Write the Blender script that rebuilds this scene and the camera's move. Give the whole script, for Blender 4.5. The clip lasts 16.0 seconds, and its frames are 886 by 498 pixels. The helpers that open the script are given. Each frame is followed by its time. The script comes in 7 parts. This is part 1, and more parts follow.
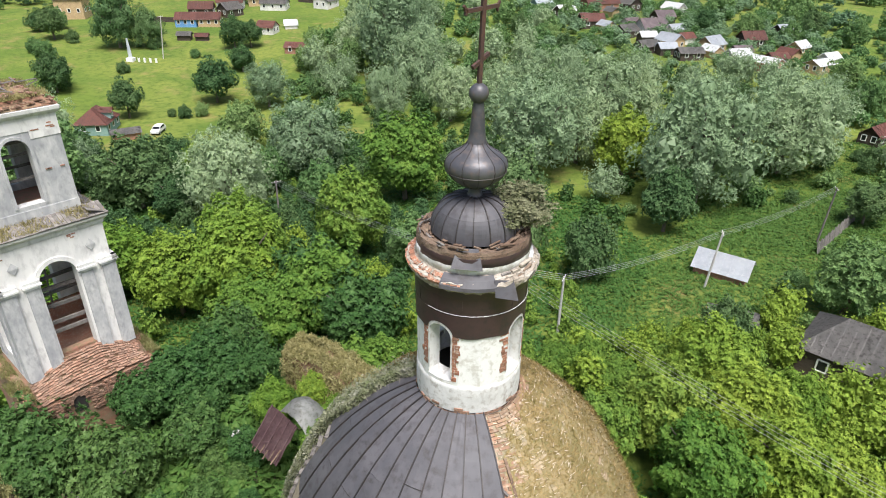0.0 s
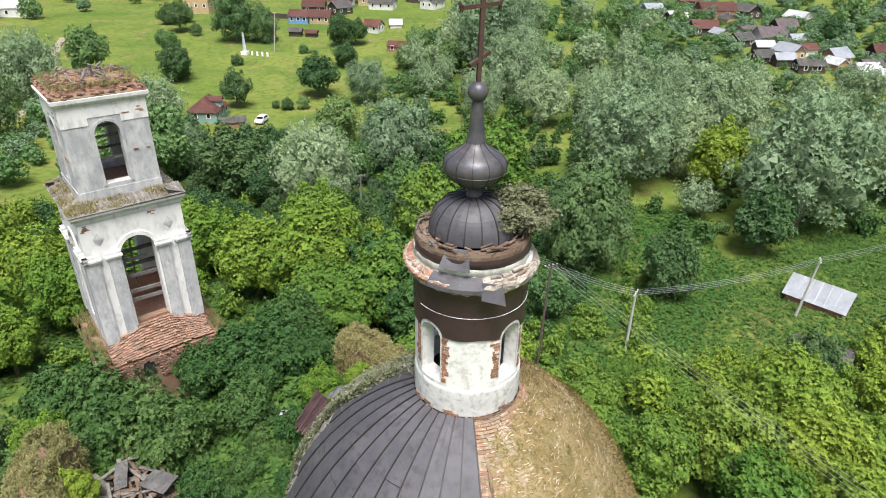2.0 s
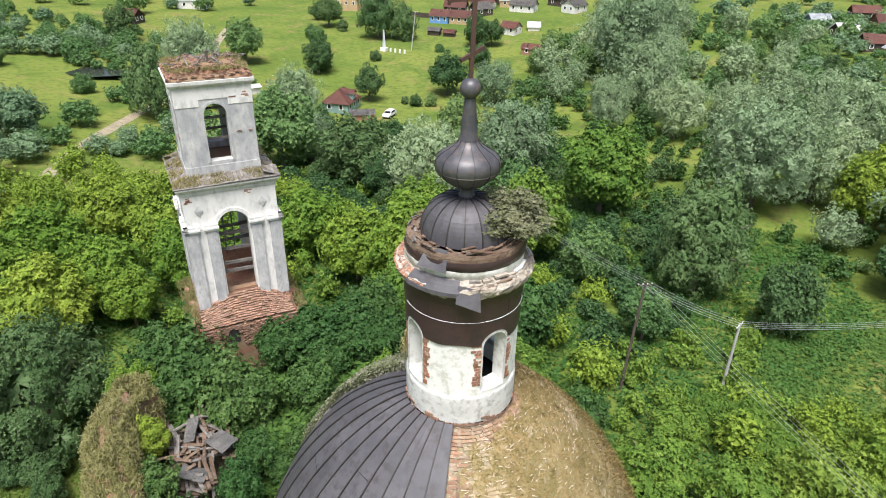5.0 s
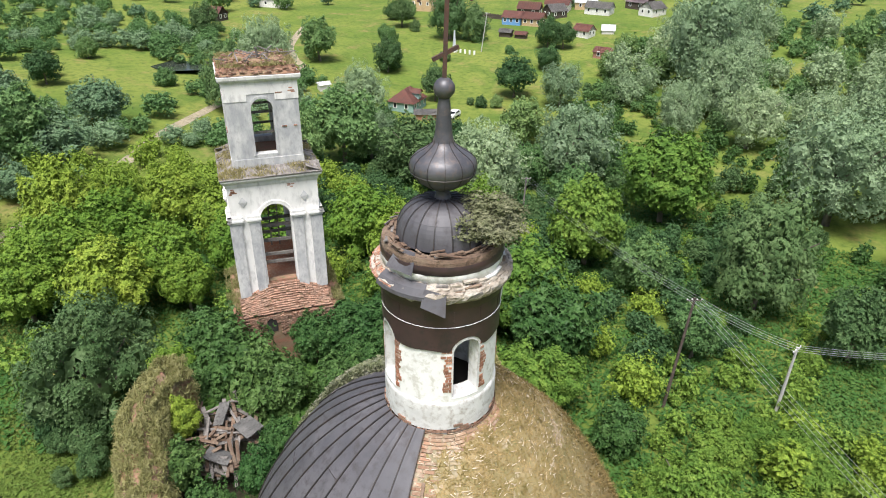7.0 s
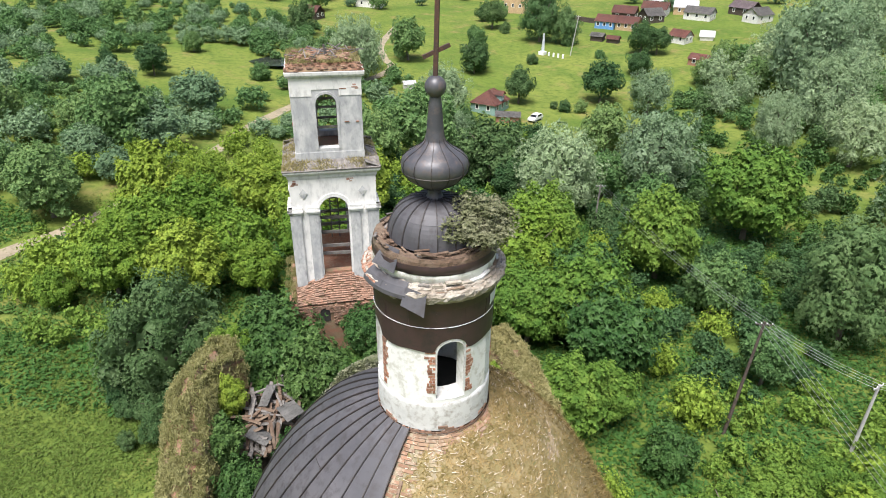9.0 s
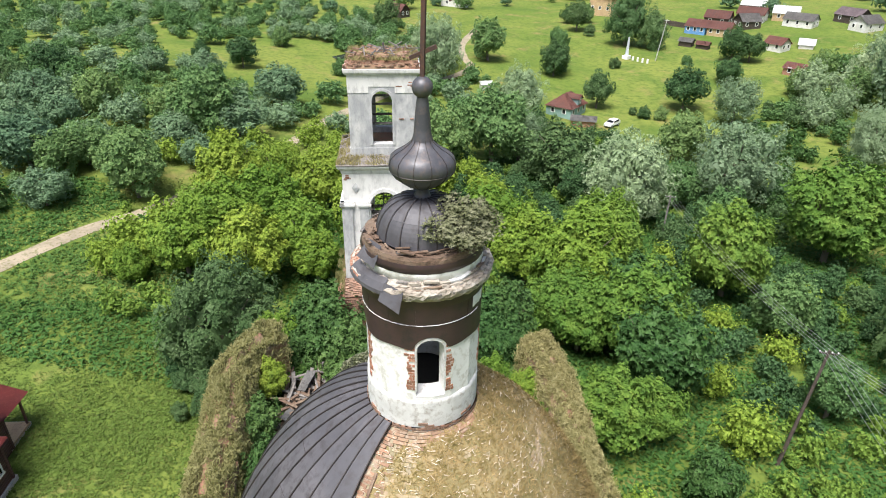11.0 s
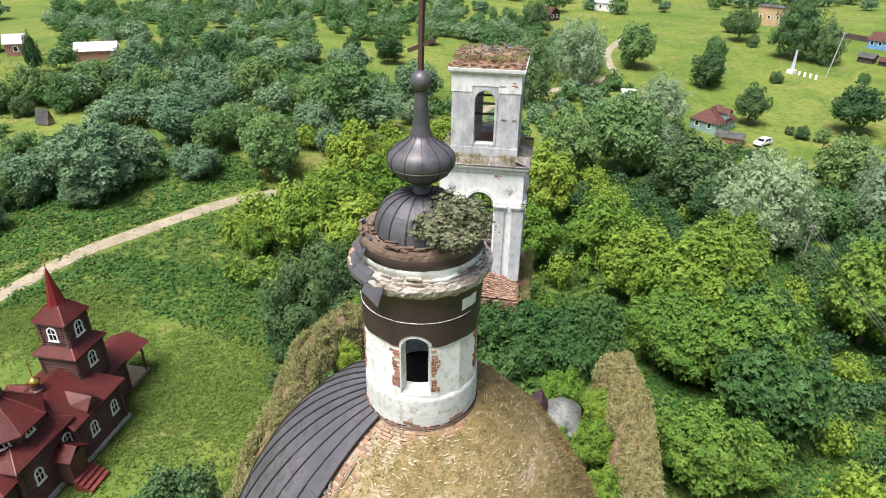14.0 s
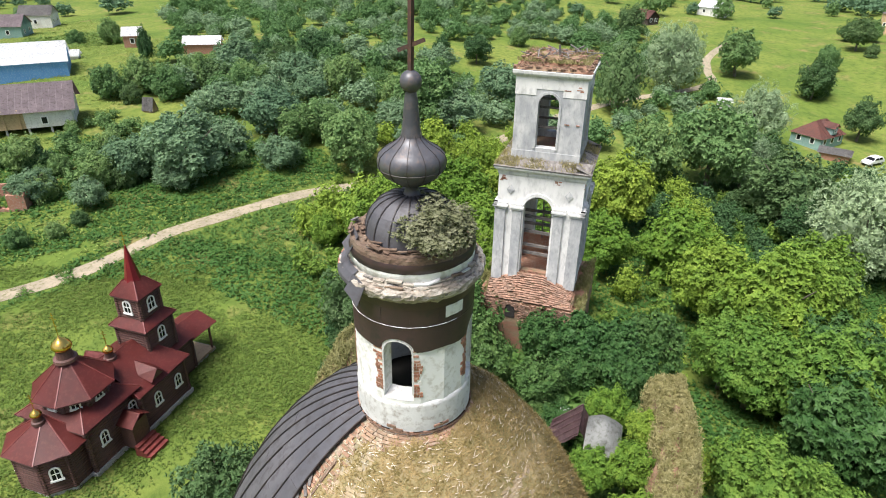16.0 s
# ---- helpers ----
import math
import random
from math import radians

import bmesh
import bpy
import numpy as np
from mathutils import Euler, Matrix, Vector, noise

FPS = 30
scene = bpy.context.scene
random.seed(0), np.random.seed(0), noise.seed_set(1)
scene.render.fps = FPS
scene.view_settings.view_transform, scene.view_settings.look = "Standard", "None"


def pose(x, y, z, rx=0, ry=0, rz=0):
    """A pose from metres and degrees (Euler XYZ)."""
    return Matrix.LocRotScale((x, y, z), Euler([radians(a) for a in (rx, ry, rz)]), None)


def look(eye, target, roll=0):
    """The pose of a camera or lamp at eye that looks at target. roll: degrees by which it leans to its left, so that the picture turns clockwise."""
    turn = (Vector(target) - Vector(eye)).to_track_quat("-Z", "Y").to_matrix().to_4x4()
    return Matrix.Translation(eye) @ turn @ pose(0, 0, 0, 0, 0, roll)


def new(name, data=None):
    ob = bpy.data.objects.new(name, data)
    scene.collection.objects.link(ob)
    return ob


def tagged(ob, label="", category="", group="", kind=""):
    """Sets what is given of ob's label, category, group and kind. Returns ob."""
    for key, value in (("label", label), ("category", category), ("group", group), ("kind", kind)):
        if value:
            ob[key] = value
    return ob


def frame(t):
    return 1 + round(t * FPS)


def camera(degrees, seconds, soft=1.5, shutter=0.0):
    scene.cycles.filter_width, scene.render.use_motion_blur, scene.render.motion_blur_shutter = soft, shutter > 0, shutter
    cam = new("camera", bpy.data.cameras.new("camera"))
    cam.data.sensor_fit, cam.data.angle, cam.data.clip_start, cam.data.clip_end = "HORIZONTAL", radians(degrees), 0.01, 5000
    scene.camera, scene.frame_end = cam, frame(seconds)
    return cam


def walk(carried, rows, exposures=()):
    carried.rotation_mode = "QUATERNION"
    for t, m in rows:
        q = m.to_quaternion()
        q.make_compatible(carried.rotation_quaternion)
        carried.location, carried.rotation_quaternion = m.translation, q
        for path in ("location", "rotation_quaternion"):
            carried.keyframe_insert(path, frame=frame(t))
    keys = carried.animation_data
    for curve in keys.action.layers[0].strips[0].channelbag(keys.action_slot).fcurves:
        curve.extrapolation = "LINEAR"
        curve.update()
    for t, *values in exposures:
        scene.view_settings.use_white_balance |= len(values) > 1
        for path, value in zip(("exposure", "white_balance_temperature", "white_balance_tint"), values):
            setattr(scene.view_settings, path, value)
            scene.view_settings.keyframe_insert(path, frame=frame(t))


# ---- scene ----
FOV = 70.72
ROWS = [  # seconds, eye in metres, heading, tilt and roll in degrees
    (0.0, 0.00, -13.05, 34.61, 3.09, -27.87, 0.81),
    (0.5, 0.58, -12.97, 34.60, 5.25, -27.85, 0.82),
    (1.0, 1.10, -12.89, 34.58, 7.40, -27.78, 0.91),
    (1.5, 1.59, -12.80, 34.55, 9.90, -27.78, 0.91),
    (2.0, 2.14, -12.67, 34.52, 12.56, -27.81, 0.91),
    (2.5, 2.68, -12.53, 34.50, 15.08, -27.80, 0.81),
    (3.0, 3.17, -12.39, 34.46, 17.43, -27.81, 0.88),
    (3.5, 3.61, -12.19, 34.42, 19.27, -27.80, 0.89),
    (4.0, 4.04, -11.94, 34.39, 21.18, -27.79, 0.96),
    (6.5, 6.09, -10.61, 34.31, 30.71, -27.79, 0.87),
    (7.0, 6.48, -10.28, 34.29, 32.12, -27.78, 0.85),
    (7.5, 6.78, -10.03, 34.26, 33.92, -27.75, 0.90),
    (8.0, 7.13, -9.77, 34.23, 35.96, -27.72, 0.91),
    (8.5, 7.54, -9.43, 34.23, 38.11, -27.71, 0.81),
    (9.0, 7.99, -9.06, 34.23, 40.52, -27.73, 0.74),
    (11.5, 9.72, -7.47, 34.31, 50.02, -27.83, 0.92),
    (12.0, 10.03, -7.08, 34.29, 51.97, -27.81, 0.84),
    (12.5, 10.27, -6.65, 34.26, 54.06, -27.79, 0.85),
    (13.0, 10.47, -6.21, 34.22, 57.31, -27.83, 0.87),
    (13.5, 10.68, -5.75, 34.18, 59.50, -27.83, 0.92),
    (14.0, 10.87, -5.30, 34.15, 61.76, -27.82, 0.89),
    (14.5, 11.01, -4.84, 34.13, 63.86, -27.79, 0.89),
    (15.0, 11.16, -4.33, 34.10, 66.10, -27.79, 0.85),
    (15.5, 11.29, -3.81, 34.10, 68.34, -27.82, 0.82),
    (16.0, 11.41, -3.38, 34.12, 70.36, -27.85, 0.79),
]


def aim(x, y, z, yaw, tilt, roll):
    a, b = radians(yaw), radians(tilt)
    ahead = Vector((-math.sin(a) * math.cos(b), math.cos(a) * math.cos(b), math.sin(b)))
    return look((x, y, z), Vector((x, y, z)) + ahead, roll)


cam = camera(FOV, 16.0, 1.0)
walk(cam, [(t, aim(*r)) for t, *r in ROWS], [(0.0, 1.33), (4.0, 1.34), (9.0, 1.40), (12.5, 1.50), (16.0, 1.46)])

# ---- sky and light: an overcast summer day ----
world = bpy.data.worlds.new("overcast")
scene.world = world
world.use_nodes = True
_n = world.node_tree.nodes
_sky = _n.new("ShaderNodeTexSky")
_sky.sky_type = "NISHITA"
_sky.sun_disc = False
_sky.sun_elevation = radians(67)
_sky.sun_rotation = radians(160)
_sky.air_density, _sky.dust_density, _sky.ozone_density = 1.0, 4.0, 1.0
_n["Background"].inputs["Strength"].default_value = 0.062
world.node_tree.links.new(_sky.outputs[0], _n["Background"].inputs["Color"])
sun = new("sun", bpy.data.lights.new("sun", "SUN"))
sun.data.energy, sun.data.angle, sun.data.color = 2.7, radians(30), (1.0, 0.98, 0.97)
sun.matrix_world = look((0, 0, 60), Vector((0, 0, 60)) - Vector((math.sin(radians(160)) * math.cos(radians(67)), math.cos(radians(160)) * math.cos(radians(67)), math.sin(radians(67)))))


# ---- materials ----
def material(name, c1, c2, c3=None, coarse=0.4, fine=6.0, rough=0.85, metal=0.0, bump=0.3, spread=0.06, islands=0.0, things=0.0, stretch=(1, 1, 1), lo=0.42, hi=0.62):
    """Two colours mixed by a coarse noise, a third by a fine one; relief from the fine noise."""
    m = bpy.data.materials.new(name)
    m.use_nodes = True
    nt = m.node_tree
    bs = nt.nodes["Principled BSDF"]
    co = nt.nodes.new("ShaderNodeTexCoord")
    mp = nt.nodes.new("ShaderNodeMapping")
    mp.inputs["Scale"].default_value = stretch
    nt.links.new(co.outputs["Object"], mp.inputs[0])

    def noise_tex(scale, detail=6):
        n = nt.nodes.new("ShaderNodeTexNoise")
        n.inputs["Scale"].default_value, n.inputs["Detail"].default_value, n.inputs["Roughness"].default_value = scale, detail, 0.62
        nt.links.new(mp.outputs[0], n.inputs["Vector"])
        return n

    def ramp(src, a, b):
        r = nt.nodes.new("ShaderNodeMapRange")
        r.inputs["From Min"].default_value, r.inputs["From Max"].default_value = a, b
        nt.links.new(src, r.inputs[0])
        return r.outputs[0]

    def mix(f, a, b):
        x = nt.nodes.new("ShaderNodeMix")
        x.data_type = "RGBA"
        if isinstance(f, float):
            x.inputs["Factor"].default_value = f
        else:
            nt.links.new(f, x.inputs["Factor"])
        for k, v in (("A", a), ("B", b)):
            s = [i for i in x.inputs if i.name == k and i.type == "RGBA"][0]
            if isinstance(v, tuple):
                s.default_value = (*v, 1)
            else:
                nt.links.new(v, s)
        return [o for o in x.outputs if o.type == "RGBA"][0]

    n1, n2 = noise_tex(coarse), noise_tex(fine)
    col = mix(ramp(n1.outputs[0], lo, hi), c1, c2)
    if c3:
        col = mix(ramp(n2.outputs[0], 0.5, 0.5 + spread * 3), col, c3)
    if islands or things:
        geo = nt.nodes.new("ShaderNodeNewGeometry") if islands else nt.nodes.new("ShaderNodeObjectInfo")
        hv = nt.nodes.new("ShaderNodeHueSaturation")
        src = geo.outputs["Random Per Island"] if islands else geo.outputs["Random"]
        k = islands or things
        r = nt.nodes.new("ShaderNodeMapRange")
        r.inputs["To Min"].default_value, r.inputs["To Max"].default_value = 1 - k, 1 + k
        nt.links.new(src, r.inputs[0])
        nt.links.new(r.outputs[0], hv.inputs["Value"])
        nt.links.new(col, hv.inputs["Color"])
        col = hv.outputs[0]
    nt.links.new(col, bs.inputs["Base Color"])
    bs.inputs["Metallic"].default_value = metal
    rr = nt.nodes.new("ShaderNodeMapRange")
    rr.inputs["To Min"].default_value, rr.inputs["To Max"].default_value = max(rough - 0.12, 0.05), min(rough + 0.1, 1)
    nt.links.new(n2.outputs[0], rr.inputs[0])
    nt.links.new(rr.outputs[0], bs.inputs["Roughness"])
    if bump:
        bp = nt.nodes.new("ShaderNodeBump")
        bp.inputs["Strength"].default_value, bp.inputs["Distance"].default_value = bump, 0.03
        nt.links.new(n2.outputs[0], bp.inputs["Height"])
        nt.links.new(bp.outputs[0], bs.inputs["Normal"])
    return m


def leafy(name, a, b, c, gleam=0.5, through_light=0.3):
    """Leaves: three greens spread over leaf islands and over plants, with light passing through."""
    a, b, c = ((r, g, u * 1.22) for r, g, u in (a, b, c))
    m = bpy.data.materials.new(name)
    m.use_nodes = True
    nt = m.node_tree
    bs = nt.nodes["Principled BSDF"]
    out = nt.nodes["Material Output"]
    geo = nt.nodes.new("ShaderNodeNewGeometry")
    inf = nt.nodes.new("ShaderNodeObjectInfo")
    co = nt.nodes.new("ShaderNodeTexCoord")
    nz = nt.nodes.new("ShaderNodeTexNoise")
    nz.inputs["Scale"].default_value, nz.inputs["Detail"].default_value = 3.4, 4
    nt.links.new(co.outputs["Object"], nz.inputs["Vector"])
    add = nt.nodes.new("ShaderNodeMath")
    add.operation = "MULTIPLY_ADD"
    add.inputs[1].default_value = 0.28
    nt.links.new(geo.outputs["Random Per Island"], add.inputs[0])
    sc = nt.nodes.new("ShaderNodeMapRange")
    sc.inputs["From Min"].default_value, sc.inputs["From Max"].default_value, sc.inputs["To Min"].default_value, sc.inputs["To Max"].default_value = 0.3, 0.7, -0.1, 0.6
    nt.links.new(nz.outputs[0], sc.inputs[0])
    nt.links.new(sc.outputs[0], add.inputs[2])
    cr = nt.nodes.new("ShaderNodeValToRGB")
    cr.color_ramp.elements[0].color, cr.color_ramp.elements[1].color = (*a, 1), (*c, 1)
    e = cr.color_ramp.elements.new(0.5)
    e.color = (*b, 1)
    nt.links.new(add.outputs[0], cr.inputs[0])
    hv = nt.nodes.new("ShaderNodeHueSaturation")
    r1 = nt.nodes.new("ShaderNodeMapRange")
    r1.inputs["To Min"].default_value, r1.inputs["To Max"].default_value = 0.8, 1.18
    nt.links.new(inf.outputs["Random"], r1.inputs[0])
    nt.links.new(r1.outputs[0], hv.inputs["Value"])
    r2 = nt.nodes.new("ShaderNodeMapRange")
    r2.inputs["To Min"].default_value, r2.inputs["To Max"].default_value = 0.525, 0.485
    nt.links.new(inf.outputs["Random"], r2.inputs[0])
    nt.links.new(r2.outputs[0], hv.inputs["Hue"])
    nt.links.new(cr.outputs[0], hv.inputs["Color"])
    nt.links.new(hv.outputs[0], bs.inputs["Base Color"])
    bs.inputs["Roughness"].default_value = gleam
    bs.inputs["Specular IOR Level"].default_value = 0.14
    tr = nt.nodes.new("ShaderNodeBsdfTranslucent")
    nt.links.new(hv.outputs[0], tr.inputs[0])
    mx = nt.nodes.new("ShaderNodeMixShader")
    mx.inputs[0].default_value = through_light
    nt.links.new(bs.outputs[0], mx.inputs[1])
    nt.links.new(tr.outputs[0], mx.inputs[2])
    nt.links.new(mx.outputs[0], out.inputs[0])
    return m


def meadow(name, tones, scales, warm):
    """Grassland: broad tones, patches of weeds, tussocks and dry spots, each at its own scale."""
    m = bpy.data.materials.new(name)
    m.use_nodes = True
    nt = m.node_tree
    bs = nt.nodes["Principled BSDF"]
    co = nt.nodes.new("ShaderNodeTexCoord")
    col = None
    for (tone, lo, hi), scale in zip(tones, scales):
        n = nt.nodes.new("ShaderNodeTexNoise")
        n.inputs["Scale"].default_value, n.inputs["Detail"].default_value, n.inputs["Roughness"].default_value = scale, 5, 0.6
        nt.links.new(co.outputs["Object"], n.inputs["Vector"])
        if col is None:
            col = nt.nodes.new("ShaderNodeRGB").outputs[0]
            col.default_value = (*warm, 1)
        r = nt.nodes.new("ShaderNodeMapRange")
        r.inputs["From Min"].default_value, r.inputs["From Max"].default_value = lo, hi
        nt.links.new(n.outputs[0], r.inputs[0])
        x = nt.nodes.new("ShaderNodeMix")
        x.data_type = "RGBA"
        nt.links.new(r.outputs[0], x.inputs[0])
        nt.links.new(col, x.inputs[6])
        x.inputs[7].default_value = (*tone, 1)
        col = x.outputs[2]
    nt.links.new(col, bs.inputs["Base Color"])
    bs.inputs["Roughness"].default_value = 0.95
    bs.inputs["Specular IOR Level"].default_value = 0.1
    bp = nt.nodes.new("ShaderNodeBump")
    bp.inputs["Strength"].default_value, bp.inputs["Distance"].default_value = 0.9, 0.25
    nt.links.new(n.outputs[0], bp.inputs["Height"])
    nt.links.new(bp.outputs[0], bs.inputs["Normal"])
    return m


GRASS = meadow("meadow_ground", (((0.158, 0.186, 0.042), 0.40, 0.60), ((0.076, 0.124, 0.024), 0.47, 0.66), ((0.205, 0.168, 0.068), 0.55, 0.74), ((0.060, 0.098, 0.020), 0.46, 0.74)), (0.022, 0.075, 0.16, 0.75), (0.104, 0.150, 0.028))
NETTLES = leafy("nettles", (0.040, 0.104, 0.018), (0.078, 0.154, 0.028), (0.135, 0.212, 0.049), 0.65)
LAWN = leafy("mown_grass", (0.100, 0.118, 0.024), (0.118, 0.180, 0.028), (0.180, 0.212, 0.046), 0.7)
WEEDS = leafy("weeds", (0.095, 0.165, 0.030), (0.150, 0.215, 0.042), (0.230, 0.270, 0.070), 0.65)
DRYGRASS = leafy("dry_grass", (0.170, 0.160, 0.048), (0.300, 0.266, 0.100), (0.430, 0.390, 0.180), 0.7, 0.2)
DOMEGRASS = leafy("moss_and_dry_grass", (0.158, 0.130, 0.036), (0.272, 0.206, 0.072), (0.390, 0.295, 0.112), 0.7, 0.2)
EDGEPLANT = leafy("pale_creeping_weeds", (0.15, 0.18, 0.06), (0.30, 0.30, 0.16), (0.52, 0.50, 0.38), 0.6, 0.3)
ROAD = material("dirt_road", (0.30, 0.25, 0.18), (0.22, 0.185, 0.13), (0.13, 0.13, 0.05), coarse=0.5, fine=2.5, rough=0.95, bump=0.5)
WATER = material("pond_water", (0.03, 0.035, 0.03), (0.04, 0.045, 0.04), None, rough=0.12, bump=0.05)
TOWERWHITE = material("stained_white_plaster", (0.73, 0.715, 0.69), (0.63, 0.62, 0.60), (0.40, 0.39, 0.38), coarse=0.7, fine=3.0, rough=0.92, bump=0.35, spread=0.1, stretch=(1, 1, 0.45))
# rust, with the shadow line along each seam darkened into the tin's colour
SEAMTIN = material("rusted_shadowed_seam_tin", (0.03, 0.027, 0.028), (0.045, 0.036, 0.034), None, coarse=2.0, rough=0.6, metal=0.2, bump=0.05)
PLASTER = material("white_plaster", (0.74, 0.735, 0.72), (0.69, 0.685, 0.665), (0.54, 0.52, 0.48), coarse=1.3, fine=5.0, rough=0.92, bump=0.5, spread=0.045, lo=0.35, hi=0.7)
GREYPLASTER = material("weathered_grey_plaster", (0.34, 0.345, 0.355), (0.56, 0.555, 0.54), (0.26, 0.26, 0.265), coarse=1.5, fine=4.5, rough=0.92, bump=0.4, spread=0.10, stretch=(1, 1, 0.5), lo=0.38, hi=0.66)
BRICK = material("red_brick", (0.31, 0.13, 0.075), (0.25, 0.125, 0.08), (0.40, 0.30, 0.23), coarse=2.0, fine=14.0, rough=0.92, bump=0.4, things=0.3)
WEATHERED = material("weathered_brick", (0.25, 0.135, 0.09), (0.205, 0.125, 0.088), (0.32, 0.24, 0.18), coarse=2.0, fine=14.0, rough=0.95, bump=0.4, things=0.3)
BRICKS = material("old_brick", (0.30, 0.14, 0.085), (0.25, 0.145, 0.10), (0.36, 0.28, 0.22), coarse=0.8, fine=9.0, rough=0.95, bump=0.5, islands=0.35)
DOMEBRICK = material("mossy_brick", (0.285, 0.21, 0.135), (0.215, 0.195, 0.105), (0.36, 0.29, 0.20), coarse=0.55, fine=5.0, rough=0.95, bump=0.5, islands=0.16)
DOMEBRICK_ONE = material("bare_brick", (0.25, 0.135, 0.085), (0.23, 0.155, 0.10), (0.36, 0.29, 0.22), coarse=0.7, fine=7.0, rough=0.95, bump=0.5, things=0.22)
MORTAR = material("lime_mortar", (0.30, 0.25, 0.18), (0.22, 0.185, 0.115), (0.15, 0.135, 0.07), coarse=0.8, fine=5.0, rough=0.97, bump=0.6)
TIN = material("dark_roof_tin", (0.064, 0.063, 0.071), (0.094, 0.090, 0.098), (0.050, 0.045, 0.048), coarse=0.7, fine=4.0, rough=0.62, metal=0.1, bump=0.06, things=0.07)
ONION = material("dark_onion_tin", (0.058, 0.058, 0.066), (0.092, 0.090, 0.100), (0.110, 0.088, 0.082), coarse=2.2, fine=7.0, rough=0.46, metal=0.25, bump=0.16, things=0.1)
BROWN = material("brown_painted_tin", (0.046, 0.028, 0.031), (0.062, 0.034, 0.038), (0.036, 0.027, 0.029), coarse=1.2, fine=5.0, rough=0.42, metal=0.1, bump=0.05)
RUST = material("rusted_iron", (0.085, 0.045, 0.035), (0.06, 0.04, 0.036), (0.13, 0.06, 0.035), coarse=2.0, fine=12.0, rough=0.7, metal=0.3, bump=0.2)
ROTWOOD = material("rotten_wood", (0.12, 0.075, 0.05), (0.19, 0.14, 0.10), (0.06, 0.04, 0.03), coarse=2.0, fine=16.0, rough=0.95, bump=0.6, stretch=(1, 1, 2.0), things=0.25)
GREYWOOD = material("grey_weathered_wood", (0.14, 0.125, 0.115), (0.21, 0.195, 0.18), (0.08, 0.07, 0.062), coarse=1.2, fine=10.0, rough=0.92, bump=0.5, stretch=(3, 3, 0.6), things=0.25)
BARK = material("bark", (0.12, 0.10, 0.075), (0.18, 0.155, 0.12), (0.06, 0.05, 0.04), coarse=1.0, fine=8.0, rough=0.95, bump=0.7)
REDROOF = material("dark_red_roof_sheet", (0.160, 0.030, 0.026), (0.130, 0.029, 0.025), (0.19, 0.05, 0.04), coarse=0.8, fine=4.0, rough=0.5, bump=0.15, things=0.1)
REDSPIRE = material("crimson_spire_sheet", (0.15, 0.008, 0.014), (0.12, 0.008, 0.012), None, rough=0.4, bump=0.05)
LOGS = material("brown_stained_logs", (0.085, 0.040, 0.033), (0.110, 0.050, 0.042), (0.055, 0.028, 0.024), coarse=1.5, fine=9.0, rough=0.65, bump=0.25, things=0.18)
GOLD = material("gold_leaf", (0.85, 0.58, 0.14), (0.8, 0.52, 0.12), None, rough=0.18, metal=1.0, bump=0.02)
WHITE = material("white_paint", (0.8, 0.8, 0.78), (0.72, 0.72, 0.70), None, coarse=2.0, rough=0.6, bump=0.05)
DARKGLASS = material("dark_window_glass", (0.015, 0.017, 0.02), (0.02, 0.022, 0.026), None, rough=0.08, bump=0.0)
# near-black that stands for the shade inside the drum and the arched hole
DARK = material("interior_shade", (0.02, 0.018, 0.016), (0.03, 0.027, 0.024), None, rough=0.95, bump=0.2)
CONCRETE = material("concrete", (0.46, 0.45, 0.42), (0.38, 0.37, 0.35), (0.3, 0.3, 0.28), coarse=1.0, fine=9.0, rough=0.9, bump=0.2)
WIRE = material("aluminium_wire", (0.42, 0.43, 0.44), (0.36, 0.37, 0.38), None, rough=0.5, metal=0.5, bump=0.0)
SILVERROOF = material("silver_roof_sheet", (0.50, 0.53, 0.57), (0.42, 0.45, 0.49), (0.56, 0.58, 0.60), coarse=0.6, fine=3.0, rough=0.5, metal=0.1, bump=0.1)
WHITEROOF = material("pale_slate_roof", (0.76, 0.77, 0.78), (0.66, 0.67, 0.68), (0.42, 0.42, 0.42), coarse=0.5, fine=3.0, rough=0.7, bump=0.2)
REDTILE = material("rust_red_roof", (0.19, 0.072, 0.055), (0.155, 0.07, 0.058), (0.11, 0.06, 0.052), coarse=0.5, fine=3.0, rough=0.75, bump=0.25, things=0.2)
BROWNROOF = material("brown_roof", (0.17, 0.13, 0.14), (0.23, 0.18, 0.19), (0.11, 0.085, 0.085), coarse=0.5, fine=3.0, rough=0.7, bump=0.25)
GREYROOF = material("grey_roof", (0.13, 0.125, 0.12), (0.18, 0.17, 0.16), (0.08, 0.075, 0.07), coarse=0.5, fine=3.0, rough=0.85, bump=0.3)
OLDWALL = material("dark_log_wall", (0.06, 0.045, 0.035), (0.09, 0.07, 0.055), (0.035, 0.028, 0.022), coarse=0.8, fine=6.0, rough=0.9, bump=0.4, stretch=(0.4, 0.4, 3.0))
BLUEWALL = material("blue_painted_boards", (0.10, 0.26, 0.55), (0.13, 0.31, 0.6), (0.25, 0.4, 0.6), coarse=0.7, fine=4.0, rough=0.7, bump=0.2)
GREENWALL = material("pale_green_boards", (0.21, 0.35, 0.32), (0.18, 0.30, 0.28), (0.33, 0.40, 0.38), coarse=0.7, fine=4.0, rough=0.7, bump=0.2)
TANWALL = material("tan_boards", (0.50, 0.36, 0.2), (0.43, 0.30, 0.17), (0.32, 0.22, 0.12), coarse=0.8, fine=5.0, rough=0.8, bump=0.25)
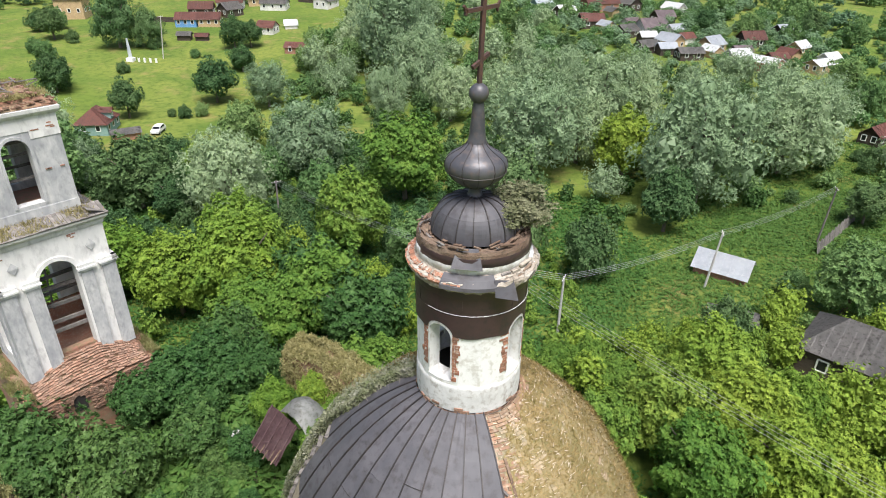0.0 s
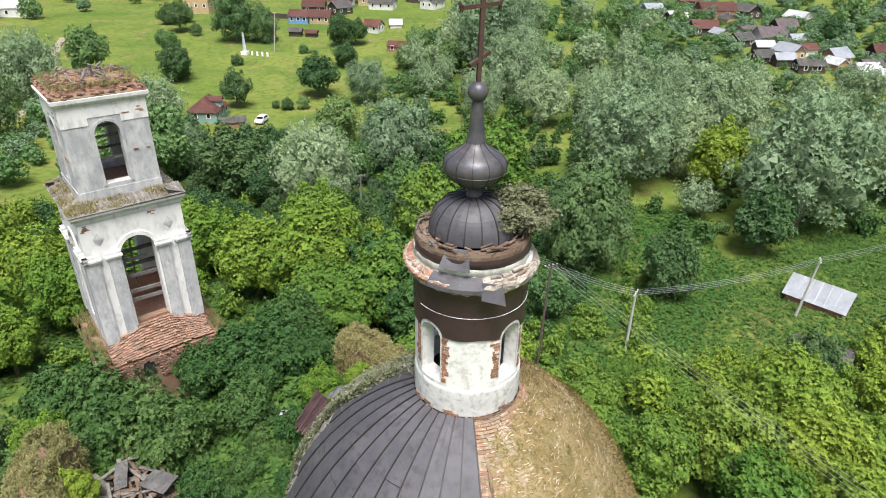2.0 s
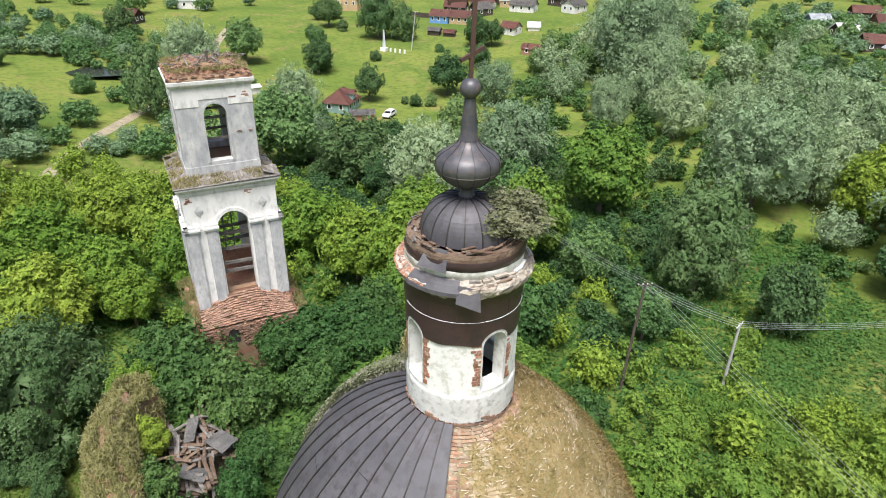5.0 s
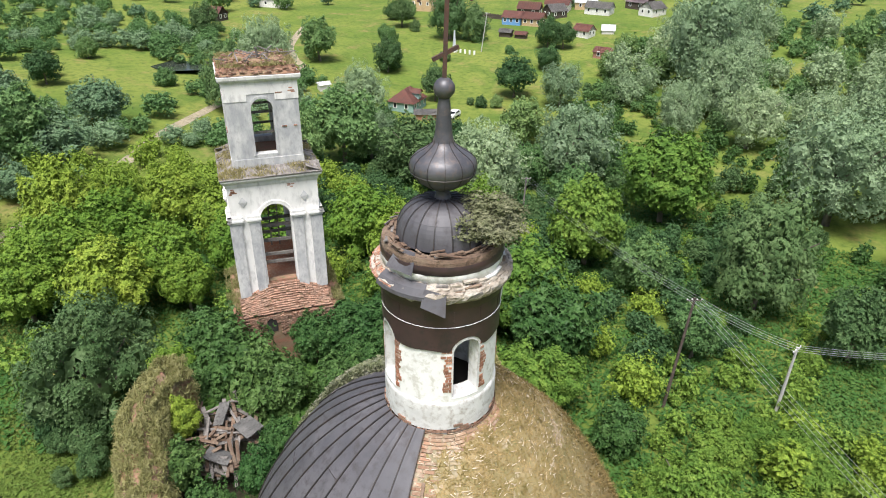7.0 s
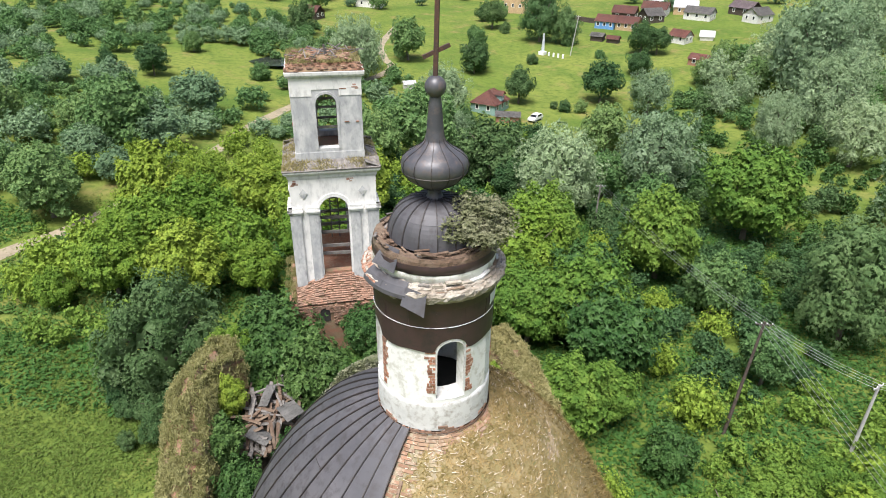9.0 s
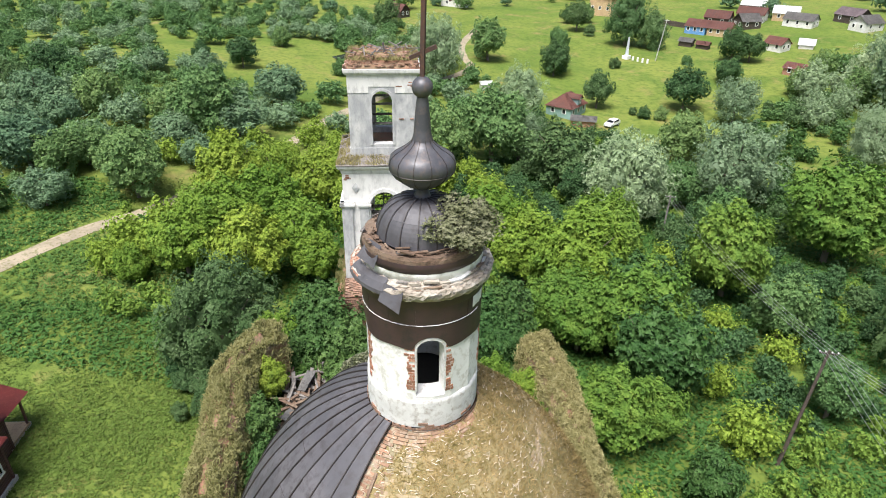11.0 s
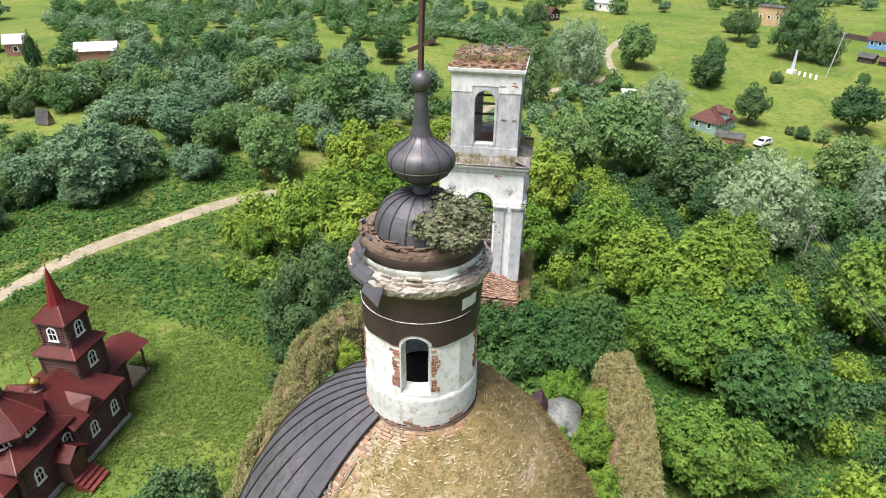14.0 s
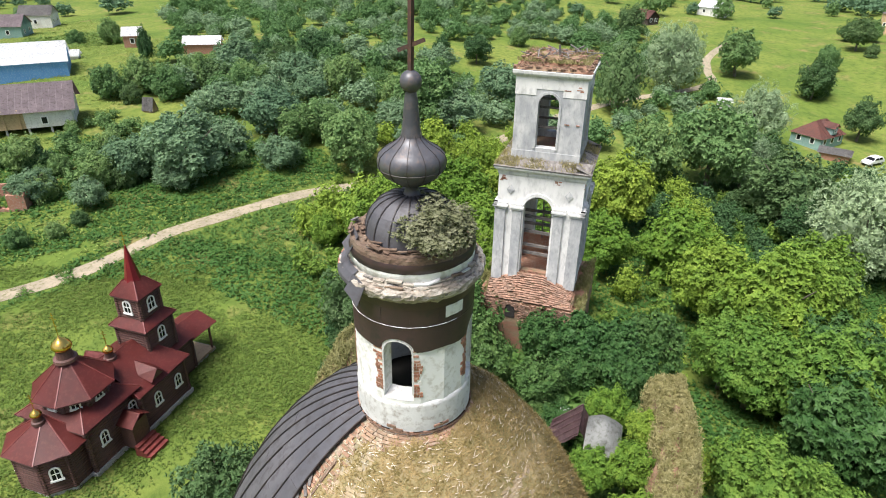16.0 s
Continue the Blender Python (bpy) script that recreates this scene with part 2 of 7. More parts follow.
WHITEWALL = material("whitewashed_wall", (0.72, 0.71, 0.68), (0.62, 0.60, 0.57), (0.5, 0.48, 0.45), coarse=0.7, fine=4.0, rough=0.85, bump=0.2)
BRICKWALL = material("house_brick_wall", (0.36, 0.17, 0.11), (0.31, 0.15, 0.10), (0.42, 0.30, 0.24), coarse=0.7, fine=6.0, rough=0.9, bump=0.3)
CARPAINT = material("white_car_paint", (0.8, 0.8, 0.8), (0.76, 0.76, 0.76), None, rough=0.2, bump=0.0)
RUBBER = material("black_rubber", (0.02, 0.02, 0.02), (0.03, 0.03, 0.03), None, rough=0.8, bump=0.1)

BOXELDER = leafy("box_elder_leaves", (0.095, 0.168, 0.020), (0.198, 0.292, 0.033), (0.332, 0.415, 0.060), 0.6, 0.27)
# box elder green darkened: shade between and beside the crowns put into its colour
SHADED_BOXELDER = leafy("shaded_box_elder_leaves", (0.072, 0.145, 0.021), (0.154, 0.248, 0.034), (0.268, 0.352, 0.058), 0.6, 0.27)
GREENLEAF = leafy("green_leaves", (0.095, 0.178, 0.050), (0.175, 0.278, 0.080), (0.270, 0.380, 0.125), 0.6, 0.34)
DEEPLEAF = leafy("deep_green_leaves", (0.050, 0.105, 0.032), (0.098, 0.170, 0.052), (0.165, 0.245, 0.088), 0.6, 0.32)
GREYLEAF = leafy("grey_green_leaves", (0.050, 0.100, 0.028), (0.100, 0.165, 0.052), (0.190, 0.260, 0.108), 0.55, 0.28)
RUINLEAF = leafy("glossy_green_leaves", (0.032, 0.078, 0.017), (0.070, 0.138, 0.031), (0.140, 0.225, 0.062), 0.5, 0.25)
# green of the far bushes, lightened so that distance haze sits in the colour
HAZYLEAF = leafy("hazy_green_leaves", (0.105, 0.180, 0.080), (0.180, 0.280, 0.122), (0.265, 0.370, 0.178), 0.6, 0.34)
WILLOW = leafy("silver_willow_leaves", (0.205, 0.290, 0.120), (0.302, 0.396, 0.182), (0.410, 0.500, 0.262), 0.5, 0.34)
BIRCHLEAF = leafy("birch_leaves", (0.072, 0.138, 0.040), (0.130, 0.212, 0.066), (0.200, 0.285, 0.108), 0.6, 0.34)
SHRUBLEAF = leafy("dusty_shrub_leaves", (0.131, 0.140, 0.050), (0.237, 0.235, 0.112), (0.380, 0.358, 0.213), 0.6, 0.25)


# ---- helpers for meshes ----
AXIS = radians(-37.5)  # the old church's axis: from the bell tower to the drum


def church_frame(x=0.0, y=0.0, z=0.0):
    """A pose on the church's axes: x along it, y across."""
    return Matrix.Rotation(AXIS, 4, "Z") @ Matrix.Translation((x, y, z))


def root(name, m, label, category, group="", kind=""):
    ob = new(name)
    ob.matrix_basis = m
    ob.empty_display_size = 0.2
    return tagged(ob, label, category, group, kind)


def finish(me, mat, smooth=False):
    me.materials.append(mat)
    if smooth:
        me.polygons.foreach_set("use_smooth", [True] * len(me.polygons))
    me.update()
    return me


def part(name, bm, mat, parent, label="", smooth=False):
    me = bpy.data.meshes.new(name)
    bmesh.ops.recalc_face_normals(bm, faces=bm.faces)
    bm.to_mesh(me)
    bm.free()
    ob = new(name, finish(me, mat, smooth))
    ob.parent = parent
    return tagged(ob, label) if label else ob


def mesh_of(name, verts, faces, mat, smooth=False):
    me = bpy.data.meshes.new(name)
    me.from_pydata(verts, [], faces)
    return finish(me, mat, smooth)


def mesh_quads(name, v, mat, size=4):
    """A mesh of loose faces of 3 or 4 corners from an array of corners."""
    n = len(v) // size
    me = bpy.data.meshes.new(name)
    me.vertices.add(len(v))
    me.vertices.foreach_set("co", np.asarray(v, dtype=np.float32).ravel())
    me.loops.add(len(v))
    me.loops.foreach_set("vertex_index", np.arange(len(v), dtype=np.int32))
    me.polygons.add(n)
    me.polygons.foreach_set("loop_start", np.arange(0, len(v), size, dtype=np.int32))
    me.update(calc_edges=True)
    me.materials.append(mat)
    return me


def box(bm, x0, x1, y0, y1, z0, z1, m=None, bevel=0.0):
    g = bmesh.ops.create_cube(bm, size=1.0)
    t = Matrix.Translation(((x0 + x1) / 2, (y0 + y1) / 2, (z0 + z1) / 2)) @ Matrix.Diagonal((x1 - x0, y1 - y0, z1 - z0, 1))
    bmesh.ops.transform(bm, matrix=(m @ t) if m else t, verts=g["verts"])
    if bevel:
        es = {e for v in g["verts"] for e in v.link_edges}
        bmesh.ops.bevel(bm, geom=list(es), offset=bevel, segments=1, affect="EDGES")
    return bm


def boxed(x0, x1, y0, y1, z0, z1, m=None, bevel=0.0):
    return box(bmesh.new(), x0, x1, y0, y1, z0, z1, m, bevel)


def beam(bm, a, b, w, h=None):
    """A squared bar from a to b."""
    a, b = Vector(a), Vector(b)
    d = b - a
    m = Matrix.Translation((a + b) / 2) @ d.to_track_quat("Z", "Y").to_matrix().to_4x4() @ Matrix.Diagonal((w, h or w, d.length, 1))
    g = bmesh.ops.create_cube(bm, size=1.0)
    bmesh.ops.transform(bm, matrix=m, verts=g["verts"])
    return bm


def lathe(bm, profile, n=32, a0=0.0, a1=2 * math.pi, wobble=0.0, cx=0.0, cy=0.0, seed=0):
    """Turns a profile of (radius, height) round a standing axis."""
    closed = abs(a1 - a0) > 6.28
    cols = n if closed else n + 1
    rows_ = []
    for i in range(cols):
        a = a0 + (a1 - a0) * i / n
        rows_.append([bm.verts.new((cx + (r + wobble * noise.noise((i * 0.7, k * 1.3, seed))) * math.cos(a), cy + (r + wobble * noise.noise((i * 0.7, k * 1.3, seed))) * math.sin(a),
                                    z + wobble * noise.noise((i * 0.5, k, seed + 9.1)))) for k, (r, z) in enumerate(profile)])
    for i in range(n):
        p, q = rows_[i], rows_[(i + 1) % cols]
        for k in range(len(profile) - 1):
            bm.faces.new((p[k], q[k], q[k + 1], p[k + 1]))
    return bm


def arch_wall(bm, front, back, s0, s1, z0, z1, openings, n=10):
    """A wall between two surfaces front(s, z) and back(s, z) with arched openings (middle, half width, sill, spring)."""
    def strip(fn, flip):
        edges = []
        cuts = [s0]
        for c, hw, zs, zp in openings:
            cuts += [c - hw * 1.5, c + hw * 1.5]
        cuts.append(s1)
        for i in range(0, len(cuts), 2):  # plain stretches
            a, b = cuts[i], cuts[i + 1]
            if b - a < 1e-4:
                continue
            m = max(1, int((b - a) / 0.35))
            for j in range(m):
                p, q = a + (b - a) * j / m, a + (b - a) * (j + 1) / m
                vs = [bm.verts.new(fn(*x)) for x in ((p, z0), (q, z0), (q, z1), (p, z1))]
                bm.faces.new(vs if not flip else vs[::-1])
        for c, hw, zs, zp in openings:
            a, b = c - hw * 1.5, c + hw * 1.5
            m = 6
            for j in range(m):  # below the sill
                p, q = a + (b - a) * j / m, a + (b - a) * (j + 1) / m
                vs = [bm.verts.new(fn(*x)) for x in ((p, z0), (q, z0), (q, zs), (p, zs))]
                bm.faces.new(vs if not flip else vs[::-1])
            line = [(c - hw, zs), (c - hw, (zs + zp) / 2)] + [(c - hw * math.cos(math.pi * k / n), zp + hw * math.sin(math.pi * k / n)) for k in range(n + 1)] + [(c + hw, (zs + zp) / 2), (c + hw, zs)]
            outer = []
            for s, z in line:
                if z <= zp + 1e-6:
                    outer.append((a if s < c else b, z))
                else:
                    outer.append((a + (b - a) * (s - c + hw) / (2 * hw), z1))
            # corners of the frame
            outer[2] = (a, z1) if zp < z1 else outer[2]
            outer[n + 2] = (b, z1)
            outer[1], outer[n + 3] = (a, (zs + zp) / 2), (b, (zs + zp) / 2)
            lv = [bm.verts.new(fn(*x)) for x in line]
            ov = [bm.verts.new(fn(*x)) for x in outer]
            for k in range(len(line) - 1):
                vs = [ov[k], lv[k], lv[k + 1], ov[k + 1]]
                bm.faces.new(vs if flip else vs[::-1])
            edges.append(lv)
        return edges
    f, r = strip(front, False), strip(back, True)
    for p, q in zip(f, r):  # the reveals
        m = len(p)
        for k in range(m):
            bm.faces.new((p[k], p[(k + 1) % m], q[(k + 1) % m], q[k]))
    return bm


def arch_outline(c, hw, zs, zp, n=10):
    return [(c - hw, zs)] + [(c - hw * math.cos(math.pi * k / n), zp + hw * math.sin(math.pi * k / n)) for k in range(n + 1)] + [(c + hw, zs)]


def arch_trim(bm, fn, c, hw, zs, zp, wide, proud, n=10):
    """A raised moulding round an arched opening; fn(s, z, out)."""
    a = arch_outline(c, hw, zs, zp, n)
    b = arch_outline(c, hw + wide, zs, zp, n)
    rows_ = [[bm.verts.new(fn(*p, o)) for p in line] for line, o in ((a, 0.0), (a, proud), (b, proud), (b, 0.0))]
    for r0, r1 in zip(rows_, rows_[1:]):
        for k in range(len(a) - 1):
            bm.faces.new((r0[k], r0[k + 1], r1[k + 1], r1[k]))
    return bm


# ---- the land ----
def terrain(x, y):
    def hill(cx, cy, r, a):
        return a * math.exp(-((x - cx) ** 2 + (y - cy) ** 2) / r ** 2)
    return (hill(-60, 105, 70, -5.5) + hill(40, 75, 60, -4) + hill(-150, -10, 75, 5) + hill(-90, 300, 100, 6) + hill(60, 300, 120, 6) + hill(-300, 120, 130, 9)
            + 0.25 * noise.noise((x * 0.06, y * 0.06, 3.0)) * min(1.0, math.hypot(x, y) / 40))


def build_ground():
    n = 260
    k = [math.sinh(5.2 * (2 * i / n - 1)) / math.sinh(5.2) * 3000 for i in range(n + 1)]
    xs, ys = [-40 + a for a in k], [50 + a for a in k]
    vs = [(x, y, terrain(x, y)) for y in ys for x in xs]
    fs = [(j * (n + 1) + i, j * (n + 1) + i + 1, (j + 1) * (n + 1) + i + 1, (j + 1) * (n + 1) + i) for j in range(n) for i in range(n)]
    return tagged(new("ground", mesh_of("ground", vs, fs, GRASS, True)), "rolling green summer meadow of uneven grass", "ground", kind="structure")


build_ground()


def spline(points, step=1.5):
    """A smooth line through points of the plan."""
    out = []
    for i in range(len(points) - 1):
        p0, p1, p2, p3 = (Vector(points[max(0, min(len(points) - 1, i + k))]) for k in (-1, 0, 1, 2))
        m = max(2, int((p2 - p1).length / step))
        for j in range(m):
            t = j / m
            out.append(0.5 * ((2 * p1) + (p2 - p0) * t + (2 * p0 - 5 * p1 + 4 * p2 - p3) * t * t + (3 * p1 - p0 - 3 * p2 + p3) * t ** 3))
    out.append(Vector(points[-1]))
    return out


def track(name, points, wide, lift, mat, label):
    """A worn strip that follows the land, with ragged edges."""
    line = spline(points)
    vs, fs = [], []
    m = 5
    for i, p in enumerate(line):
        d = (line[min(i + 1, len(line) - 1)] - line[max(i - 1, 0)]).normalized()
        s = Vector((-d.y, d.x))
        for k in range(m):
            o = (k / (m - 1) - 0.5) * wide * (1 + 0.25 * noise.noise((i * 0.3, k * 2.0, wide)))
            q = p + s * o
            vs.append((q.x, q.y, terrain(q.x, q.y) + lift - (0.06 if k in (1, 3) else 0.0) - (0.05 if k in (0, 4) else 0.0)))
    for i in range(len(line) - 1):
        for k in range(m - 1):
            a = i * m + k
            fs.append((a, a + 1, a + m + 1, a + m))
    return tagged(new(name, mesh_of(name, vs, fs, mat, True)), label, "road", kind="structure")


ROAD_LINE = [(-44, -48), (-48, -36), (-52, -27.2), (-55.2, -19.6), (-61.4, -11.6), (-65.2, -3.4), (-69, 5.8), (-70.8, 13.7), (-78, 30), (-90.5, 48.5), (-95.5, 56), (-107, 82), (-113.7, 110), (-123.9, 118.4), (-135, 128), (-150, 150)]
track("road", ROAD_LINE, 2.2, 0.10, ROAD, "pale rutted dirt road winding through grass")
pond = new("water", mesh_of("water", [(-134 + 9 * math.cos(a) * (1 + 0.2 * math.sin(3 * a)), 88 + 5 * math.sin(a), terrain(-134, 88) + 0.5) for a in [k * math.pi / 16 for k in range(32)]], [tuple(range(32))], WATER))
tagged(pond, "small still pond among bushes", "water", kind="structure")


# ---- trees ----
def unit(v):
    return v / (np.linalg.norm(v, axis=-1, keepdims=True) + 1e-9)


def sphere_ways(n, low, g, jitter):
    """Evenly spread directions from straight up down to a height of low."""
    k = np.arange(n) + 0.5
    z = 1 - (1 - low) * k / n
    a = math.pi * (1 + 5 ** 0.5) * k + g.uniform(0, 6.28)
    r = np.sqrt(np.clip(1 - z * z, 0, 1))
    return unit(np.stack([np.cos(a) * r, np.sin(a) * r, z], 1) + g.normal(0, jitter, (n, 3)))


def crown_corners(seed, lobes=42, tufts=1700, leaves=6, size=0.064, wide=0.34, tall=1.0, droop=0.0, lobe=0.19, spread=0.60, point=0.0, lift=0.8, body=0.56, ragged=0.10, stretch=1.75):
    """Corners of the leaves of a crown of radius 1 whose middle is the origin: upright boughs, on them tufts, in each tuft a star of leaves."""
    g = np.random.default_rng(seed)
    d = sphere_ways(lobes, -0.62, g, 0.20)
    c = np.concatenate([d * spread * g.uniform(0.68, 1.18, (lobes, 1)), [[0, 0, 0]]])
    rad = np.append(lobe * g.uniform(0.65, 1.4, lobes), body)
    longer = np.append(stretch * g.uniform(0.75, 1.25, lobes), 1.0)
    axis = unit(np.concatenate([d, [[0, 0, 1]]]) * 0.8 + np.array([0, 0, 0.75 - droop]) + g.normal(0, 0.15, (lobes + 1, 3)))
    if point:
        c[:, :2] *= 1 - point * np.clip(c[:, 2:3], 0, 1)
    spots, ways, fill = [], [], []
    per = max(6, int(tufts * 2.6 / lobes))
    for i in range(lobes + 1):
        many = per * 4 if i == lobes else per
        q = sphere_ways(many, -0.85, g, 0.12)
        along = q @ axis[i]
        shape = (q - along[:, None] * axis[i]) * (1 - 0.4 * np.clip(along, 0, 1))[:, None] + (along * longer[i])[:, None] * axis[i]
        p = c[i] + shape * rad[i] + q * ragged * (g.uniform(-0.5, 0.8, many) * np.abs(g.normal(0, 0.7, many)))[:, None]
        off = p[:, None] - c[None]
        a = np.sum(off * axis[None], axis=2)
        far = np.sqrt(np.clip(np.sum(off * off, axis=2) - a * a, 0, None) + (a / longer[None]) ** 2) / rad[None]
        far[:, i] = 9
        keep = (far.min(axis=1) > 0.86) & (p[:, 2] > -0.86)
        spots.append(p[keep])
        ways.append(q[keep])
        f = sphere_ways(330 if i == lobes else 26, -0.8, g, 0.15)
        fill.append(np.concatenate([c[i] + f * rad[i] * 0.64, f, np.full((len(f), 1), rad[i] * (0.10 if i == lobes else 0.26))], 1))
    p, q = np.concatenate(spots), np.concatenate(ways)
    pick = g.permutation(len(p))[:tufts]
    p, q = p[pick], q[pick]
    n = unit(q * 0.8 + unit(p) * 0.35 + np.array([0, 0, 0.35]) + g.normal(0, 0.16, p.shape))
    u = unit(np.cross(n, g.normal(0, 1, n.shape)))
    w = np.cross(n, u)
    big = size * g.uniform(0.65, 1.3, len(p))
    tris = []
    for k in range(leaves):
        a = (2 * math.pi * k / leaves + g.uniform(-0.4, 0.4, len(p)))[:, None]
        t = unit(u * np.cos(a) + w * np.sin(a) + n * lift * g.uniform(-0.1, 1.6, (len(p), 1)) + np.array([0, 0, -droop]))
        side = unit(np.cross(t, n))
        l = (big * g.uniform(0.7, 1.25, len(p)))[:, None]
        foot = p + n * l * 0.1 + t * l * 0.08
        tris.append(np.stack([foot - side * l * wide, foot + t * l, foot + side * l * wide], 1))
    f = np.concatenate(fill)
    fp, fn, fs = f[:, :3], f[:, 3:6], f[:, 6:]
    t = unit(np.cross(fn, g.normal(0, 1, fn.shape)))
    e = np.cross(fn, t)
    tris.append(np.stack([fp - t * fs - e * fs * 0.9, fp + t * fs * 1.3, fp - t * fs + e * fs * 0.9], 1))
    v = np.concatenate(tris).reshape(-1, 3)
    v[:, 2] *= tall
    return v


def trunk_mesh(seed, height, limbs=6, name="trunk", spread=0.55, mat=None):
    """A tapered trunk from the foot at -height to the crown's middle, with limbs."""
    g = random.Random(seed)
    bm = bmesh.new()

    def limb(a, b, r0, r1, n=6, seg=4):
        a, b = Vector(a), Vector(b)
        prev = None
        side = (b - a).orthogonal().normalized()
        for i in range(seg + 1):
            t = i / seg
            p = a.lerp(b, t) + Vector((g.uniform(-1, 1), g.uniform(-1, 1), 0)) * 0.03 * (0 < i < seg)
            m = (b - a).to_track_quat("Z", "Y").to_matrix()
            ring = [bm.verts.new(p + m @ Vector((math.cos(k * 2 * math.pi / n), math.sin(k * 2 * math.pi / n), 0)) * (r0 + (r1 - r0) * t)) for k in range(n)]
            if prev:
                for k in range(n):
                    bm.faces.new((prev[k], prev[(k + 1) % n], ring[(k + 1) % n], ring[k]))
            prev = ring
    limb((0, 0, -height), (0.03, 0.02, 0.15), 0.075, 0.03)
    for i in range(limbs):
        a = i * 2.4 + g.uniform(-0.4, 0.4)
        z = g.uniform(-0.55, 0.1)
        limb((0, 0, z), (math.cos(a) * spread * g.uniform(0.8, 1.2), math.sin(a) * spread * g.uniform(0.8, 1.2), z + g.uniform(0.3, 0.7)), 0.032, 0.008, 5, 3)
    me = bpy.data.meshes.new(name)
    bm.to_mesh(me)
    bm.free()
    return finish(me, mat or BARK, True)


KINDS = {  # how the crowns of each kind are made up
    "willow": dict(mat=WILLOW, crown=dict(lobes=64, tufts=3600, leaves=5, size=0.040, wide=0.26, tall=1.12, lobe=0.16, lift=1.0, ragged=0.10, stretch=2.0), name="willow_tree", label="tall silver-green willow tree with feathery billowing foliage"),
    "boxelder": dict(mat=BOXELDER, crown=dict(lobes=70, tufts=3500, tall=1.05, size=0.051, lobe=0.15, stretch=1.9, lift=0.5), name="box_elder_tree", label="yellow-box elder tree in a shade-darkened green with dense tufted foliage"),
    "green": dict(mat=GREENLEAF, crown=dict(tufts=1600, tall=1.08, stretch=1.5), name="broadleaf_tree", label="mid-green broadleaf tree with a dense rounded crown"),
    "dark": dict(mat=DEEPLEAF, crown=dict(tufts=1600, stretch=1.4), name="bushy_tree", label="dark green bushy tree with a low dense crown"),
    "bush": dict(mat=HAZYLEAF, crown=dict(tufts=1700, tall=0.80, size=0.058, stretch=1.35), up=0.68, name="bush", label="broad low dark green bush with rounded tops"),
    "bright_bush": dict(mat=GREENLEAF, crown=dict(tufts=1700, tall=0.88, size=0.058, stretch=1.4), up=0.72, name="bush", label="broad mid-green bush with rounded tops"),
    "elder": dict(mat=SHADED_BOXELDER, crown=dict(lobes=70, tufts=3500, tall=1.05, size=0.051, lobe=0.15, stretch=1.9, lift=0.5), name="box_elder_tree", label="box elder tree in a shade-darkened green with dense tufted foliage"),
    "deep": dict(mat=GREYLEAF, crown=dict(lobes=70, tufts=5200, size=0.028, tall=0.95, lobe=0.16, spread=0.70, body=0.68, ragged=0.07, stretch=1.3), up=0.66, name="bush", label="huge dense dark green bush beside the ruined wall"),
    "ruin": dict(mat=RUINLEAF, crown=dict(lobes=50, tufts=2200, tall=1.08, size=0.064, lobe=0.17, lift=0.5), name="broadleaf_tree", label="young mid-green tree growing in the ruined nave"),
    "spruce": dict(mat=DEEPLEAF, crown=dict(lobes=60, tufts=1500, size=0.08, wide=0.24, tall=2.3, lobe=0.15, point=0.92, lift=0.4, body=0.35, ragged=0.08), up=1.75, name="spruce_tree", label="dark slender spruce tree beside a shed"),
    "birch": dict(mat=BIRCHLEAF, crown=dict(lobes=60, tufts=3600, leaves=5, size=0.042, wide=0.26, tall=1.25, droop=0.9, lobe=0.16, point=0.4, lift=0.5, ragged=0.10, stretch=1.8), name="birch_tree", label="tall birch tree with drooping olive-green twigs"),
}
proto = {}


def tree_variant(kind, i):
    """Crown and trunk meshes, shared by all trees of a kind."""
    if (kind, i) not in proto:
        k = KINDS[kind]
        proto[kind, i] = (mesh_quads("crown", crown_corners(11 * i + len(kind) * 7, **k["crown"]), k["mat"], 3), trunk_mesh(i, 1.25, 7))
    return proto[kind, i]


def tree(kind, x, y, r, seed=0, lift=0.0, group=""):
    k = KINDS[kind]
    g = random.Random(int(x * 13 + y * 7) + seed)
    crown, trunk = tree_variant(kind, g.randrange(3))
    up = k["up"] * r if "up" in k else 0.86 * r + (0.7 if r > 2.5 else 0.1)
    z = terrain(x, y) + lift
    ob = root(k["name"], Matrix.Translation((x, y, z)) @ Matrix.Rotation(g.uniform(0, 6.28), 4, "Z"), k["label"], "tree", group)
    for name, me in (("trunk", trunk), ("crown", crown)):
        p = new(name, me)
        p.parent = ob
        p.matrix_basis = Matrix.Translation((0, 0, up)) @ Matrix.Diagonal((r * g.uniform(0.9, 1.18), r * g.uniform(0.9, 1.18), r * g.uniform(1.02, 1.2), 1))
    return ob


WILLOWS = [(-34, 65, 6.5), (-28, 85, 7.0), (-19, 118, 5.3), (9.5, 90, 9.0), (24, 110, 8.6), (34, 79, 10.0), (31, 112, 6.6), (52, 92, 8.0), (-14, 134, 7.8), (-22, 151, 12.0),
           (-48, 127, 5.1), (4, 119, 5.9), (-6, 118, 5.9), (-34, 169, 6.4), (-20, 184, 9.9), (-118, 105, 5.6), (-111, 96, 7.8), (-80, 94, 5.4), (-62, 74, 4.5), (44, 110, 6.0), (62, 104, 7.0), (18, 96, 6.5)]
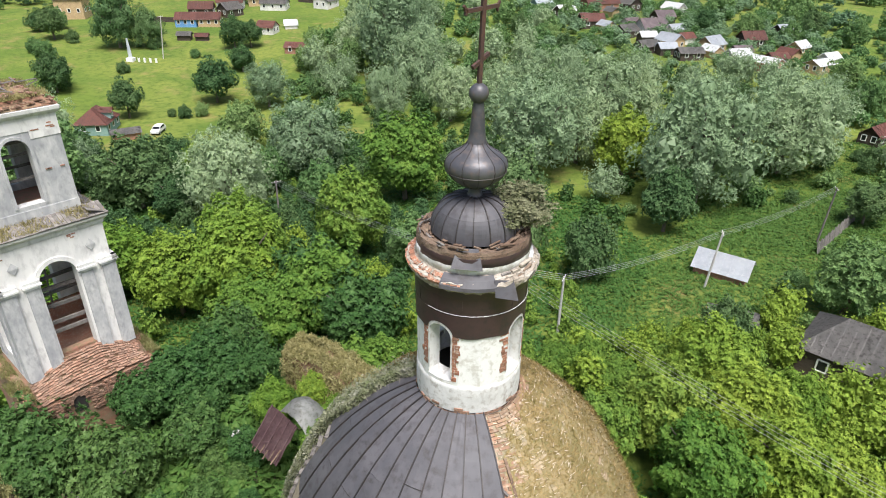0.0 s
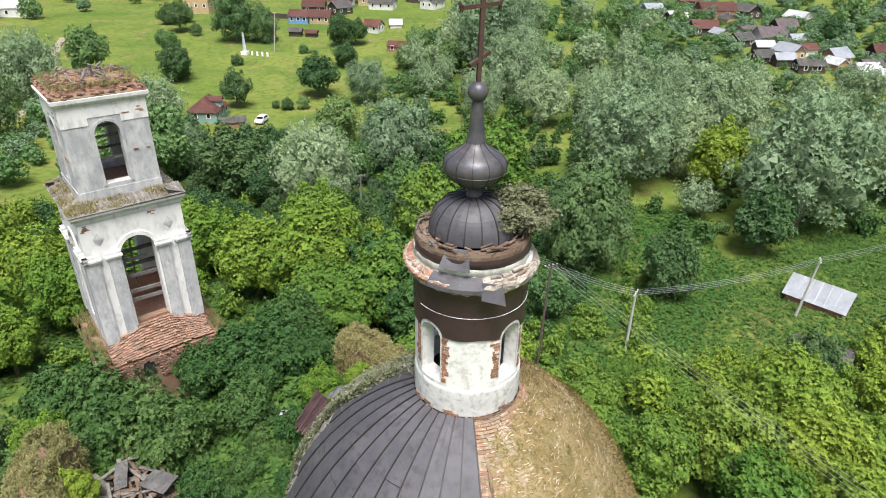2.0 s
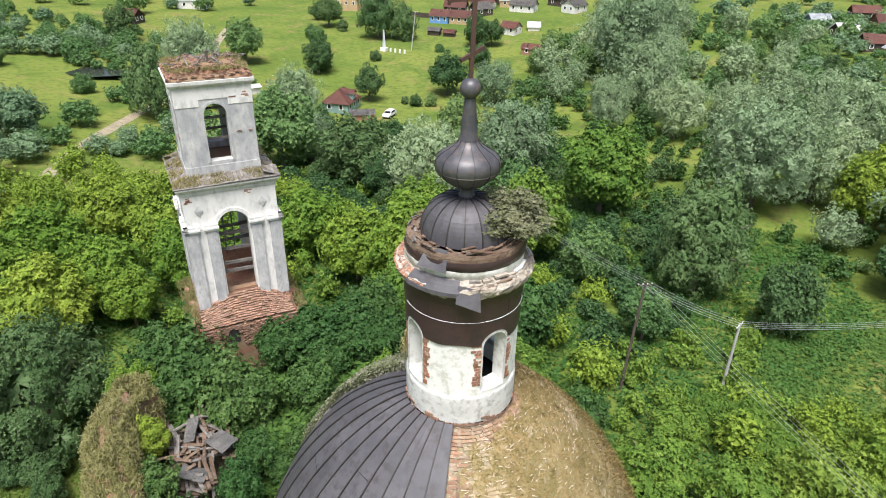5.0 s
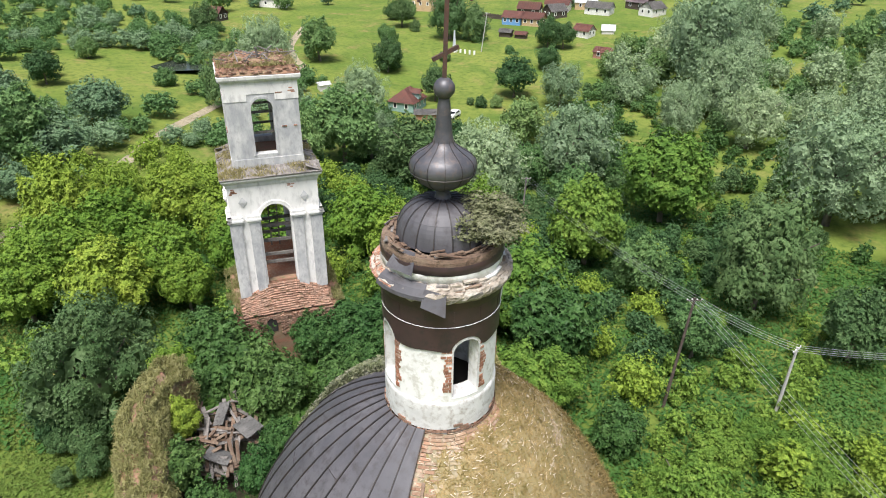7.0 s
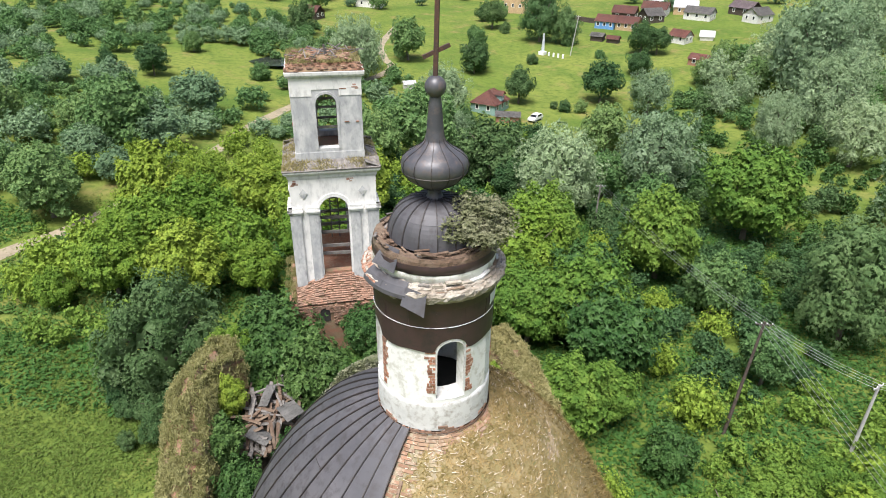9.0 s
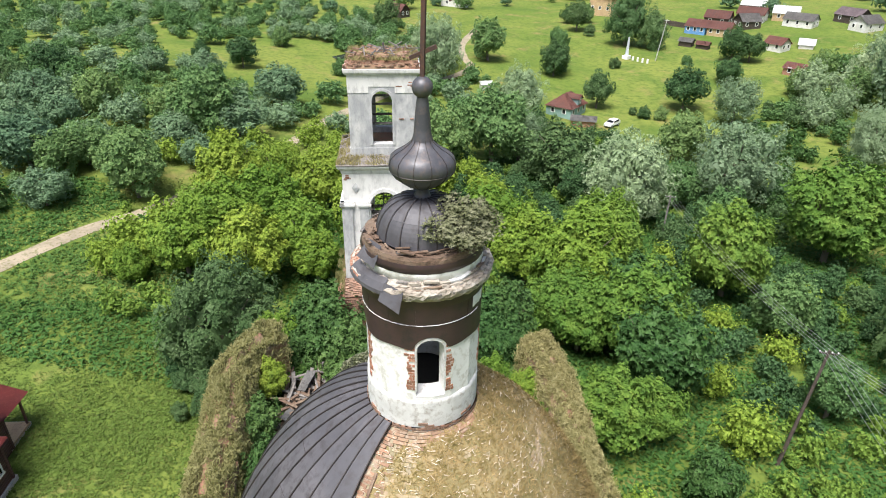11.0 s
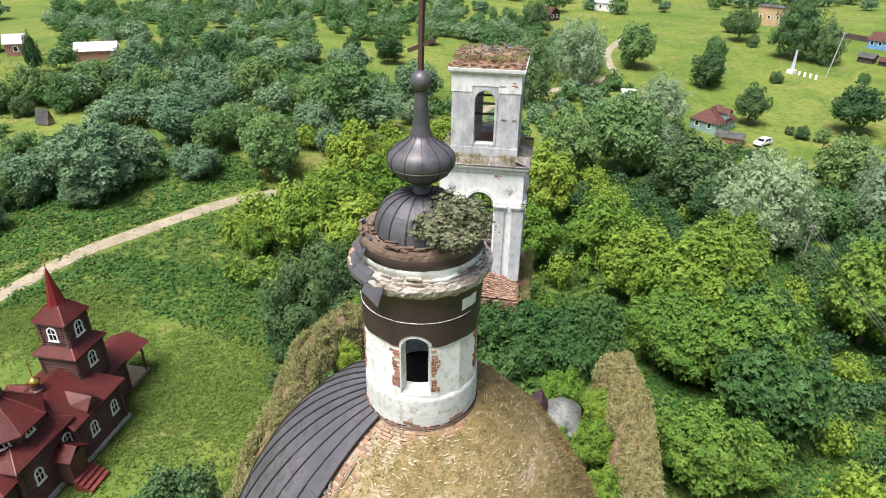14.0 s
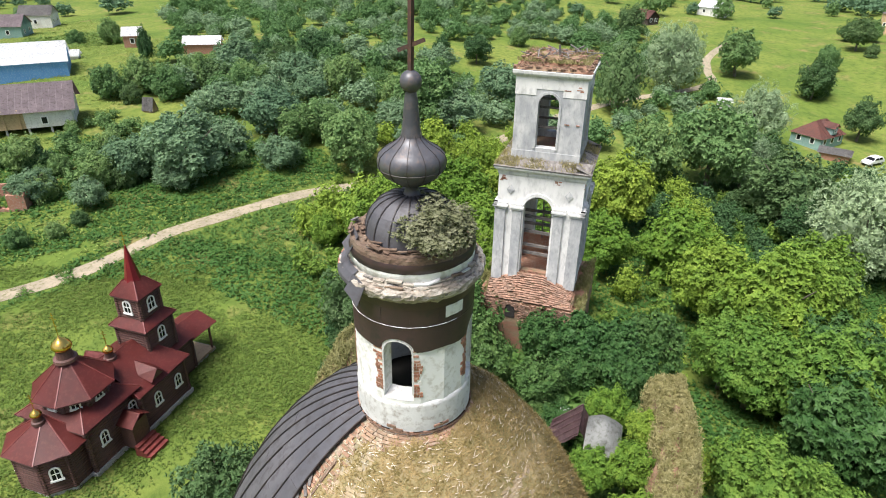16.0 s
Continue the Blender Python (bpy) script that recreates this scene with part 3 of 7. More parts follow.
BOXELDERS_WEST = [(-52, 10.5, 3.8), (-54.5, 16, 4.4), (-56, 22, 4.5), (-47, 22, 4.2), (-46, 15, 4.4), (-59, 32, 4.0), (-43, 21, 2.9), (-53.5, 5.5, 2.2), (-66, 22, 4.6), (-51, 43, 5.0), (-41, 34, 3.7),
                  (-67, 30, 3.2), (-28, 51, 4.6), (-24, 42, 5.5), (-30, 40, 4.5), (-49, 31, 4.2), (-44, 28, 3.8), (-38, 42, 4.4), (-36, 27, 3.4), (-60, 15.5, 3.2)]
BOXELDERS_EAST = [(-11, 77, 6.8), (-15, 57, 5.6), (25, 90, 5.6), (21, 31, 3.8), (15, 24, 3.8), (21, 24, 3.8), (13, 30, 2.1), (16, 18, 3.8), (22, 19, 3.5), (25, 18, 3.0), (11, 34, 1.8), (8, 33, 1.7), (26, 27, 2.7), (-25, 47, 5.1), (6, 29, 2.2), (10, 22, 3.2), (5, 22, 3.0)]
NORTH_GREENS = [(-10, 34, 4.4), (-18, 34, 4.1), (-14, 37, 5.0), (-1, 27, 2.3), (-7, 29, 2.7), (-21, 34, 3.8), (-16, 41, 4.5), (-9, 26, 3.3)]
GREENS = [(41, 47, 4.2), (37, 51, 1.8), (-7, 53, 3.6), (-33, 78, 3.5), (-44, 99, 4.8), (1, 44, 2.8), (-75, 13, 4.5), (-63, 68, 7.0),
          (-64, 57, 5.2), (-118, 122, 5.7), (-93, 31, 5.9), (-22, 69, 4.2)]
DARKS = [(14, 53.3, 4.0), (-75, 115, 4.2), (-61, 129, 5.2), (-126, 172, 4.9), (-68, 175, 4.1), (-63, 153, 3.3), (-49, 69, 5.7), (-63, 79, 4.5), (-42, 65, 3.1), (-98, 127, 4.5), (25, 39, 2.7), (56, 72, 3.2), (27, 69, 4.7), (-135, 57, 3.5),
         (-72, 173, 4.6), (-19, -7, 2.8), (-36, 4, 2.1), (-157, 116, 5.1)]
BUSHES = [(-77, -9, 6.7), (-79, -17, 4.2), (-71, -21, 2.8), (-75, -28, 3.0), (-81, 14, 4.6), (-92, 4, 5.5), (-89, 11, 4.1), (-90, 24, 4.3), (-102, -3, 4.4), (-104, 50, 6.3), (-78, 3, 3.4), (-87, 7, 4.2), (-100, 4, 5.0), (-84, -4, 4.2),
          (-101, 28, 4.5), (-91, 35, 5.4), (-126, 44, 4.6), (-136, 37, 3.8), (-110, 19, 5.1), (-116, 11, 5.1), (-125, 0, 5.6), (-141, 60, 3.6), (-74, -11, 3.0), (-107, 12, 3.9), (-81, 24, 3.6)]
BIRCHES = [(-104, 168, 7.6), (4.4, 58.5, 6.4), (-96, 170, 5.4), (-100, 75, 6.8)]
# elder: the green with shade put in, for the north and nearer east trees
for kind, places in (("willow", WILLOWS), ("boxelder", BOXELDERS_WEST), ("boxelder", [t for t in BOXELDERS_EAST if t[0] > 18]), ("elder", [t for t in BOXELDERS_EAST if t[0] <= 18]), ("green", GREENS), ("ruin", NORTH_GREENS[::3]), ("elder", NORTH_GREENS[1::3]), ("elder", NORTH_GREENS[2::3]), ("dark", DARKS), ("birch", BIRCHES)):
    for x, y, r in places:
        tree(kind, x, y, r, group=KINDS[kind]["name"] + "s around the church")
for i, (x, y, r) in enumerate(BUSHES):
    tree("bright_bush" if i in (4, 6, 11, 14, 18, 25) else "bush", x, y, r, group="bushes beyond the road")
for x, y, r in ((-32.4, 4.6, 1.7), (-30.4, 3.4, 1.3), (-34.2, 3.2, 1.2), (-31.2, 1.6, 0.8)):
    tree("dark", x, y, r, group="bushes beside the ruin")
tree("ruin", -32, 15, 3.2, group="bushes beside the ruin")
tree("spruce", -141.7, -17.8, 2.1, group="trees of the gardens")
tree("deep", -36, 7.6, 5.7, group="bushes beside the ruin")
PLACED = [(-36, 7.6, 5.7), (-32, 15, 3.2)] + [t for l in (BUSHES, WILLOWS, BOXELDERS_WEST, BOXELDERS_EAST, GREENS, NORTH_GREENS, DARKS, BIRCHES) for t in l]


def inside(x, y, poly):
    c = False
    for (x0, y0), (x1, y1) in zip(poly, poly[1:] + poly[:1]):
        if (y0 > y) != (y1 > y) and x < (x1 - x0) * (y - y0) / (y1 - y0) + x0:
            c = not c
    return c


OPEN_LAND = [  # meadows, yards and lanes that stay free of trees
    [(-56, -44), (-58, -16), (-66, -3), (-72, 9), (-78, 24), (-80, 12), (-76, 2), (-70, -10), (-70, -24), (-70, -44)],
    [(-60, -30), (-46, 4), (-40, 6), (-33, 0), (-10, -8), (-5, -50), (-60, -50)],
    [(-64, -60), (-54, -24), (-62, -8), (-70, 8), (-76, 20), (-73, 30), (-66, 14), (-58, -4), (-46, -22), (-36, -60)],
    [(-58, 100), (-44, 118), (-50, 148), (-58, 168), (-76, 210), (-150, 220), (-160, 160), (-130, 135), (-112, 112), (-84, 100), (-70, 96)],
    [(10, 40), (20, 62), (40, 76), (64, 84), (72, 62), (46, 50), (30, 44), (16, 38)],
    [(40, 150), (42, 158), (100, 152), (100, 146), (80, 142)],
    [(-160, 40), (-162, 84), (-122, 94), (-108, 62), (-128, 46)],
    [(-240, -100), (-240, -42), (-170, -16), (-124, -14), (-104, -24), (-92, -30), (-72, -36), (-62, -60)],
    [(-114, -22), (-116, -10), (-102, -8), (-100, -20)],
    [(-12, -20), (-24, 10), (-40, 22), (-44, 14), (-20, -12), (14, -14), (14, 10)],
]


ROAD_CLEAR = 2.9


def off_road(x, y):
    return min((x - p.x) ** 2 + (y - p.y) ** 2 for p in ROAD_POINTS) > ROAD_CLEAR


ROAD_POINTS = spline(ROAD_LINE, 3.0)


def woods(name, kind, zones, count, rmin, rmax, seed, label, gap=0.8, leaves=900):
    """A far wood: many crowns in one mesh, for what nobody could count."""
    g = random.Random(seed)
    k = KINDS[kind]
    small = leaves < 1000
    per = 5 if small else 6
    shape = dict(k["crown"], lobes=14 if small else 28, tufts=leaves // per, leaves=per, size=0.15 * (600 / leaves) ** 0.5, wide=0.45, lobe=0.26 if small else 0.22, spread=0.58, body=0.56, ragged=0.14)
    bases = [crown_corners(300 + seed * 5 + i, **shape) for i in range(3)]
    arr, spots = [], []
    tries = 0
    while len(spots) < count and tries < count * 25:
        tries += 1
        x0, x1, y0, y1 = g.choice(zones)
        x, y, r = g.uniform(x0, x1), g.uniform(y0, y1), g.uniform(rmin, rmax)
        if any(inside(x, y, p) for p in OPEN_LAND) or min((x - p.x) ** 2 + (y - p.y) ** 2 for p in ROAD_POINTS) < (r + 1.0) ** 2:
            continue
        if any((x - a) ** 2 + (y - b) ** 2 < (gap * max(r, q)) ** 2 for a, b, q in spots + FILLED):
            continue
        spots.append((x, y, r))
        a = g.uniform(0, 6.28)
        c, s = math.cos(a), math.sin(a)
        v = bases[len(spots) % 3] * r
        v = np.stack([v[:, 0] * c - v[:, 1] * s, v[:, 0] * s + v[:, 1] * c, v[:, 2] * g.uniform(0.9, 1.2)], 1) + np.array([x, y, terrain(x, y) + r * k.get("up", 0.9) * 0.92])
        arr.append(v)
    FILLED.extend(spots)
    return tagged(new(name, mesh_quads(name, np.concatenate(arr), k["mat"], 3)), label, "trees", kind="stuff")


FILLED = list(PLACED)
VILLAGE = [(43.6, 238), (54.5, 240), (29, 222), (36, 207), (45, 194), (53, 197), (55, 180), (47, 174), (57, 167), (65.5, 176), (69, 164), (73.5, 157), (87, 156), (80, 185), (75, 106), (62, 218), (70, 235), (22, 236), (37, 260), (90, 176), (96, 200)]
OUTHOUSES = [(50, 187), (61, 186), (40, 201), (33, 214), (49, 207), (64, 170), (79, 163), (61, 198), (46, 226), (72, 170), (93, 164), (84, 168), (52, 172), (58, 208)]
HAMLET = [(-96, 198), (-88, 200), (-90, 180), (-85, 180.5), (-68, 192), (-62.5, 199), (-53, 171.5), (-76, 227), (-139, 205), (-186, 172), (-178, 136), (-99.5, 103), (-80, 110), (-69.5, 103)]
WEST_YARDS = [(-105.5, -34.5), (-140.5, -44), (-207, -61), (-226, -54.5), (-150, -7), (-163.5, -22)]
FILLED += [(-65, 103, 6.0), (36.5, 36, 6.5), (31, 56.6, 5.0), (28, 44.5, 3.2)] + [(x, y, 6.0) for x, y in VILLAGE + HAMLET] + [(x, y, 4.0) for x, y in OUTHOUSES] + [(x, y, 11.0) for x, y in WEST_YARDS]
woods("thicket", "boxelder", [(-70, -4, 4, 58), (-25, 0, 20, 60)], 26, 1.6, 2.6, 1, "yellow-green thicket of young box elders", 1.1, 3000)
woods("road_thicket", "boxelder", [(-88, -64, 16, 48), (-66, -54, 4, 12)], 40, 1.5, 2.8, 41, "yellow-green bushes beside the dirt road", 0.95, 1500)
woods("undergrowth", "elder", [(-72, -4, 2, 95), (-4, 30, 10, 60)], 190, 0.7, 1.5, 2, "green undergrowth of bushes between the trees", 0.85, 700)
woods("brush", "dark", [(-24, 6, 40, 76), (-66, -20, 48, 98)], 230, 0.8, 2.0, 12, "low dark green brush between the trees", 0.85, 600)
woods("young_box_elders", "boxelder", [(10, 50, 14, 46)], 70, 1.3, 2.7, 14, "yellow-green young box elders in a dense belt", 1.0, 1500)
woods("yard_bushes", "bright_bush", [(20, 80, 30, 90), (30, 70, 20, 50), (40, 110, 76, 120)], 110, 0.8, 2.0, 15, "green bushes round the old house", 1.0, 600)
woods("valley_brush", "ruin", [(-50, 44, 70, 132)], 150, 1.0, 2.2, 18, "green brush on the valley floor between the willows", 0.8, 420)
woods("riverside_wood", "willow", [(-45, 75, 70, 150)], 26, 3.0, 4.8, 3, "grey-green willow wood along the stream", 1.05, 3200)
woods("riverside_bushes", "dark", [(-60, 80, 74, 150), (-60, 4, 55, 80)], 110, 1.2, 3.0, 4, "dark green bushes between the willows", 0.9, 1300)
woods("west_wood", "bush", [(-230, -84, -16, 110)], 120, 1.8, 4.4, 5, "dense dark green wood beyond the road", 0.9, 1500)
woods("west_wood_light", "bright_bush", [(-250, -80, -16, 120)], 150, 1.4, 4.0, 6, "mid-green wood beyond the road", 0.9, 1300)
woods("west_brush", "bright_bush", [(-150, -76, -30, 40)], 130, 0.9, 1.9, 13, "green brush beyond the road", 0.9, 700)
woods("stream_willows", "willow", [(-44, 20, 140, 215)], 16, 3.5, 6.0, 16, "silver-green willows along the far stream", 1.0, 2200)
woods("stream_bushes", "bright_bush", [(-46, 22, 128, 232)], 130, 1.6, 3.4, 17, "green bushes along the far stream", 0.85, 520)
woods("village_bushes", "bush", [(10, 105, 150, 262)], 130, 1.4, 3.6, 31, "dark garden trees between the village houses", 0.9, 520)
woods("village_greenery", "bright_bush", [(8, 105, 146, 262), (60, 150, 96, 250)], 260, 1.2, 2.8, 32, "green garden bushes between the village houses", 0.85, 420)
woods("west_undergrowth", "bright_bush", [(-250, -84, -14, 125)], 330, 1.3, 2.6, 33, "mid-green bushes filling the wood beyond the road", 0.85, 420)
woods("far_wood", "bush", [(-420, -170, 60, 330), (-220, 200, 225, 420), (100, 300, 60, 330), (-420, -250, -120, 100)], 300, 3.0, 6.5, 7, "distant dark green woodland", 0.85, 520)
woods("far_wood_light", "green", [(-420, -150, 60, 330), (-60, 200, 170, 420), (70, 260, 90, 330)], 200, 2.5, 6.0, 8, "distant mid-green woodland", 0.85, 520)


MEADOW_BUSHES = [(-114, 149, 3.3), (-100, 131, 3.5), (-64, 155, 3.6), (-80, 163, 1.6), (-64, 118, 1.7), (-61, 120, 1.9), (-92, 146, 2.0), (-122, 157, 2.5), (-119, 170, 2.3), (-95, 169, 1.6), (-67, 118, 1.2), (-136, 181, 3.9),
                 (-133, 186, 3.6), (21, 185, 3.1), (12, 195, 3.6), (37, 153, 3.8), (32, 171, 2.8), (24, 171, 3.6), (6, 172, 3.7), (-48, 172, 4.0), (-34, 155, 4.9), (-46, 155, 3.8), (-153, 77, 3.0), (-124, 94, 3.4), (-122, 76, 2.5), (-144, 51, 2.6)]
GARDEN_BUSHES = [(-171, -28, 3.2), (-130, -26, 1.8), (-177, -37, 2.2), (-113, -19, 2.4), (-85, -29, 2.2), (-83, -26, 1.8), (-89, -20, 2.3), (-78, -27, 1.6), (-100, -27, 1.3), (-116, -4, 3.6), (-109, 0, 3.6), (-136, 7, 3.4), (-90, -12, 2.6), (-96, -8, 2.2),
                 (-84, -16, 2.2), (-79, -20, 1.7), (-88, -34, 1.8), (-94, -40, 1.6), (-120, -14, 1.6), (-126, -8, 2.2),
                 (-85.4, -30.7, 3.0), (-77, -20.4, 2.9), (-76.6, -17.7, 2.3), (-92.2, -26.4, 1.8), (-119, -17.3, 3.8), (-116.7, -23.0, 3.3), (-113.5, -12.3, 3.4), (-118.4, -7.3, 4.0), (-113.2, 1.6, 4.0), (-63.8, -23.8, 1.2), (-66.4, -21.6, 1.2),
                 (-74.9, -27.0, 2.2), (-62.5, -27.4, 1.5), (-87.7, -19.8, 1.5), (-85.4, -12.8, 1.8), (-126.9, 9.5, 4.0), (-138.4, 18.5, 4.4)]
VILLAGE_TREES = [(110.7, 187.2, 4.6), (105.1, 202.4, 5.0), (84.4, 198.6, 4.6), (72.4, 205.2, 4.6), (84.6, 138.5, 4.8), (82.2, 122.4, 4.5), (92.1, 187.2, 4.0), (67.7, 97.0, 1.4), (96, 132, 4.2), (90, 112, 4.4), (104, 120, 4.8), (112, 150, 4.6)]
for kind, places in (("green", MEADOW_BUSHES), ("green", GARDEN_BUSHES), ("dark", VILLAGE_TREES)):
    for x, y, r in places:
        tree(kind if (int(x) + int(y)) % 3 else ("dark" if kind == "green" else "green"), x, y, r, 3, -0.35 * r, "bushes in the meadows")


def scatter_leaves(spots, size, lean, width, g, flat=0.5, per=4):
    """Loose leaves at spots (rows of x, y, z), facing mostly up."""
    p = np.repeat(np.asarray(spots), per, axis=0)
    k = len(p)
    s = np.repeat(size * g.uniform(0.45, 1.4, len(spots)), per)[:, None]
    n = np.stack([g.normal(0, flat, k), g.normal(0, flat, k), np.ones(k)], 1)
    a = g.uniform(0, 6.28, k)
    t = np.cross(n, np.stack([np.cos(a), np.sin(a), np.zeros(k)], 1))
    t /= np.linalg.norm(t, axis=1)[:, None]
    b = np.cross(n, t)
    b /= np.linalg.norm(b, axis=1)[:, None]
    c = p + np.stack([g.uniform(-1, 1, k), g.uniform(-1, 1, k), np.zeros(k)], 1) * s * lean + np.stack([np.zeros(k), np.zeros(k), g.uniform(0.05, 0.95, k)], 1) * s
    return np.stack([c - t * s * 0.6 - b * s * width, c - t * s * 0.6 + b * s * width, c + t * s * 0.7], 1).reshape(-1, 3)


def tufts(name, polys, count, size, mat, label, seed, lean=0.5, width=0.4, patch=-0.12):
    """Grass and weeds in one mesh."""
    g = np.random.default_rng(seed)
    r = random.Random(seed)
    spots = []
    area = [(min(p[0] for p in q), max(p[0] for p in q), min(p[1] for p in q), max(p[1] for p in q)) for q in polys]
    big = [(b[1] - b[0]) * (b[3] - b[2]) for b in area]
    while len(spots) < count:
        i = r.choices(range(len(polys)), big)[0]
        x0, x1, y0, y1 = area[i]
        x, y = r.uniform(x0, x1), r.uniform(y0, y1)
        if not inside(x, y, polys[i]) or noise.noise((x * 0.11, y * 0.11, seed)) + 0.45 * r.uniform(-1, 1) < patch or not off_road(x, y):
            continue
        spots.append((x, y, terrain(x, y)))
    return tagged(new(name, mesh_quads(name, scatter_leaves(spots, size, lean, width, g), mat, 3)), label, "grass", kind="stuff")


tufts("meadow_grass", [[(-60, -34), (-50, 2), (-40, 8), (-30, 8), (-14, -2), (-8, -6), (-8, -34)]], 34000, 0.15, LAWN, "short uneven mown grass round the log church", 21, 1.6, patch=-0.05)
tufts("nettles", [[(-56.7, -11.5), (-52.7, -6.3), (-50.3, 0.8), (-48.5, 4.2), (-42, 9), (-52, 14), (-66, 12), (-68, 8), (-66, 1), (-62, -6), (-59.5, -11)], [(-56.7, -11.5), (-59.5, -12), (-52, -28), (-47, -40), (-44, -36)], [(8, 38), (18, 62), (40, 78), (64, 86), (72, 62), (46, 48), (30, 42), (16, 35)], [(30, 66), (36, 92), (60, 104), (100, 112), (110, 80), (70, 56)]], 42000, 0.28, NETTLES, "tall lush nettles between lawn and road", 24, 1.0, 0.3, patch=-1.0)
tufts("tall_weeds", [[(-63, -14), (-47, 8), (-36, 12), (-35, 3), (-49, -8), (-55, -24)], [(-54, -44), (-64, -10), (-74, 12), (-84, 10), (-96, -14), (-100, -44)],
                     [(-40, 8), (-70, 14), (-66, 60), (-20, 62), (14, 40), (30, 20), (8, 14), (-12, 22), (-26, 26)], [(-70, 4), (-66, 60), (-60, 96), (20, 80), (24, 60), (14, 40), (-20, 58)]], 64000, 0.30, NETTLES, "tall green weeds and nettles", 22, 1.6, patch=-0.3)
tufts("far_meadow_grass", OPEN_LAND[7:8] + OPEN_LAND[:1], 14000, 0.26, WEEDS, "uneven grass of the far meadows and gardens", 23, 1.6, patch=-1.0)


g_rows = np.random.default_rng(77)
row_spots = [(x + g_rows.normal(0, 0.12), y + g_rows.normal(0, 0.12), terrain(x, y)) for x in np.arange(-196, -168, 1.5) for y in np.arange(-52, -26, 0.55)]
tagged(new("garden_rows", mesh_quads("garden_rows", scatter_leaves(row_spots, 0.55, 0.5, 0.4, g_rows), WEEDS, 3)), "rows of green vegetable plants in a garden", "plants", kind="stuff")


STAINED = material("damp_plaster", (0.60, 0.595, 0.585), (0.50, 0.495, 0.485), (0.30, 0.27, 0.24), coarse=2.2, fine=6.0, rough=0.92, bump=0.4, spread=0.07)
# ---- the ruined church: dome, drum and cupola ----
church = root("ruined_church", Matrix.Identity(4), "ruined brick church with a half-stripped dome and a peeling white drum", "church")
DOME_A, DOME_C, DOME_TOP = 5.62, 8.7, 24.0
SEAM = radians(-72)       # where the tin ends
TIN_END = radians(-181)   # the torn edge on the far side
WINDOWS = [radians(-32 + 90 * k) for k in range(4)]
DRUM_R = 1.33


def dome_bulge(az):
    """The vault has slumped outwards, but for one side that has fallen in."""
    d = (az - radians(108) + math.pi) % (2 * math.pi) - math.pi
    return 0.25 - 0.95 * math.exp(-(d / radians(48)) ** 2)


def dome_point(az, s, out=0.0):
    """A point on the dome: s is 0 at the crown and 1 at the springing."""
    f = s * math.pi / 2
    r, z = DOME_A * math.sin(f) + dome_bulge(az) * math.sin(f) ** 3, DOME_TOP - DOME_C * (1 - math.cos(f))
    nr, nz = math.sin(f) / DOME_A, math.cos(f) / DOME_C
    k = 1 / math.hypot(nr, nz)
    return Vector(((r + out * nr * k) * math.cos(az), (r + out * nr * k) * math.sin(az), z + out * nz * k))


def dome_normal(az, s):
    return (dome_point(az, s, 1.0) - dome_point(az, s)).normalized()


bm = bmesh.new()
rings = []
for i in range(96):
    az = 2 * math.pi * i / 96
    out = dome_bulge(az)
    col = [dome_point(az, k / 24, -0.01 + 0.04 * noise.noise((i * 0.5, k * 0.9, 2.0))) for k in range(3, 25)]
    col += [Vector(((r + out) * math.cos(az), (r + out) * math.sin(az), z)) for r, z in ((5.75, 15.2), (5.95, 15.1), (5.95, 14.7), (5.7, 14.5), (5.7, -0.5))]
    rings.append([bm.verts.new(p) for p in col])
for p, q in zip(rings, rings[1:] + rings[:1]):
    for k in range(len(p) - 1):
        bm.faces.new((p[k], q[k], q[k + 1], p[k + 1]))
part("dome_shell", bm, MORTAR, church, "brick vault with crumbling lime mortar", True)

# tin sheets between standing seams
STRIPS, ARCS = 12, (0.150, 0.40, 0.62, 0.80, 0.95)
step_az = (TIN_END - SEAM) / STRIPS
for i in range(STRIPS):
    a0, a1 = SEAM + i * step_az, SEAM + (i + 1) * step_az
    g = random.Random(i)
    shift = 0.045 * ((i % 2) * 2 - 1) + g.uniform(-0.02, 0.02)
    cuts = [0.150] + [c + shift for c in ARCS[1:-1]] + [0.95]
    if i >= STRIPS - 2:
        cuts = cuts[:2] if i == STRIPS - 1 else cuts[:3]  # torn away lower down
    for c0, c1 in zip(cuts, cuts[1:]):
        bm = bmesh.new()
        m, lift = 7, g.uniform(0.0, 0.012)
        grid = []
        for k in range(m + 1):
            s = c0 + (c1 - c0) * k / m
            sag = 0.003 * math.sin(k / m * math.pi)
            row = []
            for j in range(6):
                a = a0 + (a1 + step_az * 0.02 - a0) * j / 5
                buckle = 0.009 * noise.noise((i * 3.1 + j * 0.8, s * 14, 6.0))
                row.append(bm.verts.new(dome_point(a, s + (0.004 if k == m else 0), 0.105 + lift + buckle * (0 < j < 5) - sag * math.sin(j / 5 * math.pi) + (0.014 if k == m else 0))))
            grid.append(row)
        for r0, r1 in zip(grid, grid[1:]):
            for k in range(5):
                bm.faces.new((r0[k], r0[k + 1], r1[k + 1], r1[k]))
        part("roof_sheet", bm, TIN, church)
        bm = bmesh.new()  # the upstand where two sheets are folded together
        for k in range(6):
            s0, s1 = c0 + (c1 - c0) * k / 6, c0 + (c1 - c0) * (k + 1) / 6
            w0 = 0.0025 * noise.noise((i * 2.0, s0 * 20, 1.0))
            w1 = 0.0025 * noise.noise((i * 2.0, s1 * 20, 1.0))
            beam(bm, dome_point(a0 + w0, s0, 0.125), dome_point(a0 + w1, s1, 0.125), 0.026, 0.05)
        part("standing_seam", bm, SEAMTIN, church)
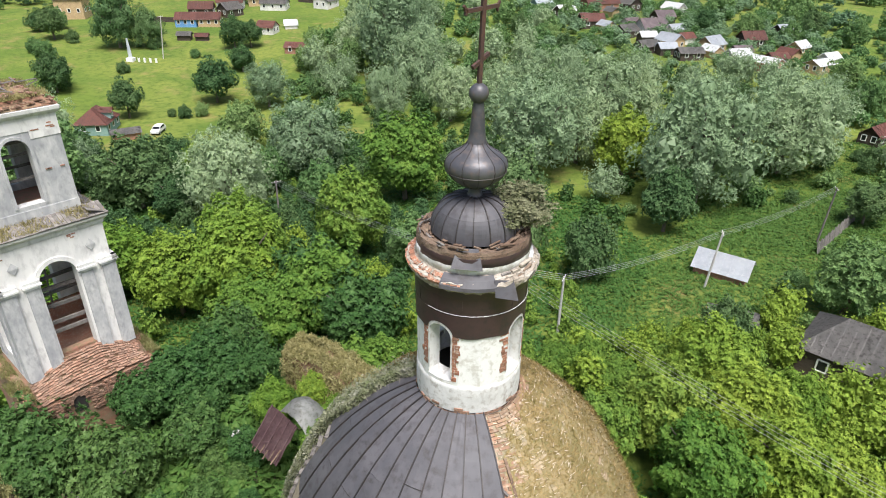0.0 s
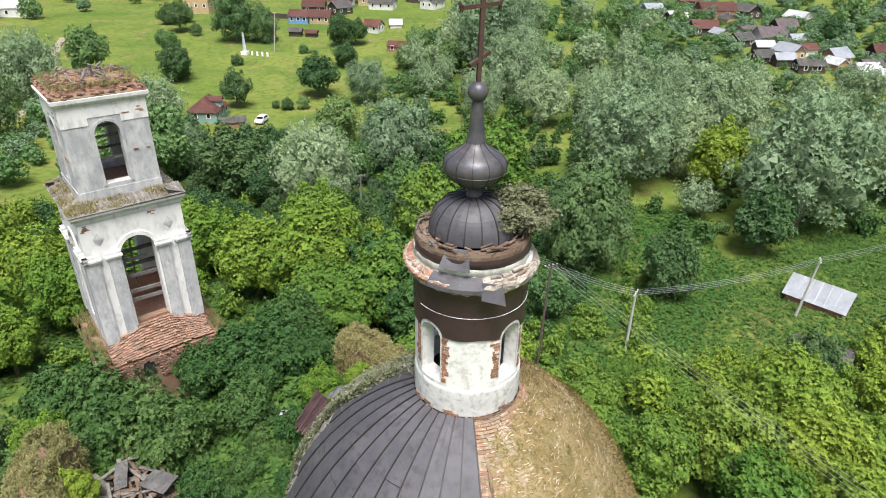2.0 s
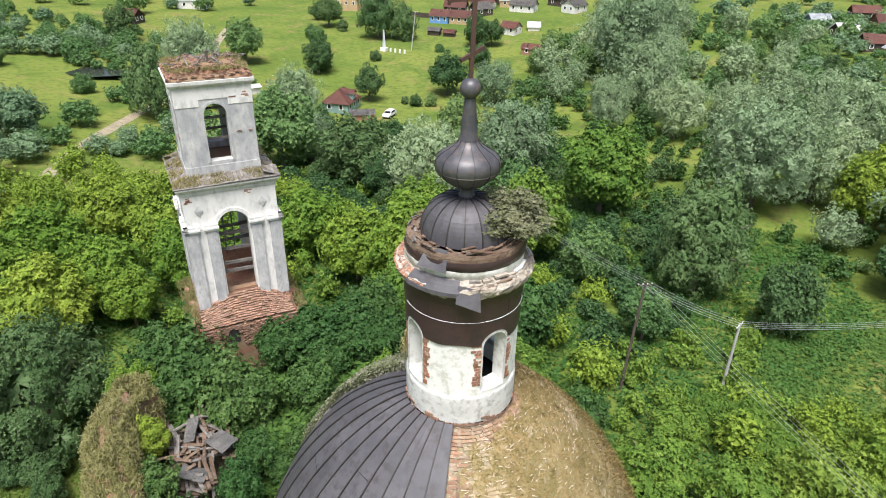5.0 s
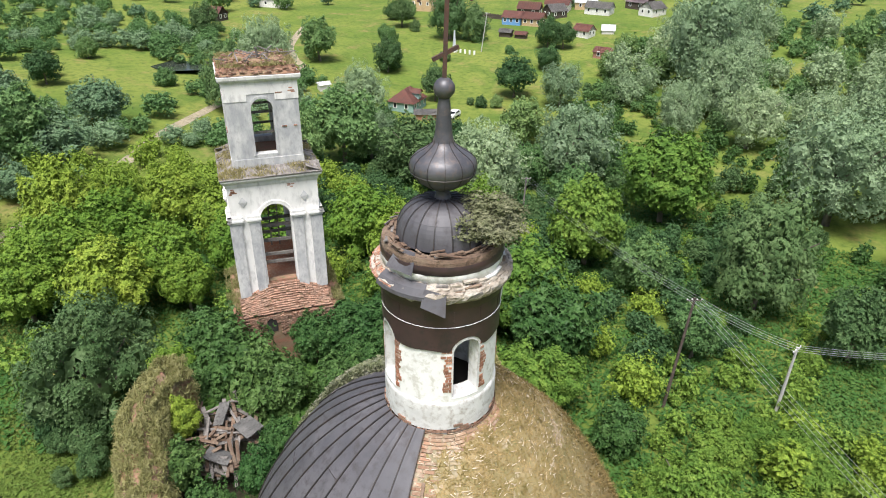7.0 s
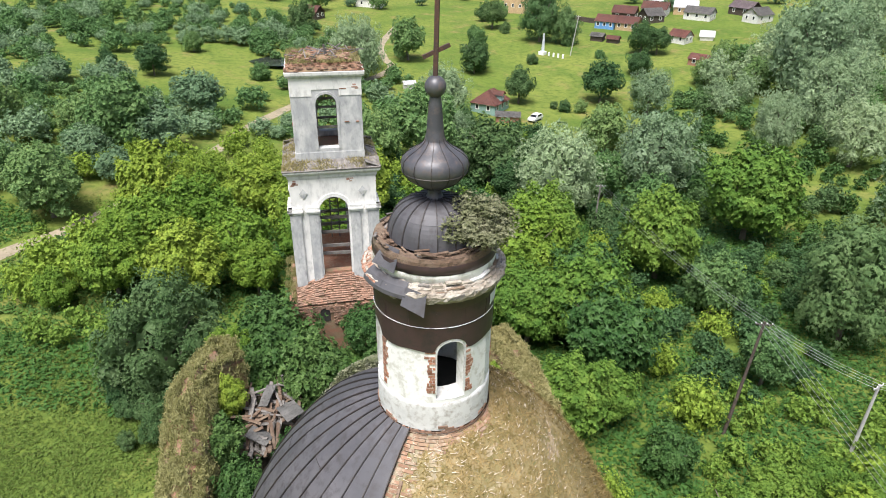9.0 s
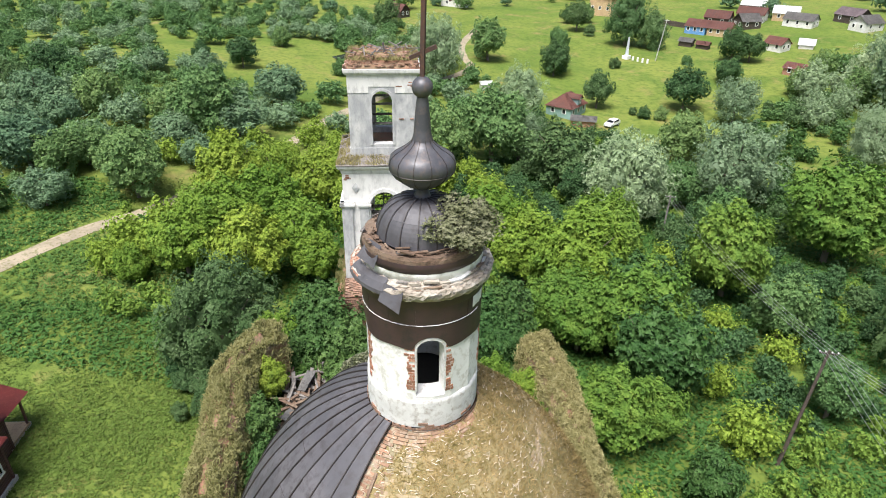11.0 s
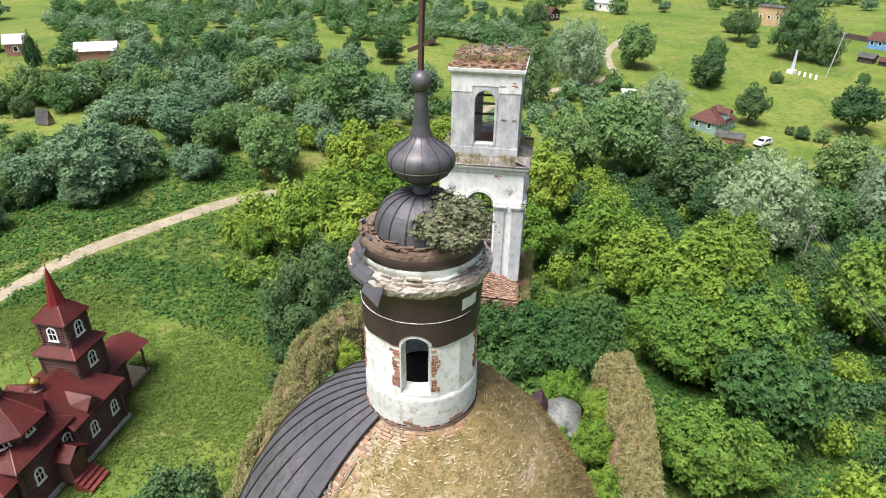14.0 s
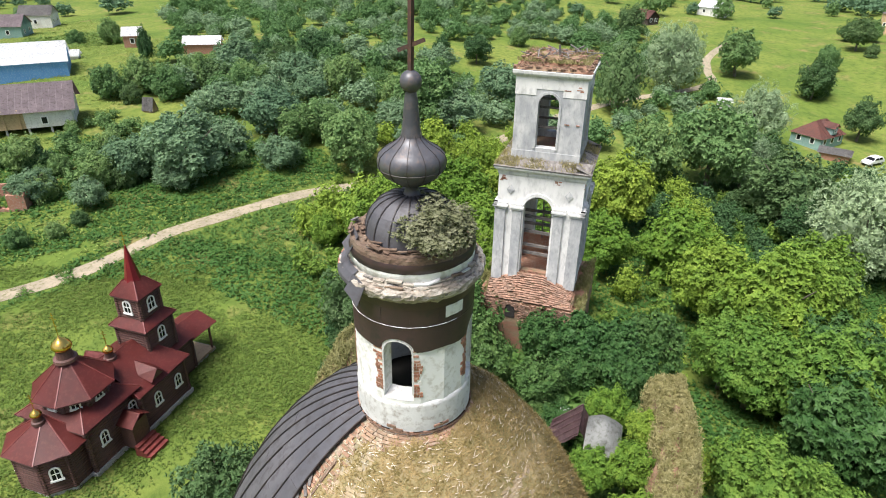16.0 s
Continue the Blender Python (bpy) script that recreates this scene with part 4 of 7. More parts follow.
        bm = bmesh.new()  # the cross joint below the sheet
        for k in range(3):
            p, q = a0 + step_az * k / 3, a0 + step_az * (k + 1) / 3
            beam(bm, dome_point(p, c1 + 0.003, 0.118), dome_point(q, c1 + 0.003, 0.118), 0.02, 0.014)
        part("cross_joint", bm, SEAMTIN, church)
# rafters and lathing laid bare at the torn edge and at the seam
for i in range(20):
    bm = bmesh.new()
    s = 0.20 + i * 0.034
    beam(bm, dome_point(TIN_END + 0.10, s, 0.06), dome_point(TIN_END - 0.10 - 0.07 * (i % 3), s + 0.012 * (i % 4), 0.10), 0.12, 0.05)
    part("lath", bm, GREYWOOD, church)
for i in range(26):
    g = random.Random(100 + i)
    s = 0.33 + i * 0.024
    bm = bmesh.new()
    beam(bm, dome_point(SEAM - 0.01, s, 0.055), dome_point(SEAM + g.uniform(0.03, 0.11), s + g.uniform(0.01, 0.03), g.uniform(0.03, 0.08)), 0.07, 0.025)
    part("lath", bm, GREYWOOD, church)
for k in range(16):
    s = 0.27 + k * 0.042
    bm = bmesh.new()
    beam(bm, dome_point(SEAM + 0.105, s, 0.02), dome_point(SEAM + 0.105, s + 0.045, 0.02), 0.07, 0.07)
    part("rafter", bm, ROTWOOD, church)


def wedge(bm_or_list, az, s, w, h, out, twist=0.0):
    """One brick lying in the vault: eight corners."""
    n = dome_normal(az, s)
    t = Vector((-math.sin(az), math.cos(az), 0))
    u = n.cross(t)
    t, u = t * math.cos(twist) + u * math.sin(twist), u * math.cos(twist) - t * math.sin(twist)
    c = dome_point(az, s)
    return [c + t * a * w / 2 + u * b * h / 2 + n * o for o in (-0.03, out) for a, b in ((-1, -1), (1, -1), (1, 1), (-1, 1))]


BRICK_FACES = [(4, 5, 6, 7), (0, 1, 5, 4), (1, 2, 6, 5), (2, 3, 7, 6), (3, 0, 4, 7)]


def arc_length(s0, s1):
    return (dome_point(0, s1) - dome_point(0, s0)).length


single, joined_v, joined_f = 0, [], []
bare = []
s = 0.152
course = 0
rb = random.Random(5)
while s < 0.95:
    r = DOME_A * math.sin(s * math.pi / 2)
    pitch = 0.275
    az = SEAM + 0.012 + (course % 2) * pitch / 2 / r
    stop = radians(125)
    while az < stop:
        w = 0.255 if rb.random() < 0.8 else 0.12
        near = s < 0.20 or az < SEAM + 0.22
        lost = rb.random() < (0.06 if near else 0.16)
        if not lost:
            c8 = wedge(None, az, s, w, 0.072, rb.uniform(0.0, 0.03), rb.uniform(-0.04, 0.04))
            if near and single < 290:
                bare.append(c8)
                single += 1
            else:
                k = len(joined_v)
                joined_v += c8
                joined_f += [tuple(k + j for j in f) for f in BRICK_FACES]
        az += (w + 0.022) / r
    s += 0.088 / arc_length(0.4, 0.41) * 0.01 if s > 0.3 else 0.088 / arc_length(0.15, 0.16) * 0.01
    course += 1
vault = new("vault_bricks", mesh_of("vault_bricks", joined_v, joined_f, DOMEBRICK))
vault.parent = church
tagged(vault, "mossy weathered brick courses", kind="stuff")

MOSSMAT = material("moss_and_thatch", (0.185, 0.150, 0.062), (0.265, 0.205, 0.105), (0.120, 0.115, 0.040), coarse=0.9, fine=9.0, rough=0.97, bump=0.9, spread=0.08)


def mat_height(a, s):
    """How far the moss stands over the brick: bare beside the tin and round the drum, thick lower down."""
    bare_side = max(0.0, 1 - (a - SEAM - 0.1) / 0.5)
    d = 0.032 + 0.075 * noise.noise((a * 2.6, s * 7.0, 1.0)) + 0.050 * noise.noise((a * 9.0, s * 24.0, 4.0)) + 0.025 * noise.noise((a * 30.0, s * 80.0, 8.0))
    return d + 0.030 * min(1.5, max(0.0, a + 0.5)) - 0.040 * bare_side - 0.07 * max(0.0, 1 - (s - 0.155) / 0.05)


bm = bmesh.new()
na, ns = 150, 90
a_lo, a_hi = SEAM + 0.08, radians(165)
grid = [[bm.verts.new(dome_point(a_lo + (a_hi - a_lo) * i / na, 0.157 + 0.83 * j / ns, mat_height(a_lo + (a_hi - a_lo) * i / na, 0.157 + 0.83 * j / ns))) for j in range(ns + 1)] for i in range(na + 1)]
for i in range(na):
    for j in range(ns):
        bm.faces.new((grid[i][j], grid[i + 1][j], grid[i + 1][j + 1], grid[i][j + 1]))
part("moss_cover", bm, MOSSMAT, church, "mat of moss and dead grass over the brick vault", True)

# drum
def drum_front(s, z, out=0.0):
    return ((DRUM_R + out) * math.cos(s / DRUM_R), (DRUM_R + out) * math.sin(s / DRUM_R), z)


def drum_back(s, z):
    return ((DRUM_R - 0.34) * math.cos(s / DRUM_R), (DRUM_R - 0.34) * math.sin(s / DRUM_R), z)


HALF, SILL, SPRING = 0.335, 25.02, 26.02
base_s = WINDOWS[0] * DRUM_R
quarter = DRUM_R * math.pi / 2
drum = part("drum", lathe(bmesh.new(), [(DRUM_R - 0.02, 23.7), (DRUM_R - 0.02, 24.3), (DRUM_R - 0.33, 24.3)], 72), PLASTER, church, "white plastered drum with peeling patches")
for k in range(4):
    bm = bmesh.new()
    c = base_s + k * quarter
    arch_wall(bm, drum_front, drum_back, c - quarter / 2, c + quarter / 2, 24.25, 27.5, [(c, HALF, SILL - 0.26, SPRING)], 12)
    part("drum_wall", bm, PLASTER, drum)
bm = bmesh.new()
lathe(bm, [(1.335, 23.6), (1.352, 24.0), (1.346, 24.55), (1.338, 24.66), (1.30, 24.68)], 80, wobble=0.012)
part("plinth", bm, STAINED, drum, "damp-stained white plaster plinth", True)
for i in range(110):  # bricks bared at the plinth's broken foot
    g = random.Random(300 + i)
    a, z = i * 0.0571 * 2.0, 23.84 + g.choice((0.0, 0.0, 0.07, 0.14)) * (i % 3 > 0)
    if z > 23.86 and noise.noise((math.cos(a) * 2, math.sin(a) * 2, 9.0)) < 0.05:
        continue
    part("brick", boxed(-0.03, 0.03, -0.11, 0.11, -0.032, 0.032, Matrix.Rotation(a, 4, "Z") @ Matrix.Translation((1.345, 0, z))), WEATHERED, drum)
bm = bmesh.new()
lathe(bm, [(0.0, 24.2), (1.1, 24.2)], 40)
part("drum_floor", bm, DARK, drum)
bm = bmesh.new()
lathe(bm, [(0.0, 27.3), (1.1, 27.3)], 40)
part("drum_ceiling", bm, ROTWOOD, drum)
for k in range(4):
    c = base_s + k * quarter
    bm = bmesh.new()
    arch_trim(bm, lambda s, z, o: drum_front(s, z, o - 0.02), c, HALF - 0.025, SILL - 0.1, SPRING, 0.045, 0.03, 12)
    part("window_trim", bm, STAINED, drum, smooth=False)
    bm = bmesh.new()  # sloping sill
    for s0, s1 in [(-HALF + j * HALF / 4, -HALF + (j + 1) * HALF / 4) for j in range(8)]:
        f = [drum_front(c + s0, SILL - 0.25, 0.004), drum_front(c + s1, SILL - 0.25, 0.004), drum_front(c + s1, SILL - 0.14, -0.335), drum_front(c + s0, SILL - 0.14, -0.335)]
        vs = [bm.verts.new(p) for p in f]
        bm.faces.new(vs)
    part("sill", bm, STAINED, drum)
    # bare brick beside the opening
    g = random.Random(40 + k)
    for side in (-1, 1):
        row = 0
        z = SILL - (0.14 if side > 0 else 0.0) - g.uniform(0, 0.12)
        while z < SPRING + 0.12:
            reach = 0.09 + 0.15 * noise.noise((z * 3.1, side * 4.0, k * 7.0)) + g.uniform(-0.03, 0.03)
            s0 = HALF + 0.012
            while s0 < HALF + 0.05 + reach:
                w = g.choice((0.06, 0.115, 0.12, 0.2))
                w = min(w, max(0.04, HALF + 0.09 + reach - s0))
                s0 += w + 0.012
                if g.random() < 0.10:
                    continue
                bm = bmesh.new()
                o = g.uniform(0.006, 0.02)
                vs = [bm.verts.new(drum_front(c + side * (s0 - w - 0.012 + a * w), z + b * 0.058, q)) for q in (-0.05, o) for a, b in ((0, 0), (1, 0), (1, 1), (0, 1))]
                for f in BRICK_FACES:
                    bm.faces.new([vs[x] for x in f])
                part("brick", bm, BRICK, drum)
            z += 0.072
            row += 1

# brown tin band under the cornice
def band_low(a):
    """The band's lower edge, cut out over the windows."""
    d = min(abs((a - w + math.pi) % (2 * math.pi) - math.pi) for w in WINDOWS) * DRUM_R
    z = 26.10 + 0.02 * math.sin(a * 9)
    if d < HALF + 0.05:
        z = max(z, SPRING + math.sqrt(max(0.0, (HALF + 0.05) ** 2 - d * d)))
    return z


bm = bmesh.new()
n = 180
lines = []
for i in range(n + 1):
    a = 2 * math.pi * i / n
    zl = band_low(a)
    lines.append([bm.verts.new(((DRUM_R + o) * math.cos(a), (DRUM_R + o) * math.sin(a), z)) for o, z in ((0.0, zl), (0.022, zl), (0.026, 26.70), (0.036, 26.72), (0.030, 26.74), (0.045, 27.15), (0.10, 27.38))])
for p, q in zip(lines, lines[1:]):
    for k in range(6):
        bm.faces.new((p[k], q[k], q[k + 1], p[k + 1]))
band = part("tin_band", bm, BROWN, drum, "dark brown painted tin band")
bm = bmesh.new()
lathe(bm, [(1.362, 26.718), (1.372, 26.724), (1.362, 26.73)], 90, radians(-135), radians(25), wobble=0.006)
part("band_seam", bm, WHITE, band)
for k in range(14):
    a = radians(-180 + k * 26 + 4)
    bm = bmesh.new()
    beam(bm, ((DRUM_R + 0.033) * math.cos(a), (DRUM_R + 0.033) * math.sin(a), 26.74), ((DRUM_R + 0.046) * math.cos(a), (DRUM_R + 0.046) * math.sin(a), 27.12), 0.012, 0.012)
    part("band_rib", bm, BROWN, band)
bm = bmesh.new()
lathe(bm, [(1.372, 26.86), (1.378, 26.88), (1.386, 27.08), (1.384, 27.14)], 8, radians(12), radians(32), wobble=0.01)
part("bare_patch", bm, PLASTER, band, "white patch where the tin is torn off")

CORNICE = material("crumbling_cornice", (0.30, 0.255, 0.205), (0.42, 0.39, 0.34), (0.14, 0.115, 0.09), coarse=1.6, fine=9.0, rough=0.95, bump=0.9, stretch=(1, 1, 3.0))
# cornice: bare brick on one side, crumbling whitewashed boards and mortar on the other
cornice = part("cornice", lathe(bmesh.new(), [(1.34, 27.30), (1.42, 27.36), (1.50, 27.42), (1.555, 27.50), (1.575, 27.60), (1.55, 27.66), (1.47, 27.68), (1.46, 27.72), (1.38, 27.74), (1.30, 27.80)], 110, wobble=0.055), CORNICE, church, "crumbling moulded cornice", False)
for i in range(58):
    a = radians(-100 - i * 2.9)
    for ring, (r, z, w) in enumerate(((1.53, 27.62, 0.075), (1.43, 27.70, 0.075))):
        g = random.Random(i * 3 + ring)
        if g.random() < 0.07:
            continue
        m = Matrix.Rotation(a + ring * 0.02, 4, "Z") @ Matrix.Translation((r + g.uniform(-0.015, 0.015), 0, z)) @ Matrix.Rotation(radians(22 + g.uniform(-6, 6)), 4, "Y")
        part("brick", boxed(-0.06, 0.06, -w / 2 + 0.004, w / 2 - 0.004, -0.04, 0.035, m), BRICK, cornice)
for i in range(16):  # weathered boards lying round the cornice
    a0 = radians(-62 + i * 11.5)
    g = random.Random(700 + i)
    for ring, (r, z) in enumerate(((1.54, 27.56), (1.46, 27.68), (1.38, 27.77))):
        if g.random() < 0.15:
            continue
        a1 = a0 + radians(g.uniform(9, 15))
        bm = bmesh.new()
        beam(bm, (r * math.cos(a0), r * math.sin(a0), z + g.uniform(-0.03, 0.05)), (r * math.cos(a1), r * math.sin(a1), z + g.uniform(-0.03, 0.05)), g.uniform(0.04, 0.10), g.uniform(0.025, 0.05))
        part("board", bm, random.Random(i * 7 + ring).choice((GREYWOOD, ROTWOOD, CORNICE, CORNICE, STAINED)), cornice)
part("white_ring", lathe(bmesh.new(), [(1.27, 27.74), (1.335, 27.76), (1.345, 27.95), (1.335, 28.02), (1.2, 28.03)], 80, wobble=0.012), PLASTER, church, "whitewashed ring under the cupola", True)
rim = part("cupola_rim", lathe(bmesh.new(), [(1.22, 27.96), (1.318, 27.97), (1.335, 28.08), (1.325, 28.24), (1.30, 28.31), (1.17, 28.27), (0.96, 28.24)], 90, wobble=0.025), ROTWOOD, church, "rotten timber rim of the cupola", False)
part("rim_tin", lathe(bmesh.new(), [(1.325, 27.965), (1.352, 27.97), (1.358, 28.10), (1.345, 28.17)], 80, radians(-150), radians(150), wobble=0.014), BROWN, rim, "curled brown tin edging", True)
for i in range(80):  # splinters and rotten boards along the rim
    g = random.Random(900 + i)
    a = g.uniform(0, 6.28)
    r = g.uniform(0.98, 1.30)
    z = 28.26 + g.uniform(0, 0.09) + (0.06 if r > 1.2 else 0)
    a1 = a + g.uniform(0.08, 0.32)
    r1 = min(1.33, max(0.97, r + g.uniform(-0.08, 0.08)))
    bm = bmesh.new()
    beam(bm, (r * math.cos(a), r * math.sin(a), z), (r1 * math.cos(a1), r1 * math.sin(a1), z + g.uniform(-0.04, 0.05)), g.uniform(0.03, 0.08), 0.022)
    part("splinter", bm, ROTWOOD if g.random() < 0.75 else GREYWOOD, rim)

# cupola roof of tin gores
def cupola_point(a, t, out=0.0):
    """t is 0 at the foot and 1 at the neck."""
    r = 0.99 * math.cos(t * math.pi / 2 * 0.93) ** 0.82
    z = 28.30 + 0.82 * math.sin(t * math.pi / 2)
    return ((r + out) * math.cos(a), (r + out) * math.sin(a), z + out * 0.6)


GORES = 16
for i in range(GORES):
    a0, a1 = 2 * math.pi * i / GORES, 2 * math.pi * (i + 1) / GORES
    for t0, t1 in ((0.0, 0.44), (0.44, 1.0)):
        bm = bmesh.new()
        grid = []
        for k in range(7):
            t = t0 + (t1 - t0) * k / 6
            e = 0.012 / max(0.99 * math.cos(t * math.pi / 2 * 0.93), 0.12)
            grid.append([bm.verts.new(cupola_point(a, t, o + (0.006 if k == 0 else 0))) for a, o in ((a0, 0.0), (a0, 0.02), (a0 + e, 0.02), (a0 + e, 0.003), ((a0 + a1) / 2, 0.0), (a1, 0.002))])
        for p, q in zip(grid, grid[1:]):
            for k in range(5):
                bm.faces.new((p[k], p[k + 1], q[k + 1], q[k]))
        part("cupola_sheet", bm, TIN, church)
    bm = bmesh.new()
    for k in range(8):
        beam(bm, cupola_point(a0, k / 8, 0.014), cupola_point(a0, (k + 1) / 8, 0.014), 0.022, 0.03)
    part("standing_seam", bm, SEAMTIN, church)
part("cupola_core", lathe(bmesh.new(), [(0.97 * math.cos(k / 10 * math.pi / 2 * 0.93) ** 0.82 - 0.02, 28.28 + 0.81 * math.sin(k / 10 * math.pi / 2)) for k in range(11)], 48), ROTWOOD, church)

part("neck", lathe(bmesh.new(), [(0.26, 29.06), (0.19, 29.12), (0.15, 29.2), (0.14, 29.30), (0.19, 29.36)], 20), ONION, church, smooth=True)
profile = [(0.16, 29.32), (0.35, 29.41), (0.56, 29.56), (0.675, 29.72), (0.70, 29.85), (0.665, 29.98), (0.565, 30.08), (0.43, 30.16), (0.31, 30.24), (0.225, 30.32), (0.19, 30.40)]
onion = part("onion_dome", lathe(bmesh.new(), profile, 48), ONION, church, "dark tin onion dome", True)
for i in range(12):
    a = 2 * math.pi * i / 12 + 0.1
    bm = bmesh.new()
    for (r0, z0), (r1, z1) in zip(profile, profile[1:]):
        beam(bm, ((r0 + 0.006) * math.cos(a), (r0 + 0.006) * math.sin(a), z0), ((r1 + 0.006) * math.cos(a), (r1 + 0.006) * math.sin(a), z1), 0.012, 0.012)
    part("seam", bm, SEAMTIN, onion)
part("seam_ring", lathe(bmesh.new(), [(0.67, 29.72), (0.69, 29.73), (0.675, 29.745)], 48), SEAMTIN, onion)
spire = part("spire", lathe(bmesh.new(), [(0.215, 30.36), (0.20, 30.42), (0.18, 30.5), (0.13, 31.08), (0.11, 31.22)], 20), ONION, church, smooth=True)
part("orb", lathe(bmesh.new(), [(max(0.001, 0.212 * math.sin(k * math.pi / 14)), 31.41 - 0.212 * math.cos(k * math.pi / 14)) for k in range(15)], 28), ONION, church, "dented tin orb", True)
bm = bmesh.new()
beam(bm, (0, 0, 31.58), (0.05, 0.03, 34.4), 0.085)
cross = part("cross_post", bm, RUST, church, "rusted iron cross")
ev = Vector((-math.sin(AXIS), math.cos(AXIS), 0))
for z, h, tilt in ((32.07, 0.26, 0.42), (33.07, 0.50, 0.03), (33.75, 0.26, 0.0)):
    bm = bmesh.new()
    o = Vector((0.01, 0.01, 0))
    beam(bm, o - ev * h + Vector((0, 0, z - h * tilt)), o + ev * h + Vector((0, 0, z + h * tilt)), 0.07, 0.075)
    part("cross_bar", bm, RUST, cross)
bm = bmesh.new()
for sgn in (-1, 1):
    for k in range(3):
        beam(bm, ev * 0.48 * sgn + Vector((0, 0, 33.07)), ev * (0.52 + 0.03 * k) * sgn + Vector((0, 0, 33.07 + (k - 1) * 0.09)), 0.05)
part("cross_finial", bm, RUST, cross)


# loose tin flaps
def flap(corners, thick, bend, label, mat=TIN):
    p = [Vector(c) for c in corners]
    n = (p[1] - p[0]).cross(p[3] - p[0]).normalized()
    bm = bmesh.new()
    m = 6
    tops, lows = [], []
    for i in range(m + 1):
        u = i / m
        for j in range(m + 1):
            v = j / m
            q = p[0].lerp(p[1], u).lerp(p[3].lerp(p[2], u), v) + n * bend * math.sin(u * math.pi)
            tops.append(bm.verts.new(q))
            lows.append(bm.verts.new(q - n * thick))
    for grid in (tops, lows):
        for i in range(m):
            for j in range(m):
                bm.faces.new((grid[i * (m + 1) + j], grid[(i + 1) * (m + 1) + j], grid[(i + 1) * (m + 1) + j + 1], grid[i * (m + 1) + j + 1]))
    return part("tin_flap", bm, mat, church, label, True)


def rim_at(az, r, z):
    return (r * math.cos(radians(az)), r * math.sin(radians(az)), z)


flap([rim_at(-106, 1.22, 28.36), rim_at(-84, 1.20, 28.36), rim_at(-81, 1.50, 27.98), rim_at(-108, 1.50, 27.98)], 0.012, 0.03, "bent dark tin sheet hanging off the rim")
bm = bmesh.new()
lathe(bm, [(1.38, 27.80), (1.50, 27.72), (1.61, 27.60), (1.625, 27.52)], 14, radians(-116), radians(-70))
part("cornice_sheet", bm, TIN, church, "dark tin still covering the cornice")
bm = bmesh.new()
lathe(bm, [(1.40, 27.79), (1.52, 27.72), (1.60, 27.63)], 1, radians(-93.5), radians(-92.5))
part("cornice_rib", bm, TIN, church)
flap([rim_at(-71, 1.50, 27.74), rim_at(-54, 1.56, 27.66), rim_at(-55, 1.80, 27.27), rim_at(-72, 1.70, 27.42)], 0.012, 0.02, "bent tin sheet hanging over the cornice")

# the nave's ruined walls, grown over with grass
def ruin_wall(name, corners, z0, z1, label, seed, wave=0.5):
    """A thick standing wall along a line of the plan: (x, y, thickness) on the church's axes."""
    ob = root(name, church_frame(), label, "wall")
    bm = bmesh.new()
    line = spline([(x, y) for x, y, t in corners], 0.5)
    prev = None
    for i, p in enumerate(line):
        d = (line[min(i + 1, len(line) - 1)] - line[max(i - 1, 0)]).normalized()
        s = Vector((-d.y, d.x))
        f = i / (len(line) - 1)
        th = corners[0][2] + (corners[-1][2] - corners[0][2]) * f
        ring = []
        for o, z in ((-1.1, z0), (-1.03, z1 - 2.5), (-1.0, z1 - 0.8), (-0.85, z1 - 0.2), (-0.4, z1 + 0.12), (0.2, z1 + 0.15), (0.7, z1 - 0.1), (0.95, z1 - 0.7), (1.0, z1 - 2.5), (1.05, z0)):
            j = noise.noise((i * 0.25, o * 3, seed)) + 0.6 * noise.noise((i * 0.9, o * 5, seed + 4))
            q = p + s * (o * th / 2 * (1 + 0.25 * noise.noise((i * 0.2, 3.3, seed))) + j * 0.3)
            ring.append(bm.verts.new((q.x, q.y, z + (j * wave + noise.noise((i * 0.12, 7.7, seed)) * wave if z > z1 - 1 else 0))))
        if prev:
            for k in range(len(ring) - 1):
                bm.faces.new((prev[k], ring[k], ring[k + 1], prev[k + 1]))
        else:
            bm.faces.new(ring)
        prev = ring
    bm.faces.new(prev[::-1])
    part("masonry", bm, BRICKS_PLAIN, ob, "crumbling red brickwork")
    g = np.random.default_rng(seed)
    spots = []
    for i, p in enumerate(line[:-1]):
        d = (line[i + 1] - p).normalized()
        s = Vector((-d.y, d.x))
        for k in range(800):
            o, f = g.uniform(-1.25, 1.2), g.uniform(0, 1)
            q = p.lerp(line[i + 1], f) + s * o * corners[0][2] / 2
            j = (noise.noise(((i + f) * 0.25, o * 3, seed)) + 0.6 * noise.noise(((i + f) * 0.9, o * 5, seed + 4))) * wave + noise.noise(((i + f) * 0.12, 7.7, seed)) * wave + 0.05
            spots.append((q.x, q.y, z1 + j + 0.02 - 1.8 * max(0, abs(o) - 0.55) ** 1.3 - (g.uniform(0, 1.5) ** 1.3 if abs(o) > 0.95 else 0)))
    arr = scatter_leaves(spots, 0.17, 1.0, 0.12, g, 1.5, 5)
    gr = new("grass_cover", mesh_quads("grass_cover", arr, DRYGRASS, 3))
    gr.parent = ob
    tagged(gr, "dry grass growing on the wall", kind="stuff")
    return ob


BRICKS_PLAIN = material("ruined_brickwork", (0.255, 0.125, 0.083), (0.215, 0.160, 0.102), (0.14, 0.14, 0.065), coarse=0.5, fine=6.0, rough=0.95, bump=0.9, stretch=(1, 1, 4.0))
ruin_wall("ruined_wall", [(-20.3, 8.0, 1.9), (-16, 8.6, 1.9), (-10, 8.5, 1.9), (-6.0, 8.3, 1.9)], -0.5, 10.7, "ruined brick nave wall topped with dry grass", 1, 0.8)
